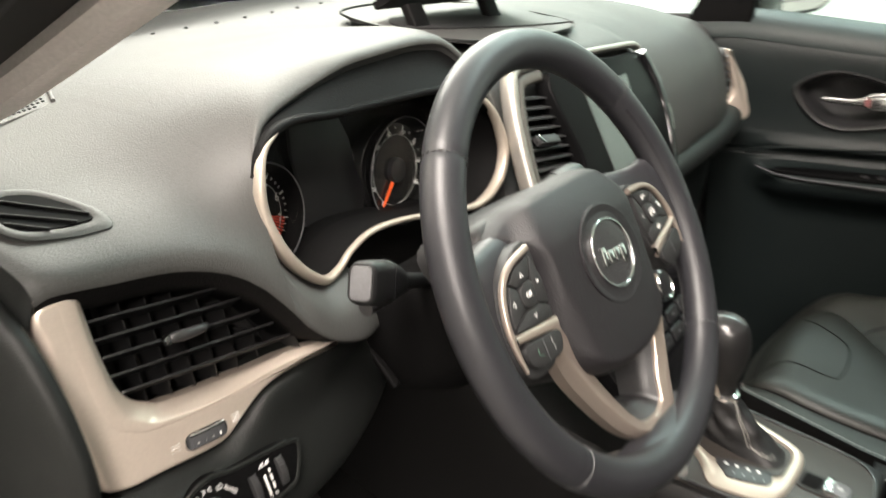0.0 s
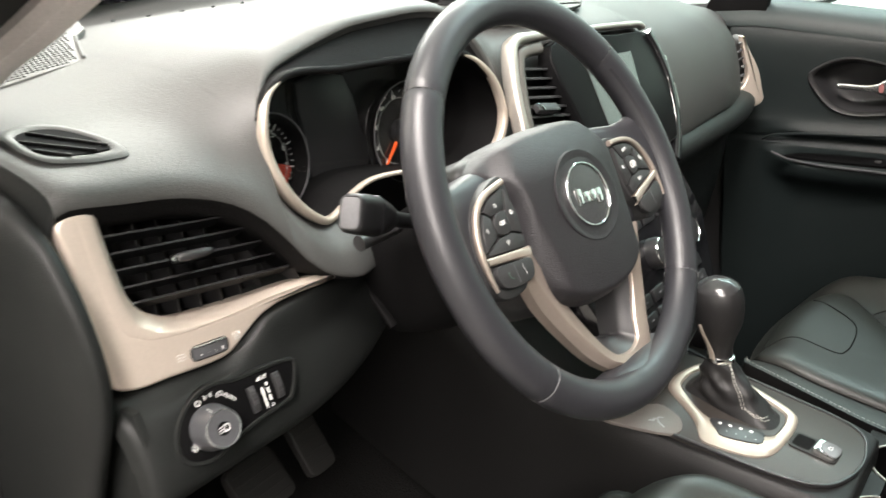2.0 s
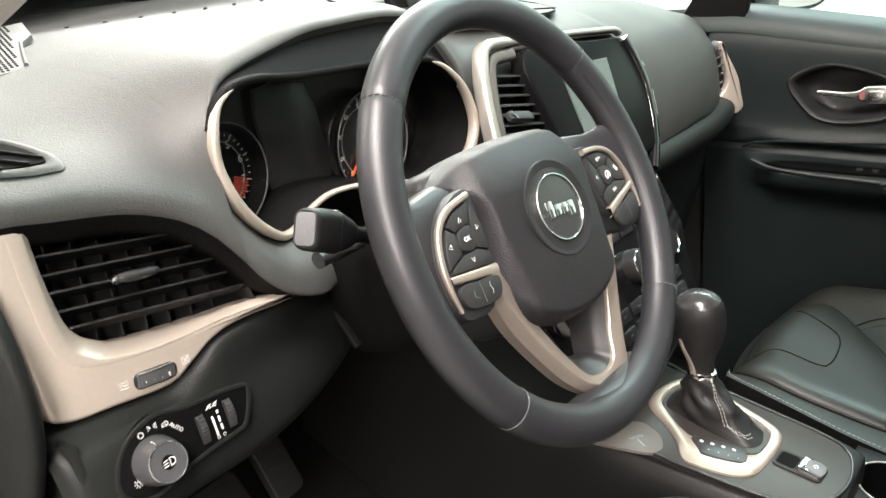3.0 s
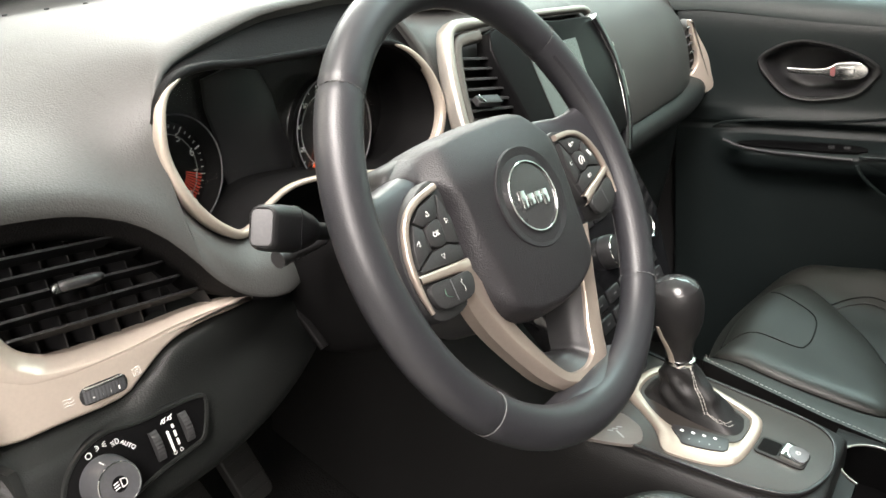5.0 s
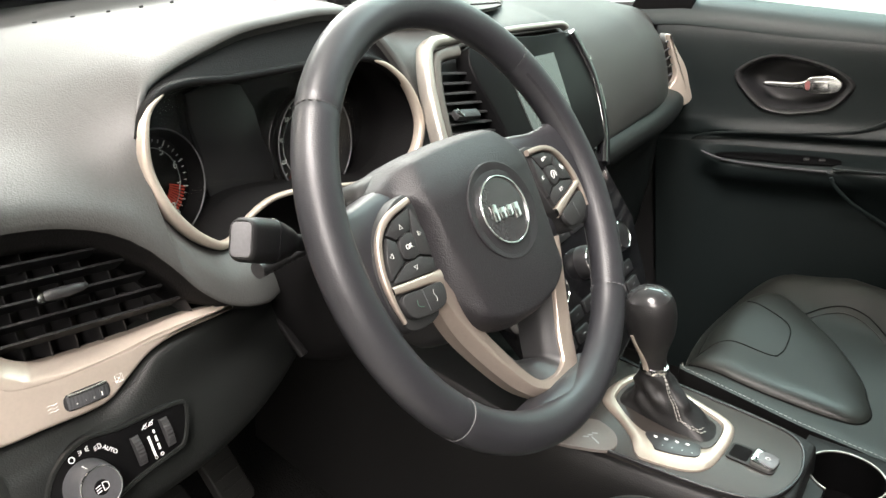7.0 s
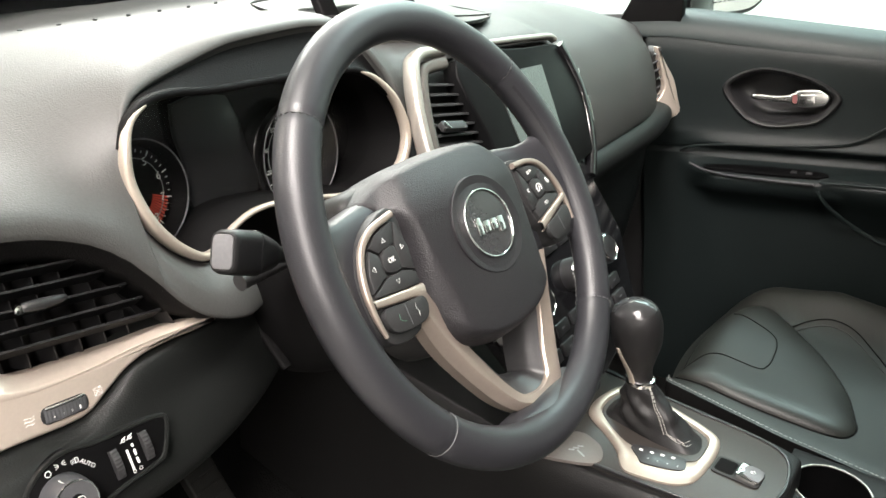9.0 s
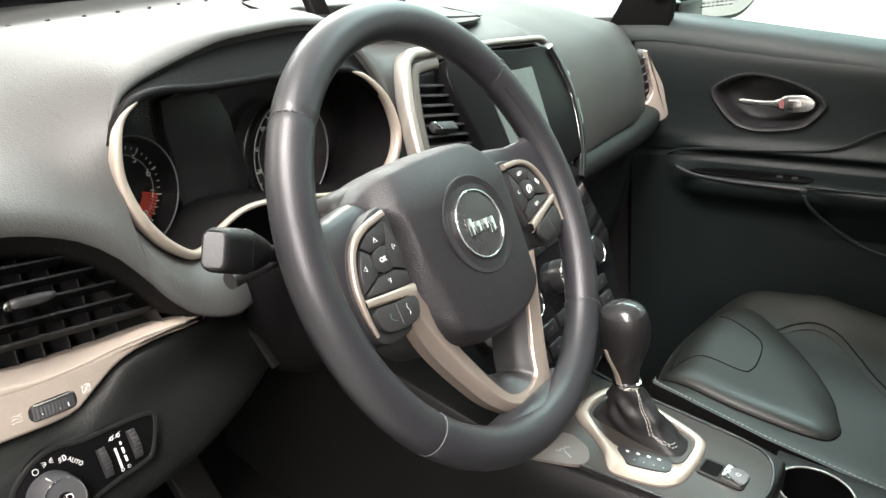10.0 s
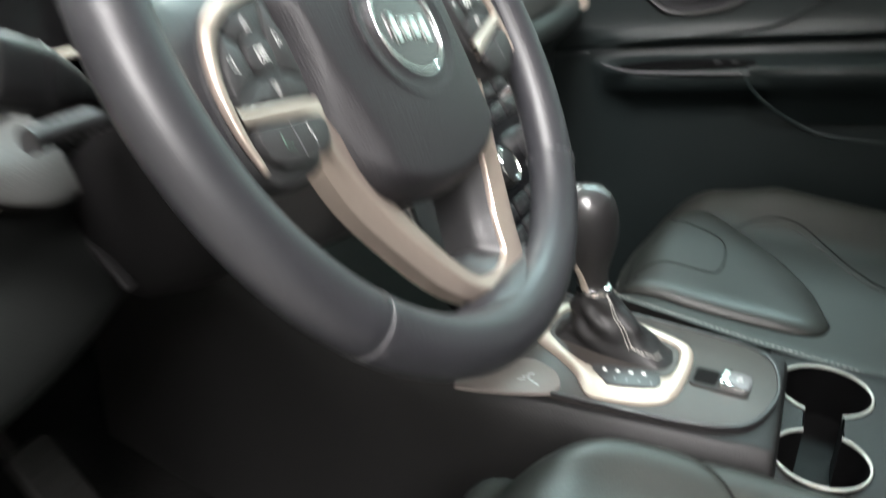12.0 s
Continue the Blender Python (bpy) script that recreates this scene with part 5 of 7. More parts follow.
def speaker_grille():
    m = facing((-0.23, 0.45, 1.2122), (1, 0, 0.08), (0, 1, 0.15))
    s = thing("speaker_grille", "pale perforated speaker grille at the dashboard corner", "speaker grille", m)
    shape = [(0.061, -0.043), (0.101, 0.033), (0.128, 0.056), (0.150, 0.110), (-0.06, 0.110), (-0.10, 0.0), (-0.095, -0.066), (-0.02, -0.055)]
    part("plate", slab(shape, 0.006, 0.001, 2, Matrix.Translation((0, 0, 0.0025))), VINYL, s, "grille plate")
    ridge = cat([(0.062, -0.043, 0.003), (0.083, -0.003, 0.003), (0.102, 0.032, 0.002)], 5)
    part("edge", sweep(ridge, oval_section(0.0035, 0.006, 0.0014), up=(0, 0, 1)), VINYL, s, "raised edge")
    # Holes are flat black dots laid on the plate.
    bm = bmesh.new()
    for i in range(48):
        for j in range(32):
            x, y = -0.10 + i * 0.0048 + (0.0024 if j % 2 else 0), -0.10 + j * 0.0066
            if y > -0.051 + 0.15 * (x + 0.02) and x < 0.056 + 0.52 * (y + 0.041) and y < 0.105:
                slab([(x + 0.00145 * math.cos(a), y + 0.0019 * math.sin(a)) for a in [math.pi * k / 3 for k in range(6)]], 0.0004, 0, m=Matrix.Translation((0, 0, 0.0031)), bm=bm)
    ob = part("perforation", bm, HOLE_SHADE, s, "rows of flat black dots for the holes' shade")
    ob["kind"] = "stuff"
    return s


speaker_grille()

# ---- centre stack ----
CS = facing((0.375, 0.172, 1.09), (1, 0, 0), (0, 0.4, 1))


def centre_stack():
    s = thing("centre_stack", "centre stack with blank touchscreen, side vents and bronze surround", "centre console", CS)
    body = smooth2([(-0.19, -0.02), (-0.168, 0.055), (-0.147, 0.084), (-0.12, 0.088), (0.10, 0.074), (0.18, 0.062), (0.196, 0.045), (0.197, 0.0), (0.18, -0.08), (0.16, -0.12), (-0.18, -0.12)], 4)
    part("carrier", slab(body, 0.03, 0.004, 2, Matrix.Translation((0, 0, -0.026))), BLACK, s, "black carrier")
    path = cat([(-0.196, -0.10, 0.0), (-0.192, -0.05, 0.0), (-0.182, 0.0, 0.0), (-0.168, 0.045, 0.0), (-0.150, 0.078, 0.0), (-0.138, 0.0865, 0.0), (-0.118, 0.0885, 0.0), (-0.05, 0.0840, 0.0), (0.05, 0.0775, 0.0), (0.12, 0.0715, 0.0), (0.170, 0.0665, 0.0), (0.184, 0.060, 0.0)], 5)
    part("surround", sweep(path, oval_section(0.0135, 0.020, 0.006), up=(0, 0, 1), scale=lambda t: 1.0 - 0.42 * min(1.0, max(0.0, t - 0.5) / 0.2)), SILVER, s, "champagne silver surround")
    ins = cat([V((-0.178, -0.10, -0.004)), V((-0.174, -0.05, -0.004)), V((-0.163, 0.0, -0.004)), V((-0.149, 0.040, -0.004)), V((-0.134, 0.067, -0.004)), V((-0.120, 0.0735, -0.004)), V((-0.085, 0.0735, -0.004))], 5)
    part("inner_surround", sweep(ins, oval_section(0.015, 0.014, 0.005), up=(0, 0, 1)), mat("taupe_satin_plastic", (0.066, 0.060, 0.053), 0.42), s, "taupe inner surround")
    # vents either side of the screen
    for sgn in (-1, 1):
        box_out = [(sgn * x + 0.0 * sgn, y) for x, y in ((0.130, 0.066), (0.064, 0.066), (0.070, -0.075), (0.165, -0.075), (0.155, 0.0))]
        part("vent_well", slab([(x + (0.01 if sgn > 0 else 0), y) for x, y in box_out], 0.002, 0, m=Matrix.Translation((0, 0, -0.024))), RUBBER, s, "black vent well")
        for i in range(12):
            y = 0.055 - i * 0.0116
            xl = 0.134 + 0.022 * (0.06 - y) / 0.1
            a, b = -xl if sgn < 0 else 0.074, -0.063 if sgn < 0 else min(xl, 0.150)
            bm = slab(oval_section(b - a, 0.016, 0.002), 0.0024, 0.0008, 2, Matrix.Translation(((a + b) / 2, y, -0.014)) @ pose(0, 0, 0, 0, 0, 10 * sgn) @ pose(0, 0, 0, -68, 0, 0))
            part("vent_blade", bm, BLADE, s, "dark louvre blade")
        if sgn < 0:
            tab = part("vent_adjuster", slab(oval_section(0.044, 0.012, 0.003), 0.007, 0.002, 2, Matrix.Translation((-0.117, 0.005, 0.002)) @ pose(0, 0, 0, 0, 0, -11) @ pose(0, 0, 0, -25, 0, 0)), BLACK, s, "black adjuster tab")
            part("adjuster_mark", box(0.013, 0.0030, 0.0016, 0.0006, Matrix.Translation((-0.133, 0.0078, 0.0046)) @ pose(0, 0, 0, -25, 0, -48)), CHROME, tab, "bright mark")
    # screen panel
    panel = smooth2([(-0.066, 0.072), (0.10, 0.062), (0.182, 0.054), (0.196, 0.040), (0.203, 0.005), (0.197, -0.04), (0.174, -0.10), (-0.055, -0.10), (-0.060, -0.03)], 4)
    pn = part("screen_panel", slab(panel, 0.02, 0.003, 3, Matrix.Translation((0, 0, 0.002))), SCREEN_FRAME, s, "black screen panel")
    part("screen", slab([(-0.006, 0.042), (0.119, 0.034), (0.100, -0.088), (-0.002, -0.088)], 0.002, 0, m=Matrix.Translation((0, 0, 0.0035))), SCREEN, pn, "grey switched-off touchscreen")
    edge = cat([(0.188, 0.052, 0.000), (0.200, 0.024, -0.001), (0.206, -0.015, -0.002), (0.196, -0.058, -0.003), (0.178, -0.095, -0.004), (0.150, -0.13, -0.006)], 6)
    part("panel_edge", sweep(edge, oval_section(0.015, 0.016, 0.005), up=(0, 0, 1)), PIANO, pn, "gloss black edge")
    for a, b in ((0.26, 0.31), (0.46, 0.62)):
        seg = edge[int(a * len(edge)):int(b * len(edge)) + 1]
        part("edge_chrome", sweep([p + V((0.0065, 0, 0.003)) for p in seg], oval_section(0.0045, 0.010, 0.002), up=(0, 0, 1)), CHROME, pn, "chrome edge strip")
    # climate panel below
    cl = part("climate_panel", slab(smooth2([(-0.15, -0.105), (0.15, -0.105), (0.135, -0.33), (-0.135, -0.33)], 2), 0.03, 0.006, 3, Matrix.Translation((0, 0, -0.006))), PIANO, s, "black climate control panel")
    for x, y, r in ((-0.095, -0.222, 0.021), (0.0, -0.222, 0.021), (0.095, -0.222, 0.021)):
        m = Matrix.Translation((x, y, -0.006))
        kn = part("climate_knob", lathe([(r, 0.0), (r, 0.010), (r - 0.002, 0.016), (r - 0.004, 0.017), (0.001, 0.0165)], 32, m), SATIN, cl, "black control knob")
        circ = [m @ V(((r - 0.003) * math.cos(a), (r - 0.003) * math.sin(a), 0.0172)) for a in [2 * math.pi * i / 40 for i in range(40)]]
        part("knob_ring", sweep(circ, circle(0.0008, 6), closed=True), CHROME, kn, "chrome ring")
    for y in (-0.150, -0.176, -0.268, -0.292):
        for k in range(6):
            x = -0.10 + k * 0.040
            bt = part("climate_button", box(0.032, 0.016, 0.004, 0.0012, Matrix.Translation((x, y, -0.0035))), SATIN, cl, "black push button")
            part("button_mark", box(0.007, 0.0018, 0.0005, 0.0002, Matrix.Translation((x, y, -0.0031))), GREY, bt)
    return s


centre_stack()


# ---- open bin on top of the dashboard ----
def dash_bin():
    m = facing((0.375, 0.36, 1.2075), (1, 0, -0.06), (0, 1, 0.16))
    b = thing("dash_bin", "black storage bin in the dashboard top with its lid raised", "storage bin", m)
    rim = smooth2([(-0.13, -0.10), (0.13, -0.10), (0.115, 0.10), (-0.115, 0.10)], 4)
    path = cat([(x, y, 0.002) for x, y in ((-0.13, -0.10), (0.13, -0.10), (0.115, 0.10), (-0.115, 0.10))], 8, closed=True)
    part("rim", sweep(path, oval_section(0.0016, 0.003, 0.0006), closed=True, up=(0, 0, 1)), VINYL_LOW, b, "raised rim")
    well = smooth2([(-0.125, 0.005), (-0.10, -0.03), (0.03, -0.075), (0.135, -0.092), (0.148, -0.075), (0.12, 0.02), (0.0, 0.055), (-0.09, 0.04)], 4)
    part("mat", slab(rim, 0.002, 0, m=Matrix.Translation((0, 0, 0.0010))), VINYL, b, "grey vinyl platform")
    part("well", slab(well, 0.003, 0, m=Matrix.Translation((0, 0, 0.0030))), BLACK, b, "black rubber well")
    lid = Matrix.Translation((0.015, 0.048, 0.010)) @ pose(0, 0, 0, -33, 0, 0)
    part("lid", slab([(-0.12, -0.15), (0.12, -0.15), (0.125, 0.0), (-0.125, 0.0)], 0.010, 0.002, 2, lid @ Matrix.Translation((0, 0, 0.012))), HOOD, b, "black hinged lid")
    for x in (-0.100, 0.065):
        part("lid_arm", sweep([V((x, -0.012, 0.0)), V((x, 0.004, 0.024))], oval_section(0.030, 0.012, 0.003), up=(0, 1, 0)), HOOD, b, "lid arm")
    return b


dash_bin()


# ---- console between the seats ----
CON = facing((CX, -0.06, 0.689), (1, 0, 0), (0, 1, 0.15))


def con(x, y):
    return (x - CX, (y + 0.06) * 1.011)


def centre_console():
    c = thing("centre_console", "low centre console with brown plastic plate and open cup holders", "centre console", CON, kind="structure")
    rows = []
    for y, hw, hr, lift in ((0.60, 0.135, 0.115, 0.12), (0.42, 0.128, 0.105, 0.06), (0.30, 0.125, 0.100, 0.03), (0.20, 0.125, 0.094, 0.012), (0.10, 0.122, 0.084, 0.0), (0.0, 0.118, 0.072, 0.0), (-0.07, 0.113, 0.062, 0.0), (-0.118, 0.108, 0.050, -0.001), (-0.127, 0.106, 0.047, -0.010), (-0.130, 0.106, 0.046, -0.034)):
        rows.append([(u, y, w + lift) for u, w in ((-hw - 0.030, -0.30), (-hw - 0.024, -0.12), (-hw - 0.016, -0.035), (-hw - 0.004, -0.008), (-hw + 0.010, -0.0035), (-0.04, -0.003), (0.02, -0.003), (hr - 0.004, -0.003), (hr + 0.004, -0.006), (hr + 0.010, -0.03), (hr + 0.014, -0.12), (hr + 0.016, -0.30))])
    part("body", loft(rows, 5, 3), CONSOLE, c, "dark grained console body", angle=60)
    plate = [(-0.100, 0.26), (-0.112, 0.15), (-0.114, 0.08), (-0.112, 0.0), (-0.106, -0.06), (-0.088, -0.10), (-0.038, -0.120), (0.010, -0.118), (0.038, -0.105), (0.052, -0.075), (0.062, 0.0), (0.072, 0.08), (0.085, 0.16), (0.090, 0.26)]
    sm = smooth2(plate, 4)
    part("top_plate", slab(sm, 0.006, 0.002, 2, Matrix.Translation((0, 0, 0.0015))), PLATE, c, "brown satin plastic plate")
    rimp = cat([(x, y, 0.001) for x, y in plate[2:13]], 5)
    part("plate_edge", sweep(rimp, oval_section(0.004, 0.005, 0.0015), up=(0, 0, 1)), SATIN, c, "dark raised edge")
    # blank cover ahead of the gear lever
    cov = smooth2([con(*p) for p in ((0.225, 0.10), (0.262, 0.085), (0.300, 0.055), (0.296, 0.030), (0.284, 0.016), (0.262, 0.010), (0.245, 0.03))], 3)
    part("socket_cover", slab(cov, 0.004, 0.0012, 2, Matrix.Translation((0, 0, 0.0040))), mat("taupe_plastic", (0.13, 0.115, 0.105), 0.45), c, "taupe socket cover")
    for k in range(3):
        part("cover_mark", box(0.0022, 0.007, 0.0005, 0.0002, Matrix.Translation((*con(0.262 + 0.006 * k, 0.046 - 0.003 * k), 0.0046)) @ pose(0, 0, 0, 0, 0, 30)), DIM_INK, c)
    part("cover_mark", box(0.014, 0.0022, 0.0005, 0.0002, Matrix.Translation((*con(0.262, 0.034), 0.0046)) @ pose(0, 0, 0, 0, 0, 60)), DIM_INK, c)
    # lower deck with two joined cup wells behind the plate
    bm = bmesh.new()
    deck = -0.030
    wells = [(con(0.419, -0.224), 0.045), (con(0.302, -0.224), 0.042)]
    neck = 0.017
    nx, ny = 84, 96
    xs = [-0.122 + 0.244 * i / nx for i in range(nx + 1)]
    ys = [-0.110 - 0.30 * j / ny for j in range(ny + 1)]

    def open_at(x, y, grow=0.0):
        inside = any((x - h[0]) ** 2 + (y - h[1]) ** 2 < (r + grow) ** 2 for h, r in wells)
        return inside or (wells[1][0][0] < x < wells[0][0][0] and abs(y - wells[0][0][1]) < neck + grow)

    vs = [[bm.verts.new((x, y, deck - 0.010 * abs(x / 0.122) ** 8)) for y in ys] for x in xs]
    for i in range(nx):
        for j in range(ny):
            if not open_at((xs[i] + xs[i + 1]) / 2, (ys[j] + ys[j + 1]) / 2, 0.001):
                bm.faces.new((vs[i][j], vs[i][j + 1], vs[i + 1][j + 1], vs[i + 1][j]))
    for v in [v for v in bm.verts if not v.link_faces]:
        bm.verts.remove(v)
    part("deck", bm, CONSOLE, c, "dark console deck")
    for sgn in (-1, 1):
        rows = [[(sgn * (0.122 + 0.004 * k), y, deck - 0.010 - 0.09 * k) for k in range(4)] for y in (-0.11, -0.27, -0.42)]
        part("deck_side", loft(rows, 3, 2), CONSOLE, c)
    edge = []
    for (h, r), face in ((wells[0], 180), (wells[1], 0)):
        half = math.degrees(math.asin(neck / r))
        start = face + half
        edge.append([V((h[0] + r * math.cos(radians(a)), h[1] + r * math.sin(radians(a)), deck)) for a in np.linspace(start, start + 360 - 2 * half, 48)])
    rim = edge[0] + edge[1]
    rows = [[V((q.x, q.y, deck + 0.001)) for q in rim], [V((q.x, q.y, deck - 0.004)) for q in rim], [V((q.x, q.y, deck - 0.06)) for q in rim]]
    part("cup_well", grid(rows, closed_v=True), SCREEN_FRAME, c, "black cup well", angle=30)
    part("cup_floor", slab([(q.x, q.y) for q in rim], 0.004, 0, m=Matrix.Translation((0, 0, deck - 0.058))), SCREEN_FRAME, c, "black cup well floor")
    for run in edge:
        part("cup_ring", sweep([q + V((0, 0, 0.001)) for q in run], oval_section(0.0026, 0.0026, 0.0010), up=(0, 0, 1)), SILVER, c, "bright edge of a cup well")
    part("well_post", sweep(cat([V((*con(0.385, -0.262), deck - 0.056)), V((*con(0.385, -0.258), deck - 0.03)), V((*con(0.385, -0.250), deck - 0.010))], 3), oval_section(0.020, 0.014, 0.005), up=(0, 1, 0)), RUBBER, c, "rubber grip post")
    return c


centre_console()


def gear_selector():
    g = thing("gear_selector", "black gear lever with leather boot in a satin bronze frame", "gear lever", CON)
    outer = [con(*p) for p in ((0.336, 0.052), (0.352, 0.062), (0.385, 0.062), (0.424, 0.048), (0.432, 0.020), (0.412, -0.040), (0.394, -0.084), (0.376, -0.097), (0.335, -0.098), (0.292, -0.091), (0.272, -0.070), (0.264, -0.030), (0.268, -0.014), (0.296, 0.004), (0.318, 0.028))]
    inner = [con(*p) for p in ((0.350, 0.041), (0.362, 0.048), (0.388, 0.048), (0.412, 0.038), (0.418, 0.016), (0.400, -0.038), (0.384, -0.074), (0.372, -0.083), (0.350, -0.085), (0.330, -0.082), (0.321, -0.070), (0.319, -0.048), (0.314, -0.028), (0.312, -0.006), (0.328, 0.020))]
    so, si = smooth2(outer, 4), smooth2(inner, 4)
    mid = [((a[0] + b[0]) / 2, (a[1] + b[1]) / 2) for a, b in zip(so, si)]
    rows = [[V((x, y, 0.0)) for x, y in so], [V((x, y, 0.004)) for x, y in so], [V((a[0] * 0.8 + b[0] * 0.2, a[1] * 0.8 + b[1] * 0.2, 0.0075)) for a, b in zip(so, si)], [V((x, y, 0.0085)) for x, y in mid], [V((a[0] * 0.15 + b[0] * 0.85, a[1] * 0.15 + b[1] * 0.85, 0.0075)) for a, b in zip(so, si)], [V((x, y, 0.002)) for x, y in si]]
    part("bezel", grid(rows, closed_v=True), SHADED_BRONZE, g, "satin bronze frame", angle=50)
    part("well", slab(si, 0.002, 0, m=Matrix.Translation((0, 0, 0.0045))), PLATE, g, "brown floor of the frame")
    ind = [con(*p) for p in ((0.309, -0.012), (0.320, -0.066), (0.312, -0.075), (0.294, -0.074), (0.282, -0.036), (0.288, -0.026))]
    wn = part("gear_window", slab(smooth2(ind, 3), 0.003, 0.0008, 2, Matrix.Translation((0, 0, 0.0100))), BLADE, g, "smoky grey gear window")
    for k in range(4):
        p = con(0.303 + 0.0025 * k, -0.024 - 0.012 * k)
        part("gear_mark", box(0.0042, 0.0030, 0.0005, 0.0002, Matrix.Translation((*p, 0.0106)) @ pose(0, 0, 0, 0, 0, 80)), INK, wn)
        p = con(0.292 + 0.002 * k, -0.036 - 0.011 * k)
        part("gear_mark", box(0.0016, 0.0016, 0.0005, 0.0002, Matrix.Translation((*p, 0.0106))), DIM_INK, wn)
    # boot: folds tighten from the frame up to the collar
    top = V((*con(0.358, 0.006), 0.066))
    rows = []
    base = [(0.350, 0.036), (0.362, 0.043), (0.388, 0.043), (0.408, 0.034), (0.412, 0.014), (0.396, -0.036), (0.380, -0.070), (0.366, -0.078), (0.348, -0.080), (0.334, -0.072), (0.331, -0.050), (0.334, -0.024), (0.340, 0.002), (0.346, 0.022)]
    bs = [V((*con(*p), 0.0048)) for p in base]
    bs = cat(bs, 4, closed=True)
    k = len(bs)
    for s in (0.0, 0.10, 0.22, 0.36, 0.50, 0.64, 0.78, 0.9, 1.0):
        row = []
        for i, p in enumerate(bs):
            a = math.atan2(p.y - top.y + 0.02, p.x - top.x)
            r = 0.0165 + 0.003 * (1 - s)
            q = top + V((r * math.cos(a), r * math.sin(a), 0))
            e = s ** (0.34 + 0.46 * min(1.0, max(0.0, (top.y - p.y - 0.01) / 0.06)))
            pt = V((p.x + (q.x - p.x) * e, p.y + (q.y - p.y) * e, p.z + (q.z - p.z) * s))
            fold = 0.0030 * math.sin(s * 13 + 2.2 * math.sin(a * 2)) * math.sin(math.pi * s) + 0.0016 * math.sin(5 * a + 7 * s) * math.sin(math.pi * s)
            d = (pt - top).xy
            d = d.normalized() if d.length > 0 else V((1, 0))
            row.append(pt + V((d.x * fold, d.y * fold, 0)))
        rows.append(row)
    fine = [cat([r[j] for r in rows], 3) for j in range(k)]
    boot = part("boot", grid([[c[i] for c in fine] for i in range(len(fine[0]))], closed_v=True), BOOT, g, "creased soft black leather boot", angle=80)
    for off in (-1, 1):
        turn = int(k * 0.70)
        run = [fine[turn][i].lerp(fine[turn + off][i], 0.45) for i in range(len(fine[0]) - 2, 5, -1)] + [fine[turn - n][max(3, 5 - n // 2) + (off > 0)] for n in range(1, int(k * 0.15))]
        line = [p + V((-0.0008, -0.0008, 0.0008)) for p in run]
        part("boot_stitching", stitches(line, 0.0034, 0.0016, 0.0005), THREAD, boot, "pale stitches")
    m = Matrix.Translation(top)
    part("collar", lathe([(0.0175, -0.002), (0.0180, 0.0), (0.0178, 0.005), (0.0165, 0.006)], 32, m), CHROME, g, "chrome collar")
    axis = (CON.to_3x3().inverted() @ V((-0.021, 0.004, 0.122))).normalized()
    m = m @ V((0, 0, 1)).rotation_difference(axis).to_matrix().to_4x4() @ Matrix.Diagonal((0.93, 0.93, 0.95, 1))
    # knob: a pear leaning a little, with a metal strip down the driver's side
    rows = []
    for z, rx, ry, dy in ((0.004, 0.0166, 0.0166, 0), (0.018, 0.0172, 0.0175, 0), (0.034, 0.0215, 0.0220, -0.001), (0.050, 0.0268, 0.0280, -0.002), (0.066, 0.0296, 0.0318, -0.003), (0.086, 0.0304, 0.0330, -0.004), (0.102, 0.0285, 0.031, -0.004), (0.113, 0.0220, 0.025, -0.004), (0.119, 0.0120, 0.014, -0.004), (0.1205, 0.001, 0.001, -0.004)):
        rows.append([m @ V((rx * math.cos(a), ry * math.sin(a) + dy, z)) for a in [2 * math.pi * i / 32 for i in range(32)]])
    cols = [cat([r[j] for r in rows], 3) for j in range(32)]
    kn = part("knob", grid([[c[i] for c in cols] for i in range(len(cols[0]))], closed_v=True), BOOT, g, "smooth black leather knob", angle=80)
    cap = [[m @ V((rx * math.cos(a) * 1.0, ry * math.sin(a) - 0.004, z)) for a in [2 * math.pi * i / 32 for i in range(32)]] for z, rx, ry in ((0.1105, 0.0250, 0.0282), (0.1155, 0.0205, 0.0235), (0.1202, 0.0120, 0.0145), (0.1218, 0.001, 0.001))]
    part("knob_cap", grid(cap, closed_v=True), KNOB_CAP, kn, "dark satin cap")
    strip = cat([m @ V(p) for p in ((-0.0160, 0.004, 0.003), (-0.0166, 0.005, 0.018), (-0.0204, 0.007, 0.034), (-0.0250, 0.010, 0.050), (-0.0270, 0.013, 0.066))], 5)
    part("knob_strip", sweep(strip, oval_section(0.0085, 0.0026, 0.0012), up=(-1, 0.35, 0.2), scale=lambda t: 1.0 - 0.5 * t), SHADED_BRONZE, kn, "satin metal strip")
    return g


gear_selector()


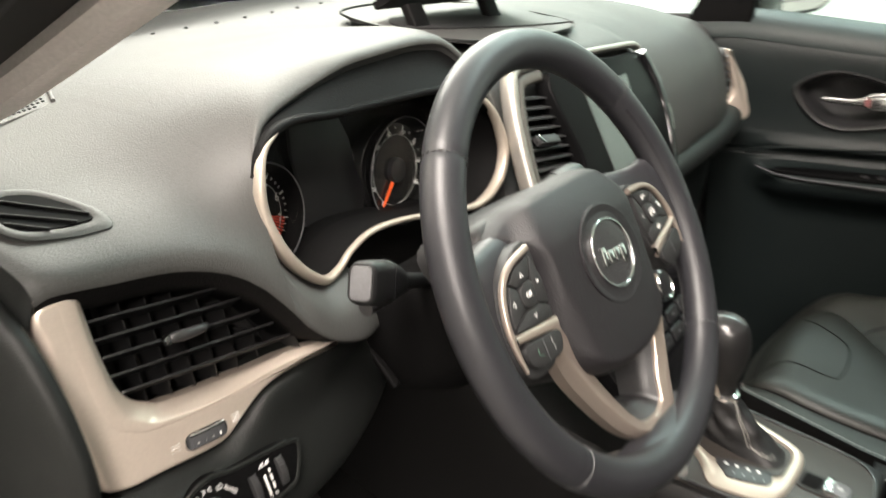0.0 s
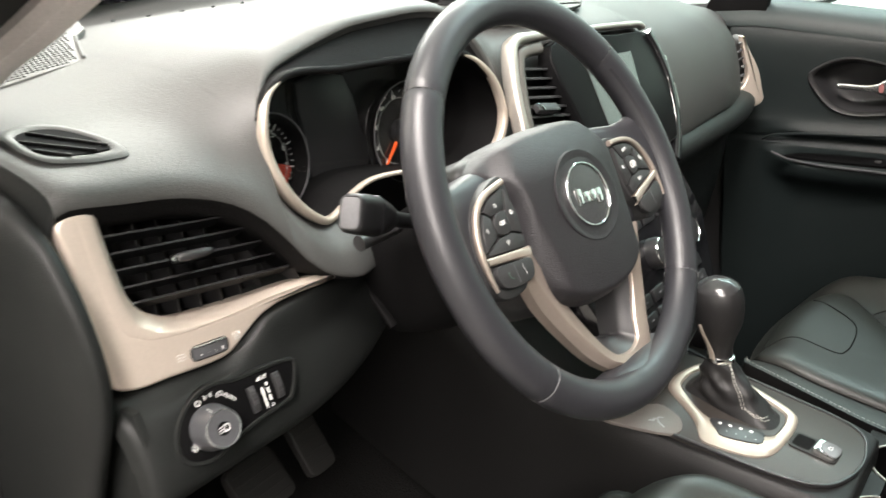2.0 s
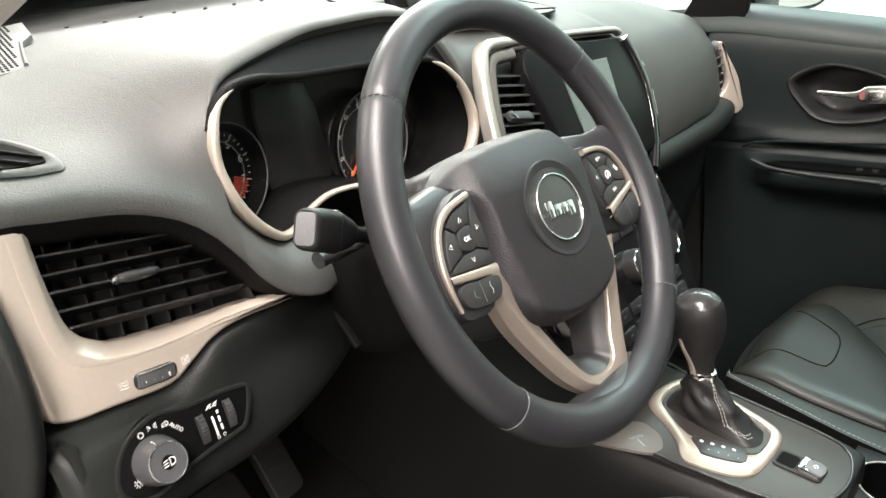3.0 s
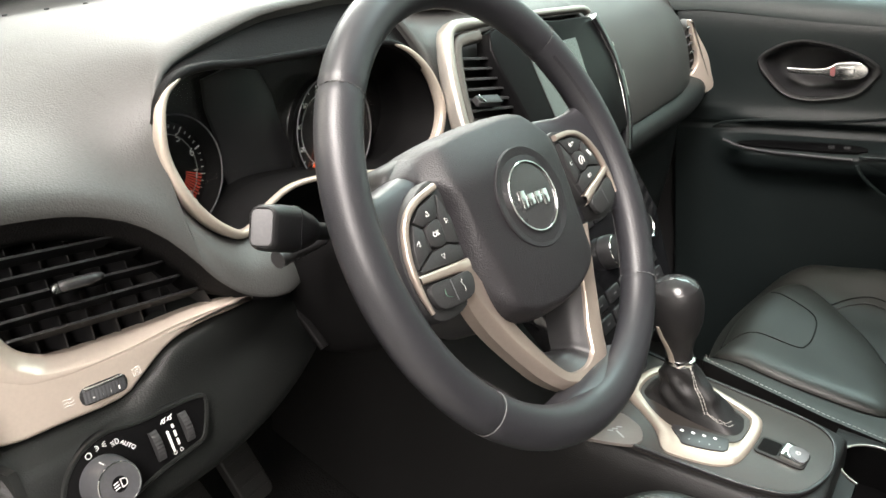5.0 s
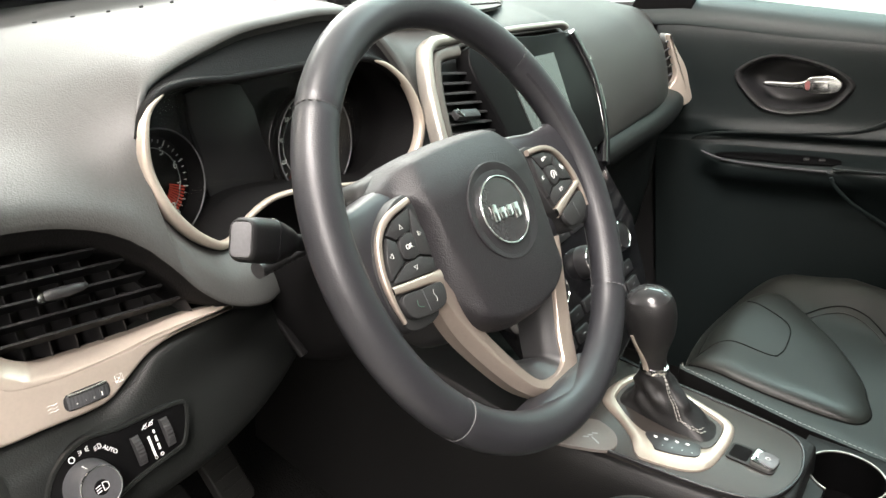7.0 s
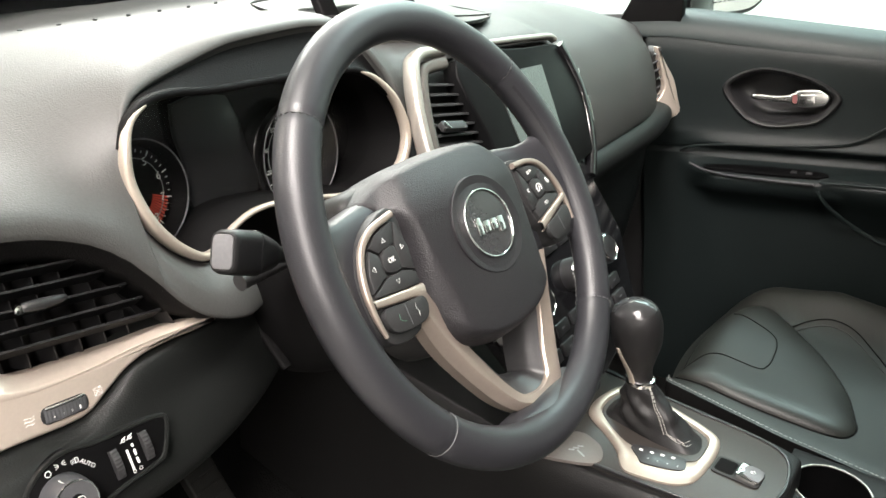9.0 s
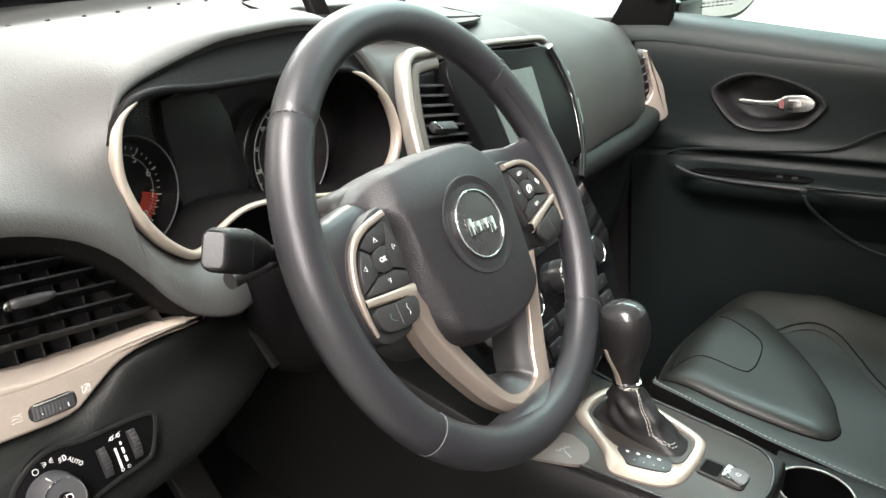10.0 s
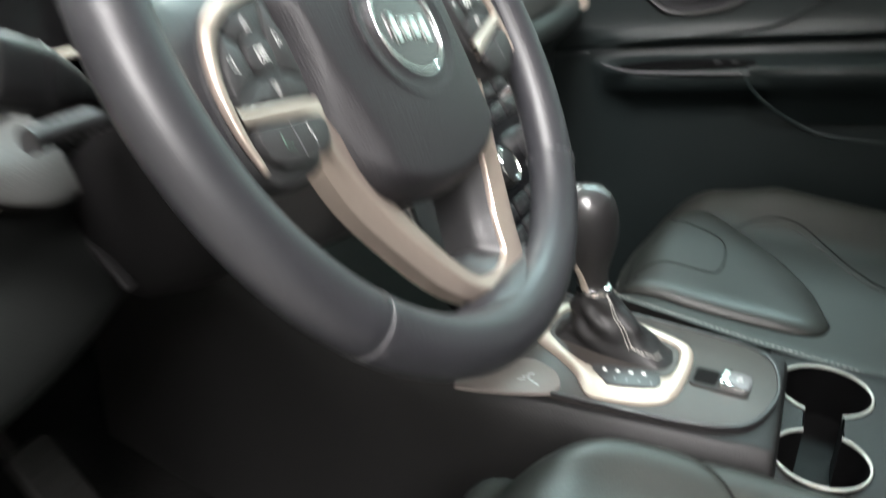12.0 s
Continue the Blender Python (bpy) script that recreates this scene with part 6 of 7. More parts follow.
def parking_brake_switch():
    m = CON @ Matrix.Translation((*con(0.340, -0.128), 0.003)) @ pose(0, 0, 0, 0, 0, -4)
    p = thing("parking_brake_switch", "chrome-edged parking brake switch in a dark recess", "switch", m)
    part("recess", slab(oval_section(0.034, 0.056, 0.006), 0.004, 0.0008, 2, Matrix.Translation((0, 0, 0.0008))), RUBBER, p, "dark recess")
    # Flat plate painted black for the shade in the finger recess.
    part("toggle_well", slab(oval_section(0.026, 0.022, 0.004), 0.004, 0.0005, 2, Matrix.Translation((0, 0.014, 0.0013))), HOLE_SHADE, p, "flat black plate for the finger recess's shade")
    part("toggle", slab(oval_section(0.028, 0.026, 0.004), 0.008, 0.002, 2, Matrix.Translation((0, -0.013, 0.0065)) @ pose(0, 0, 0, 8, 0, 0)), CHROME, p, "chrome toggle")
    tg = part("toggle_face", slab(smooth2([(-0.011, -0.011), (0.011, -0.011), (0.011, 0.004), (0.006, 0.009), (-0.006, 0.009), (-0.011, 0.004)], 2), 0.002, 0.0006, 2, Matrix.Translation((0, -0.0155, 0.0072)) @ pose(0, 0, 0, 8, 0, 0)), GREY, p, "grey toggle face")
    part("brake_mark", sweep([V((0.0025 * math.cos(a), -0.0165 + 0.0025 * math.sin(a), 0.0076)) for a in [2 * math.pi * i / 16 for i in range(16)]], circle(0.0004, 4), closed=True), INK, tg, "white ring mark")
    return p


parking_brake_switch()

# ---- seats ----
def seat(name, cx, label, top=0.677, front=0.060, block=True, taper=0.09, slope=0.12):
    s = thing(name, label, "car seat", (cx, -0.25, 0.38))
    o = V((cx, -0.25, 0.38))

    def height(u, v):
        """Cushion top: u across from -1 to 1, v from the front (0) to the back (1)."""
        bol = 0.013 * math.exp(-((abs(u) - 0.80) / 0.17) ** 2)
        roll = -(0.058 if not block else 0.058 * (1 - min(1.0, max(0.0, (-0.55 - u) / 0.40)))) * max(0.0, 0.16 - v) ** 2 / 0.0256
        near = 0.002 if block and u < 0 else 0.016 if block else 0.030
        side = -near * (max(0.0, abs(u) - 0.88) / 0.12) ** 2
        if block:
            bol = 0.0 if u < 0 else 0.046 * math.exp(-((u - 0.86) / 0.24) ** 2) * min(1.0, 0.25 + 2.2 * v)
        return top - slope * v - 0.012 + bol * (0.5 + 0.5 * min(1, v * 3)) + roll + side

    def half(v):
        return 0.205 + 0.05 * min(v, 0.33) if taper else 0.208 - 0.070 * (max(0.0, 0.65 - v) / 0.65) ** 1.7

    rows = []
    for i in range(41):
        v = i / 40
        y = front - 0.53 * v
        row = []
        for j in range(49):
            u = -1 + 2 * j / 48
            bow = 0.035 * u * u
            row.append(V((cx + half(v) * u, y - bow * (1 - v), height(u, v))) - o)
        rows.append(row)
    part("cushion", grid(rows), SEAT, s, "black leather cushion", angle=80)
    # skirt all round
    ring = [r[0] for r in rows[::-1]] + rows[0][1:-1] + [r[-1] for r in rows]
    skirt = [[p + V((0, 0, 0.0)) for p in ring]]
    for d, k in ((0.012, 0.002), (0.05, 0.000), (0.11, -0.004), (0.20, -0.012)):
        skirt.append([p + V((math.copysign(k, p.x) if abs(p.x) > 0.15 else 0, k if p.y > 0.2 else 0, -d)) for p in ring])
    part("skirt", grid(skirt), SEAT_DARK, s, "side skirt, coloured darker than the cushion", angle=80)
    part("edge_stitching", stitches([p + V((-math.copysign(0.004, p.x) if abs(p.x) > 0.15 else 0, -0.002, 0.0012)) for p in ring], 0.004, 0.0025, 0.00045), THREAD, s, "row of pale stitches")

    def on(u, v, lift=0.0):
        bow = 0.035 * u * u
        return V((cx + half(v) * u, front - 0.53 * v - bow * (1 - v), height(u, v) + lift)) - o

    def at(x, y, lift=0.0):
        v = min(1.0, max(0.0, (front - y) / 0.53))
        for _ in range(4):
            u = (x - cx) / half(v)
            v = min(1.0, max(0.0, (front - y - 0.035 * u * u * (1 - v)) / 0.53))
        return V((x, y, height(max(-1, min(1, u)), v) + lift)) - o

    def panel(pname, pts, puff, tight=6):
        outl = cat([(x, y, 0) for x, y in pts], 8, closed=True)
        px, py = sum(p.x for p in outl) / len(outl), sum(p.y for p in outl) / len(outl)
        rr = []

        def firm(ex, ey):
            """The flank towards the seat's middle slopes gently, the other edges are tight."""
            if not block:
                return tight
            return tight * (1 - 0.76 * max(0.0, (0.66 * ex - 0.75 * ey) / math.hypot(ex, ey)) ** 0.7)

        def rise(x, y):
            a = math.atan2(y - py, x - px)
            q = min(outl, key=lambda p: abs((math.atan2(p.y - py, p.x - px) - a + math.pi) % (2 * math.pi) - math.pi))
            f = min(1.0, math.hypot(x - px, y - py) / math.hypot(q.x - px, q.y - py))
            return 0.0008 + puff * (1 - f ** firm(x - px, y - py)) ** 0.6

        for k in range(15):
            f = max(1 - (k / 14) ** 1.6, 0.002)
            rr.append([at(px + (p.x - px) * f, py + (p.y - py) * f, 0.0004 + puff * (1 - f ** firm(p.x - px, p.y - py)) ** 0.6) for p in outl])
        pn = part(pname, grid(rr, closed_v=True), SEAT, s, "padded leather panel", angle=80)
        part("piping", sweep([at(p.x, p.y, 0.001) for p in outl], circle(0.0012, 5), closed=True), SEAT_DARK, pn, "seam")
        return rise

    def seam(pts, lift, material=SEAT_DARK, r=0.0011, name="seam"):
        line = [at(p.x, p.y, lift(p.x, p.y) if callable(lift) else lift) for p in cat([(x, y, 0) for x, y in pts], 8)]
        return part(name, sweep(line, circle(r, 5)), material, s, "sewn seam")

    dx = cx - 0.748
    if block:
        rise = panel("thigh_panel", [(0.588, 0.024), (0.571, -0.028), (0.566, -0.075), (0.568, -0.130), (0.573, -0.178), (0.585, -0.208), (0.615, -0.220), (0.65, -0.212), (0.71, -0.192), (0.785, -0.145), (0.85, -0.08), (0.872, -0.03), (0.835, 0.012), (0.735, 0.034), (0.64, 0.032)], 0.016, 9)
        seam([(0.622, 0.026), (0.652, -0.010), (0.652, -0.074), (0.668, -0.086), (0.700, -0.088), (0.752, -0.082), (0.780, -0.062), (0.812, 0.000)], rise)
        seam([(0.835, -0.090), (0.862, -0.112), (0.876, -0.140), (0.872, -0.172), (0.845, -0.205), (0.800, -0.238), (0.765, -0.270), (0.745, -0.32)], 0.001, DARK_THREAD)
        seam([(0.842, -0.082), (0.872, -0.106), (0.888, -0.140), (0.883, -0.178), (0.854, -0.213), (0.809, -0.247), (0.776, -0.278), (0.757, -0.32)], 0.001)
    else:
        panel("thigh_panel", [(x + dx, y + 0.02) for x, y in ((0.64, 0.02), (0.60, -0.05), (0.58, -0.14), (0.65, -0.20), (0.84, -0.20), (0.91, -0.14), (0.89, -0.05), (0.85, 0.02))], 0.008)
        for sgn in (-1, 1):
            seam([(cx + sgn * 0.155, 0.02), (cx + sgn * 0.175, -0.10), (cx + sgn * 0.185, -0.25), (cx + sgn * 0.185, -0.38)], 0.001)
    # backrest
    rows = []
    for i in range(15):
        t = i / 14
        y = front - 0.50 - 0.20 * t
        z = top - 0.06 + 0.62 * t
        w = 0.25 - 0.05 * t
        rows.append([V((cx + w * u, y + 0.05 * abs(u) ** 3 + (0.02 if abs(u) > 0.7 else 0), z)) - o for u in [-1 + 2 * j / 20 for j in range(21)]])
    part("backrest", grid(rows), SEAT, s, "black leather backrest", thick=0.08, angle=80)
    return s


seat("passenger_seat", 0.748, "black leather passenger seat with padded panels and pale stitching")
seat("driver_seat", 0.010, "black leather driver's seat cushion beside the console", top=0.757, front=0.030, block=False, taper=0.0, slope=0.15)


# ---- passenger door ----
def passenger_door():
    o = V((1.08, -0.3, 0.8))
    d = thing("passenger_door", "closed passenger door with dark vinyl lining and chrome handle", "car door", tuple(o), kind="structure")
    prof = [(1.150, 1.122), (1.128, 1.119), (1.108, 1.108), (1.094, 1.085), (1.084, 1.055), (1.082, 1.00), (1.083, 0.95), (1.080, 0.905), (1.068, 0.884), (1.071, 0.877), (1.082, 0.868), (1.078, 0.856), (1.070, 0.850), (1.040, 0.841), (1.026, 0.834), (1.022, 0.824), (1.030, 0.803), (1.060, 0.770), (1.066, 0.70), (1.070, 0.58), (1.085, 0.40), (1.09, 0.28)]
    rows = []
    ny = 150
    fine = cat([(x, 0, z) for x, z in prof], 6)
    for i in range(ny + 1):
        y = 0.255 - 1.2 * i / ny
        row = []
        ramp = min(1.0, max(0.0, (0.19 - y) / 0.10))
        ramp = ramp * ramp * (3 - 2 * ramp)
        for p in fine:
            z = p.z
            drop = -0.14 * (0.2 - y) * min(1.0, max(0.0, (z - 0.97) / 0.14)) if y < 0.2 else 0.0
            x = p.x
            if x < 1.078 and z < 0.9:
                x = 1.078 + (x - 1.078) * ramp
            if 0.78 < z < 0.92:
                z += -0.02 * min(1.0, max(0, 0.16 - y)) + 0.004
            row.append(V((x, y, z + drop)) - o)
        rows.append(row)
    shape = [(0.090, 0.010), (0.083, 0.026), (0.050, 0.043), (0.013, 0.047), (-0.040, 0.035), (-0.078, 0.018), (-0.097, -0.001), (-0.088, -0.020), (-0.066, -0.040), (-0.030, -0.048), (0.010, -0.051), (0.046, -0.042), (0.074, -0.016)]

    def within(a, b):
        odd = False
        for (x0, y0), (x1, y1) in zip(shape, shape[1:] + shape[:1]):
            if (y0 > b) != (y1 > b) and a < (x1 - x0) * (b - y0) / (y1 - y0) + x0:
                odd = not odd
        return odd

    split = next(j for j, p in enumerate(fine) if p.z < 0.80)
    part("lower_panel", grid([r[split:] for r in rows]), DOOR, d, "black plastic lower door panel", angle=60)
    bm = grid([r[:split + 1] for r in rows])
    hy, hz = 0.006, 0.973
    dead = []
    for f in bm.faces:
        c = f.calc_center_median() + o
        if c.x < 1.12 and abs(c.y - hy) < 0.12 and abs(c.z - hz) < 0.07 and within(c.y - hy, c.z - hz):
            dead.append(f)
    bmesh.ops.delete(bm, geom=dead, context="FACES")
    part("lining", bm, DOOR, d, "dark grained vinyl lining", angle=60)
    # top ledge
    rows = [[V((x, y, z - 0.14 * max(0.0, 0.2 - y))) - o for x, z in ((1.150, 1.1275), (1.127, 1.1245), (1.1035, 1.1125), (1.0895, 1.0905), (1.0885, 1.080))] for y in [0.315 - 1.26 * i / 24 for i in range(25)]]
    part("ledge", grid(rows), DOOR_TOP, d, "grained top ledge, tinted green for the cool light", angle=60)
    # handle bowl and bezel
    outl = cat([(0, a, b) for a, b in shape], 5, closed=True)
    c0 = V((1.082, hy, hz)) - o
    ring = [[c0 + V((dx, p.y * k, p.z * k)) for p in outl] for dx, k in ((0.004, 1.10), (-0.005, 1.085), (-0.008, 1.05), (-0.007, 1.01), (-0.002, 0.955), (0.006, 0.93))]
    part("handle_bezel", grid(ring, closed_v=True), BLACK, d, "satin black bezel", angle=60)
    bowl = [[c0 + V((dx, p.y * k, p.z * k)) for p in outl] for dx, k in ((0.003, 0.94), (0.018, 0.88), (0.032, 0.75), (0.036, 0.5), (0.037, 0.01))]
    part("handle_bowl", grid(bowl, closed_v=True), SATIN, d, "dark hand recess", angle=60)
    hm = facing((1.084 - o.x, hy - 0.008 - o.y, hz - 0.003 - o.z), (0, -1, 0), (0, 0, 1))
    grip = smooth2([(-0.052, 0.0065), (-0.010, 0.0045), (0.014, 0.0075), (0.026, 0.0150), (0.058, 0.0165), (0.074, 0.009), (0.078, -0.001), (0.070, -0.0115), (0.050, -0.0155), (0.024, -0.0145), (0.010, -0.0085), (-0.012, -0.0075), (-0.052, -0.0030)], 3)
    hd = part("door_handle", slab(grip, 0.008, 0.003, 3, hm @ Matrix.Translation((0, 0, 0.003))), HANDLE, d, "bright chrome release handle")
    part("lock_mark", slab(smooth2([(0.017, 0.0065), (0.024, 0.0075), (0.024, -0.0075), (0.017, -0.0065)], 2), 0.001, 0, m=hm @ Matrix.Translation((0, 0, 0.0036))), REDPRINT, hd, "red unlocked mark")
    part("lock_button", slab(oval_section(0.026, 0.016, 0.004), 0.005, 0.0015, 2, hm @ Matrix.Translation((0.043, 0.0, 0.0065))), HANDLE, hd, "chrome lock button")
    # armrest switch panel, trim strip and storage edge
    sp = facing((1.042 - o.x, 0.01 - o.y, 0.8445 - o.z), (0, -1, -0.02), (1, 0, 0.30))
    sw = part("switch_panel", slab(smooth2([(-0.115, -0.004), (-0.06, 0.012), (0.085, 0.012), (0.090, -0.010), (-0.06, -0.012)], 3), 0.006, 0.001, 2, sp @ Matrix.Translation((0, 0, 0.002))), SCREEN_FRAME, d, "black switch panel")
    for x in (0.046, 0.072):
        part("window_switch", slab(oval_section(0.011, 0.008, 0.0025), 0.005, 0.002, 2, sp @ Matrix.Translation((x, 0, 0.0050))), BLADE, sw, "small window switch")
    path = cat([(1.034 - o.x, 0.150 - o.y, 0.852 - o.z), (1.024 - o.x, 0.115 - o.y, 0.843 - o.z), (1.019 - o.x, 0.06 - o.y, 0.8375 - o.z), (1.018 - o.x, -0.03 - o.y, 0.8335 - o.z), (1.018 - o.x, -0.074 - o.y, 0.832 - o.z)], 6)
    part("armrest_strip", sweep(path, oval_section(0.0045, 0.0045, 0.0018), up=(0, 0, 1)), DKGREY, d, "satin grey strip")
    rows = []
    for i in range(17):
        y = -0.080 - 0.77 * i / 16
        k = min(1.0, i / 2)
        rows.append([V((x + 0.010 * (1 - k), y - (0.846 - z) * 0.5 * (1 - k), z + 0.02 * y)) - o for x, z in ((1.072, 0.850), (1.044, 0.845), (1.024, 0.841), (1.014, 0.835), (1.013, 0.825), (1.021, 0.808), (1.040, 0.78), (1.060, 0.74))])
    part("armrest_pad", loft(rows, 1, 4), DOOR, d, "padded armrest", angle=60)
    part("pad_stitching", stitches([V((1.0235, -0.084 - 0.75 * i / 40, 0.8422 - 0.02 * (0.084 + 0.75 * i / 40))) - o for i in range(41)], 0.0035, 0.0025, 0.0004), DARK_THREAD, d, "row of dark stitches")
    # Lighter strip painted along the edge as its highlight line.
    part("pad_edge", sweep([V((1.0165, -0.084 - 0.04 * i, 0.8385 - 0.0008 * i)) - o for i in range(19)], oval_section(0.005, 0.004, 0.0016), up=(0, 0, 1)), DOOR_TOP, d, "lighter strip for the pad edge's highlight line")
    cup = cat([V(q) - o for q in ((1.0125, -0.083, 0.824), (1.017, -0.092, 0.805), (1.033, -0.112, 0.778), (1.058, -0.150, 0.742), (1.067, -0.200, 0.715), (1.068, -0.300, 0.700))], 5)
    part("pocket_edge", sweep(cup, oval_section(0.006, 0.006, 0.002), up=(-1, 0, 0)), DOOR_TOP, d, "soft edge of the map pocket")
    path = cat([(1.079 - o.x, 0.182 - o.y, 0.864 - o.z), (1.070 - o.x, 0.155 - o.y, 0.876 - o.z), (1.068 - o.x, 0.09 - o.y, 0.8825 - o.z), (1.068 - o.x, -0.005 - o.y, 0.8845 - o.z), (1.069 - o.x, -0.095 - o.y, 0.891 - o.z), (1.073 - o.x, -0.14 - o.y, 0.903 - o.z), (1.077 - o.x, -0.20 - o.y, 0.934 - o.z), (1.079 - o.x, -0.34 - o.y, 0.96 - o.z), (1.079 - o.x, -0.6 - o.y, 0.955 - o.z)], 6)
    part("lining_crease", sweep(path, oval_section(0.005, 0.0035, 0.0014), up=(-1, 0, 0)), DOOR, d, "soft crease")
    # window
    rows = [[V((1.142, 0.24, 1.13)) - o, V((1.142, -0.9, 0.98)) - o], [V((1.05, -0.12, 1.50)) - o, V((1.05, -0.9, 1.52)) - o]]
    pane = part("window_pane", grid(rows), GLASS, d, "clear side glass")
    pane.visible_shadow = False
    part("outer_skin", grid([[V((1.175, y, z)) - o for z in (0.35, 0.8, 1.10 - 0.14 * (0.2 - y))] for y in (0.27, -0.3, -0.95)]), PIANO, d, "dark painted outer skin", thick=0.01)
    return d


passenger_door()


def mirror():
    m = thing("door_mirror", "black door mirror seen through the side window", "door mirror", (1.26, 0.15, 1.12))
    hsg = part("housing", slab(smooth2([(-0.09, -0.018), (-0.06, 0.09), (0.02, 0.125), (0.10, 0.10), (0.12, 0.03), (0.07, -0.020), (0.0, -0.026)], 4), 0.06, 0.01, 3, facing((0.02, 0.0, 0), (0.85, -0.53, 0), (0, 0, 1))), PIANO, m, "gloss black housing")
    part("glass", slab(smooth2([(-0.08, -0.009), (-0.052, 0.082), (0.02, 0.115), (0.092, 0.092), (0.108, 0.03), (0.064, -0.011), (0.0, -0.017)], 4), 0.004, 0.001, 1, facing((0.02, -0.0, 0.0), (0.85, -0.53, 0), (0, 0, 1)) @ Matrix.Translation((0, 0, 0.002))), MIRROR, m, "mirror glass")
    gm = facing((0.02, -0.0, 0.0), (0.85, -0.53, 0), (0, 0, 1)) @ Matrix.Translation((0, 0, 0.0025))
    for y, n in ((0.012, 9), (0.005, 8)):
        for k in range(n):
            part("warning_print", box(0.0085 if k % 3 else 0.005, 0.0028, 0.0004, 0.0001, gm @ Matrix.Translation((-0.052 + k * 0.0118, y, 0.0003))), DIM_INK, hsg)
    part("foot", slab(oval_section(0.10, 0.05, 0.012), 0.03, 0.006, 2, facing((-0.06, 0.03, 0.0), (1, -0.2, 0), (0, 0.0, 1))), PIANO, m, "black mirror foot")
    return m


mirror()


# ---- pillars, seals, pedals, mat ----
def pillars():
    p = thing("driver_pillar", "pale grey fabric windscreen pillar lining beside the doorway", "pillar trim", (-0.39, 0.2, 1.2), kind="structure")
    o = V((-0.39, 0.2, 1.2))
    line = [V(q) - o for q in ((-0.354, 0.305, 1.150), (-0.352, 0.307, 1.162), (-0.345, 0.309, 1.180), (-0.332, 0.315, 1.196), (-0.318, 0.313, 1.213), (-0.307, 0.281, 1.235), (-0.302, 0.22, 1.258), (-0.303, 0.10, 1.303), (-0.310, -0.02, 1.348), (-0.312, -0.20, 1.430), (-0.30, -0.40, 1.55))]
    path = cat(line, 6)
    part("lining", sweep(path, [(0.008, -0.010), (0.010, 0.002), (0.007, 0.012), (-0.003, 0.016), (-0.015, 0.012), (-0.020, 0.0), (-0.017, -0.010)], up=(-1, 0, 0)), PILLAR, p, "pale grey woven lining")
    web = [[q + V((-0.008, 0.004, 0.008)), q * 0.5 + V(e) * 0.5 - o * 0.5 + V((-0.01, 0, 0.012)), V(e) - o] for q, e in zip(line[4:], ((-0.425, 0.205, 1.225), (-0.41, 0.19, 1.250), (-0.39, 0.16, 1.285), (-0.39, 0.06, 1.33), (-0.385, -0.03, 1.375), (-0.37, -0.18, 1.46), (-0.34, -0.34, 1.55)))]
    part("pillar_web", loft(web, 4, 4), RUBBER, p, "dark pillar flank", angle=70)
    seal = cat([V(q) - o for q in ((-0.432, 0.30, 0.80), (-0.430, 0.275, 0.95), (-0.438, 0.25, 1.08), (-0.443, 0.215, 1.18), (-0.442, 0.17, 1.225), (-0.438, 0.105, 1.268), (-0.430, 0.02, 1.312), (-0.411, -0.09, 1.372), (-0.35, -0.30, 1.48))], 6)
    part("door_seal", sweep(seal, circle(0.011, 12), up=(-1, 0, 0)), RUBBER, p, "black rubber door seal")
    out = cat([V(q) - o for q in ((-0.470, 0.34, 0.50), (-0.470, 0.33, 0.80), (-0.468, 0.30, 1.05), (-0.466, 0.24, 1.18), (-0.465, 0.17, 1.25), (-0.462, 0.08, 1.30), (-0.458, -0.03, 1.36), (-0.43, -0.20, 1.46))], 6)
    part("body_frame", sweep(out, oval_section(0.05, 0.05, 0.015), up=(-1, 0, 0)), mat("body_paint", (0.06, 0.058, 0.055), 0.4), p, "dark painted body frame")
    jamb = [[V((x, y, z)) - o for x, y in ((-0.38, 0.30), (-0.41, 0.33), (-0.45, 0.36))] for z in (0.36, 0.8, 1.0, 1.17)]
    part("kick_panel", loft(jamb, 3, 3), BLACK, p, "black kick panel", thick=0.004)
    q = thing("passenger_pillar", "dark windscreen pillar and mirror corner at the passenger side", "pillar trim", (1.10, 0.25, 1.2), kind="structure")
    o2 = V((1.10, 0.25, 1.2))
    path = cat([V(r) - o2 for r in ((1.10, 0.225, 1.19), (1.092, 0.15, 1.25), (1.08, 0.06, 1.31), (1.06, -0.05, 1.38), (1.02, -0.22, 1.49), (0.98, -0.36, 1.56))], 6)
    part("lining", sweep(path, oval_section(0.085, 0.05, 0.02), up=(1, 0, 0)), HOOD, q, "dark lining")
    corner = [(y - 0.25, z - 1.2) for y, z in ((0.318, 1.100), (0.285, 1.158), (0.22, 1.232), (0.14, 1.29), (0.12, 1.27), (0.165, 1.195), (0.186, 1.15), (0.193, 1.098))]
    part("mirror_corner", slab([(-a, b) for a, b in corner], 0.02, 0.003, 2, facing((0.0, 0, 0), (0, -1, 0), (0, 0, 1))), HOOD, q, "black mirror corner")


pillars()


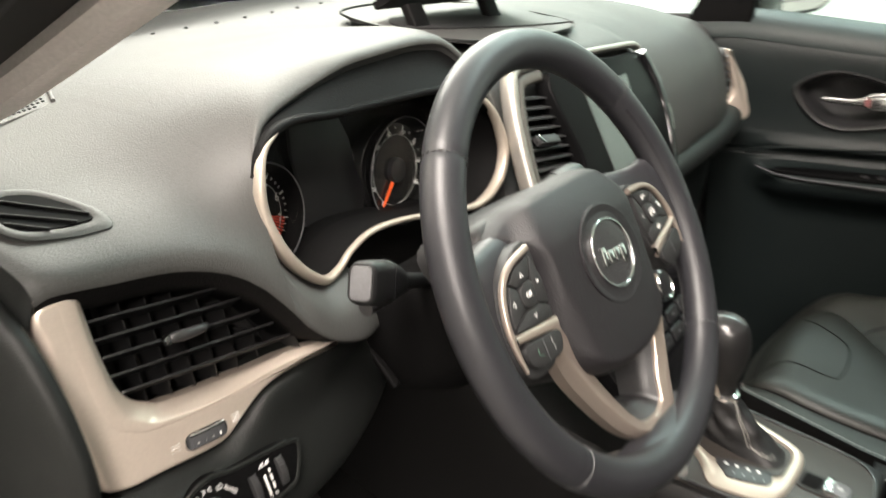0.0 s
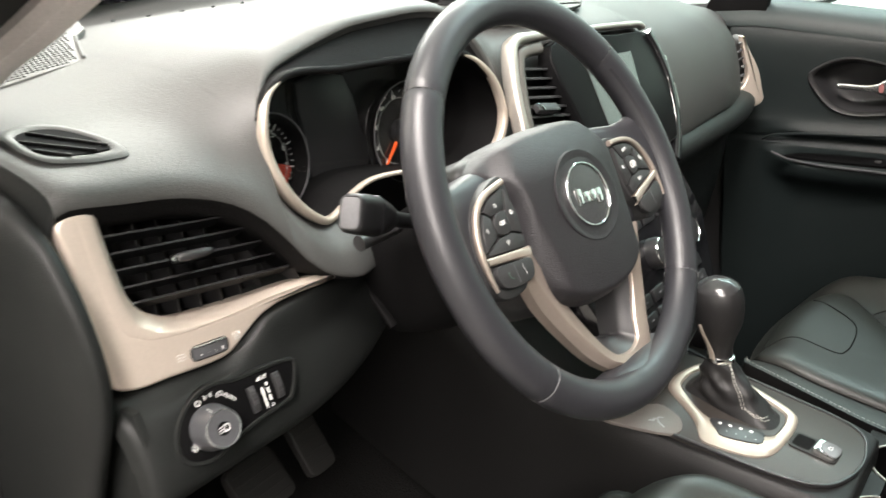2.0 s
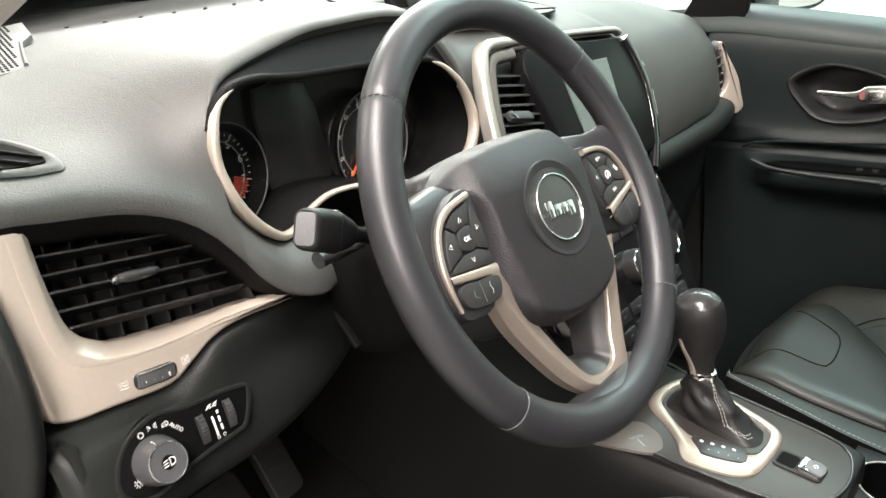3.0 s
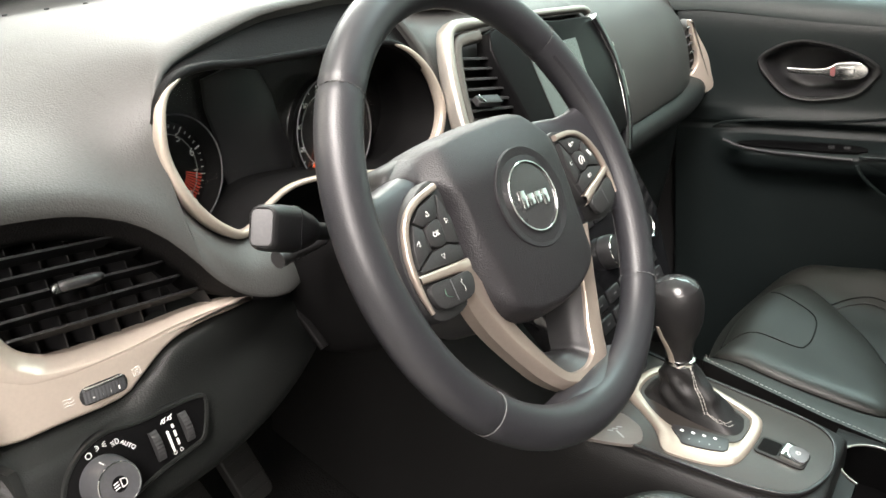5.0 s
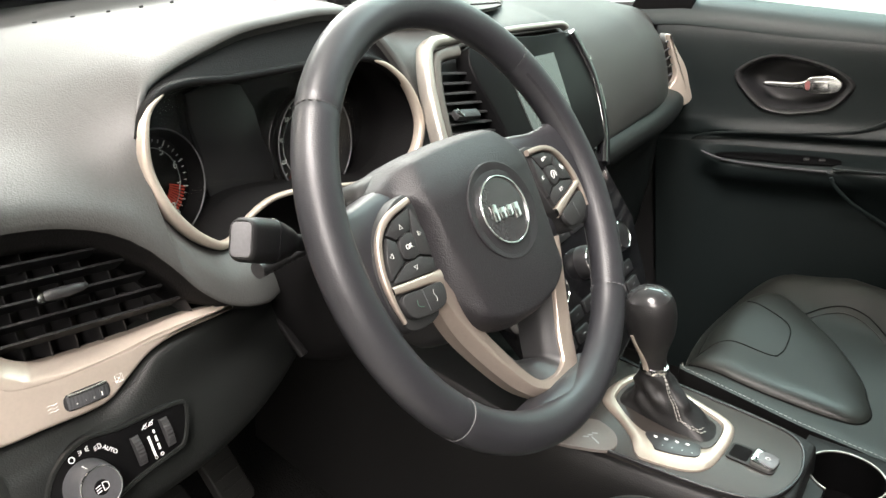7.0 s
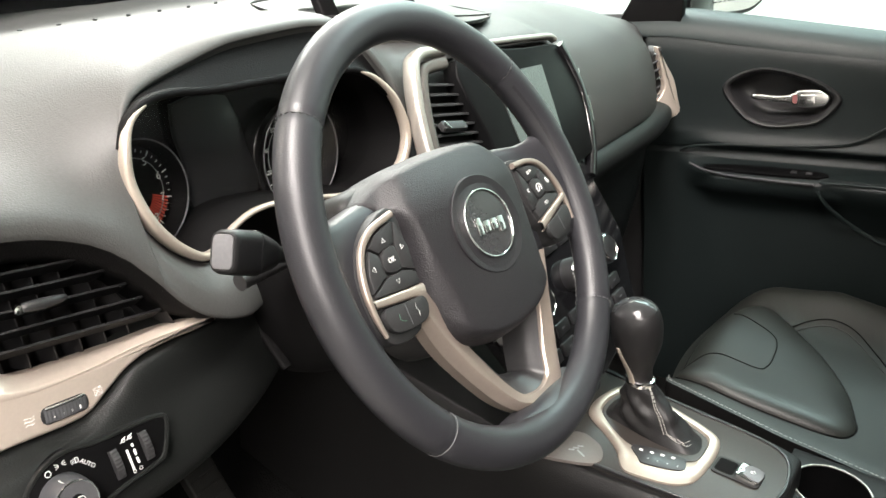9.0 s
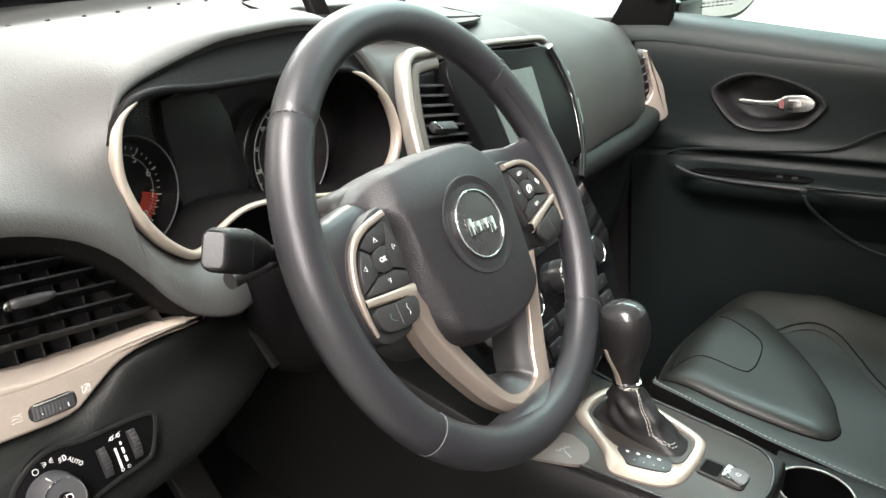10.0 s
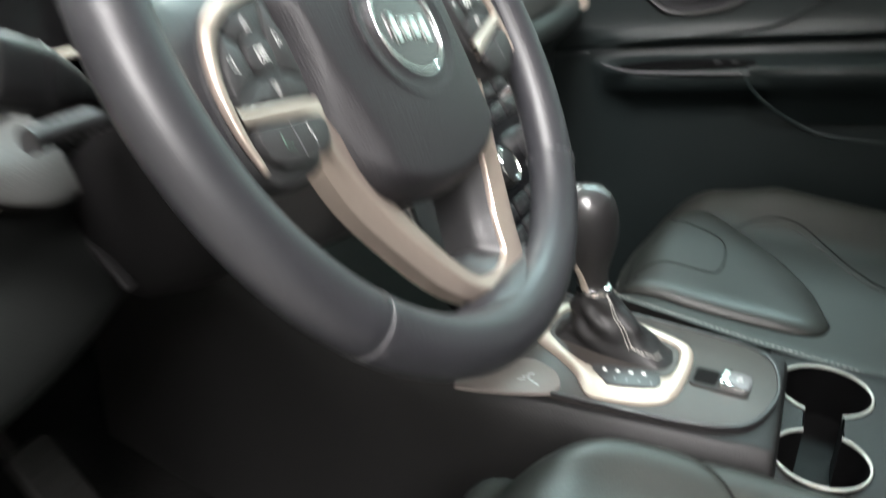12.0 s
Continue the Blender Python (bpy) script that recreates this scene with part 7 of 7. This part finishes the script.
def pedal(name, at, w, h, tilt, label):
    m = facing(at, (1, 0.05, 0), (0, math.sin(radians(tilt)), math.cos(radians(tilt))))
    p = thing(name, label, "pedal", m)
    pad = part("pad", slab(oval_section(w, h, 0.010), 0.012, 0.003, 3), PEDAL, p, "ribbed rubber pad")
    for i in range(5):
        part("rib", box(w * 0.8, 0.003, 0.002, 0.0006, Matrix.Translation((0, -h * 0.34 + i * h * 0.17, 0.0007))), PEDAL, pad)
    part("arm", sweep(cat([(0, h * 0.3, -0.012), (0.0, h * 0.6, -0.03), (0.0, h * 0.6 + 0.14, -0.05)], 5), oval_section(0.012, 0.022, 0.003), up=(0, 0, 1)), BLACK, p, "black steel arm")
    return p


pedal("brake_pedal", (-0.088, 0.37, 0.716), 0.074, 0.066, 38, "black rubber brake pedal under the dashboard")
pedal("accelerator_pedal", (0.006, 0.385, 0.715), 0.045, 0.085, 30, "narrow black accelerator pedal under the dashboard")


def floor_mat():
    rows = [[(x, y, z) for x in (-0.30, -0.1, 0.1, 0.2)] for y, z in ((0.50, 0.452), (0.35, 0.378), (0.15, 0.358), (-0.15, 0.356))]
    f = part("floor_mat", loft(rows, 5, 5), CARPET, None, thick=0.008)
    tagged(f, "black carpet mat on the driver's footwell floor", "floor mat")


floor_mat()


# ---- passenger corner vent ----
def corner_vent():
    m = facing((0.9904, 0.1772, 1.02), (0.8, -0.6, 0), (0, 0, 1))
    v = thing("corner_vent", "slim corner air vent with bronze side trim by the passenger door", "air vent", m, group="dashboard vents")
    trim = smooth2([(-0.028, 0.058), (-0.014, 0.032), (0.0060, -0.004), (0.0140, -0.036), (0.0190, -0.062), (0.0020, -0.0725), (-0.022, -0.0675), (-0.0470, -0.0600), (-0.0355, -0.0395), (-0.0235, -0.0305), (-0.0150, -0.0115), (-0.0225, 0.0200), (-0.0275, 0.044)], 4)
    part("trim", slab(trim, 0.014, 0.003, 3, Matrix.Translation((0, 0, 0.010))), BRONZE, v, "satin bronze side trim")
    well = smooth2([(-0.015, 0.056), (-0.030, 0.046), (-0.038, 0.010), (-0.036, -0.044), (-0.023, -0.032), (-0.014, -0.012), (-0.019, 0.022)], 3)
    part("well", slab(well, 0.03, 0, m=Matrix.Translation((0, 0, -0.002))), RUBBER, v, "black vent well")
    for k in range(6):
        part("blade", sweep([V((-0.036 + 0.006 * (k > 4), -0.036 + 0.016 * k, 0.001)), V((-0.019, -0.028 + 0.016 * k, 0.002))], oval_section(0.003, 0.005, 0.001), up=(0, 0, 1)), DKGREY, v, "dark louvre blade")
    part("adjuster", lathe([(0.004, 0.0), (0.0035, 0.003), (0.0008, 0.004)], 12, Matrix.Translation((-0.025, 0.002, 0.003))), CHROME, v, "chrome adjuster dot")
    return v


corner_vent()
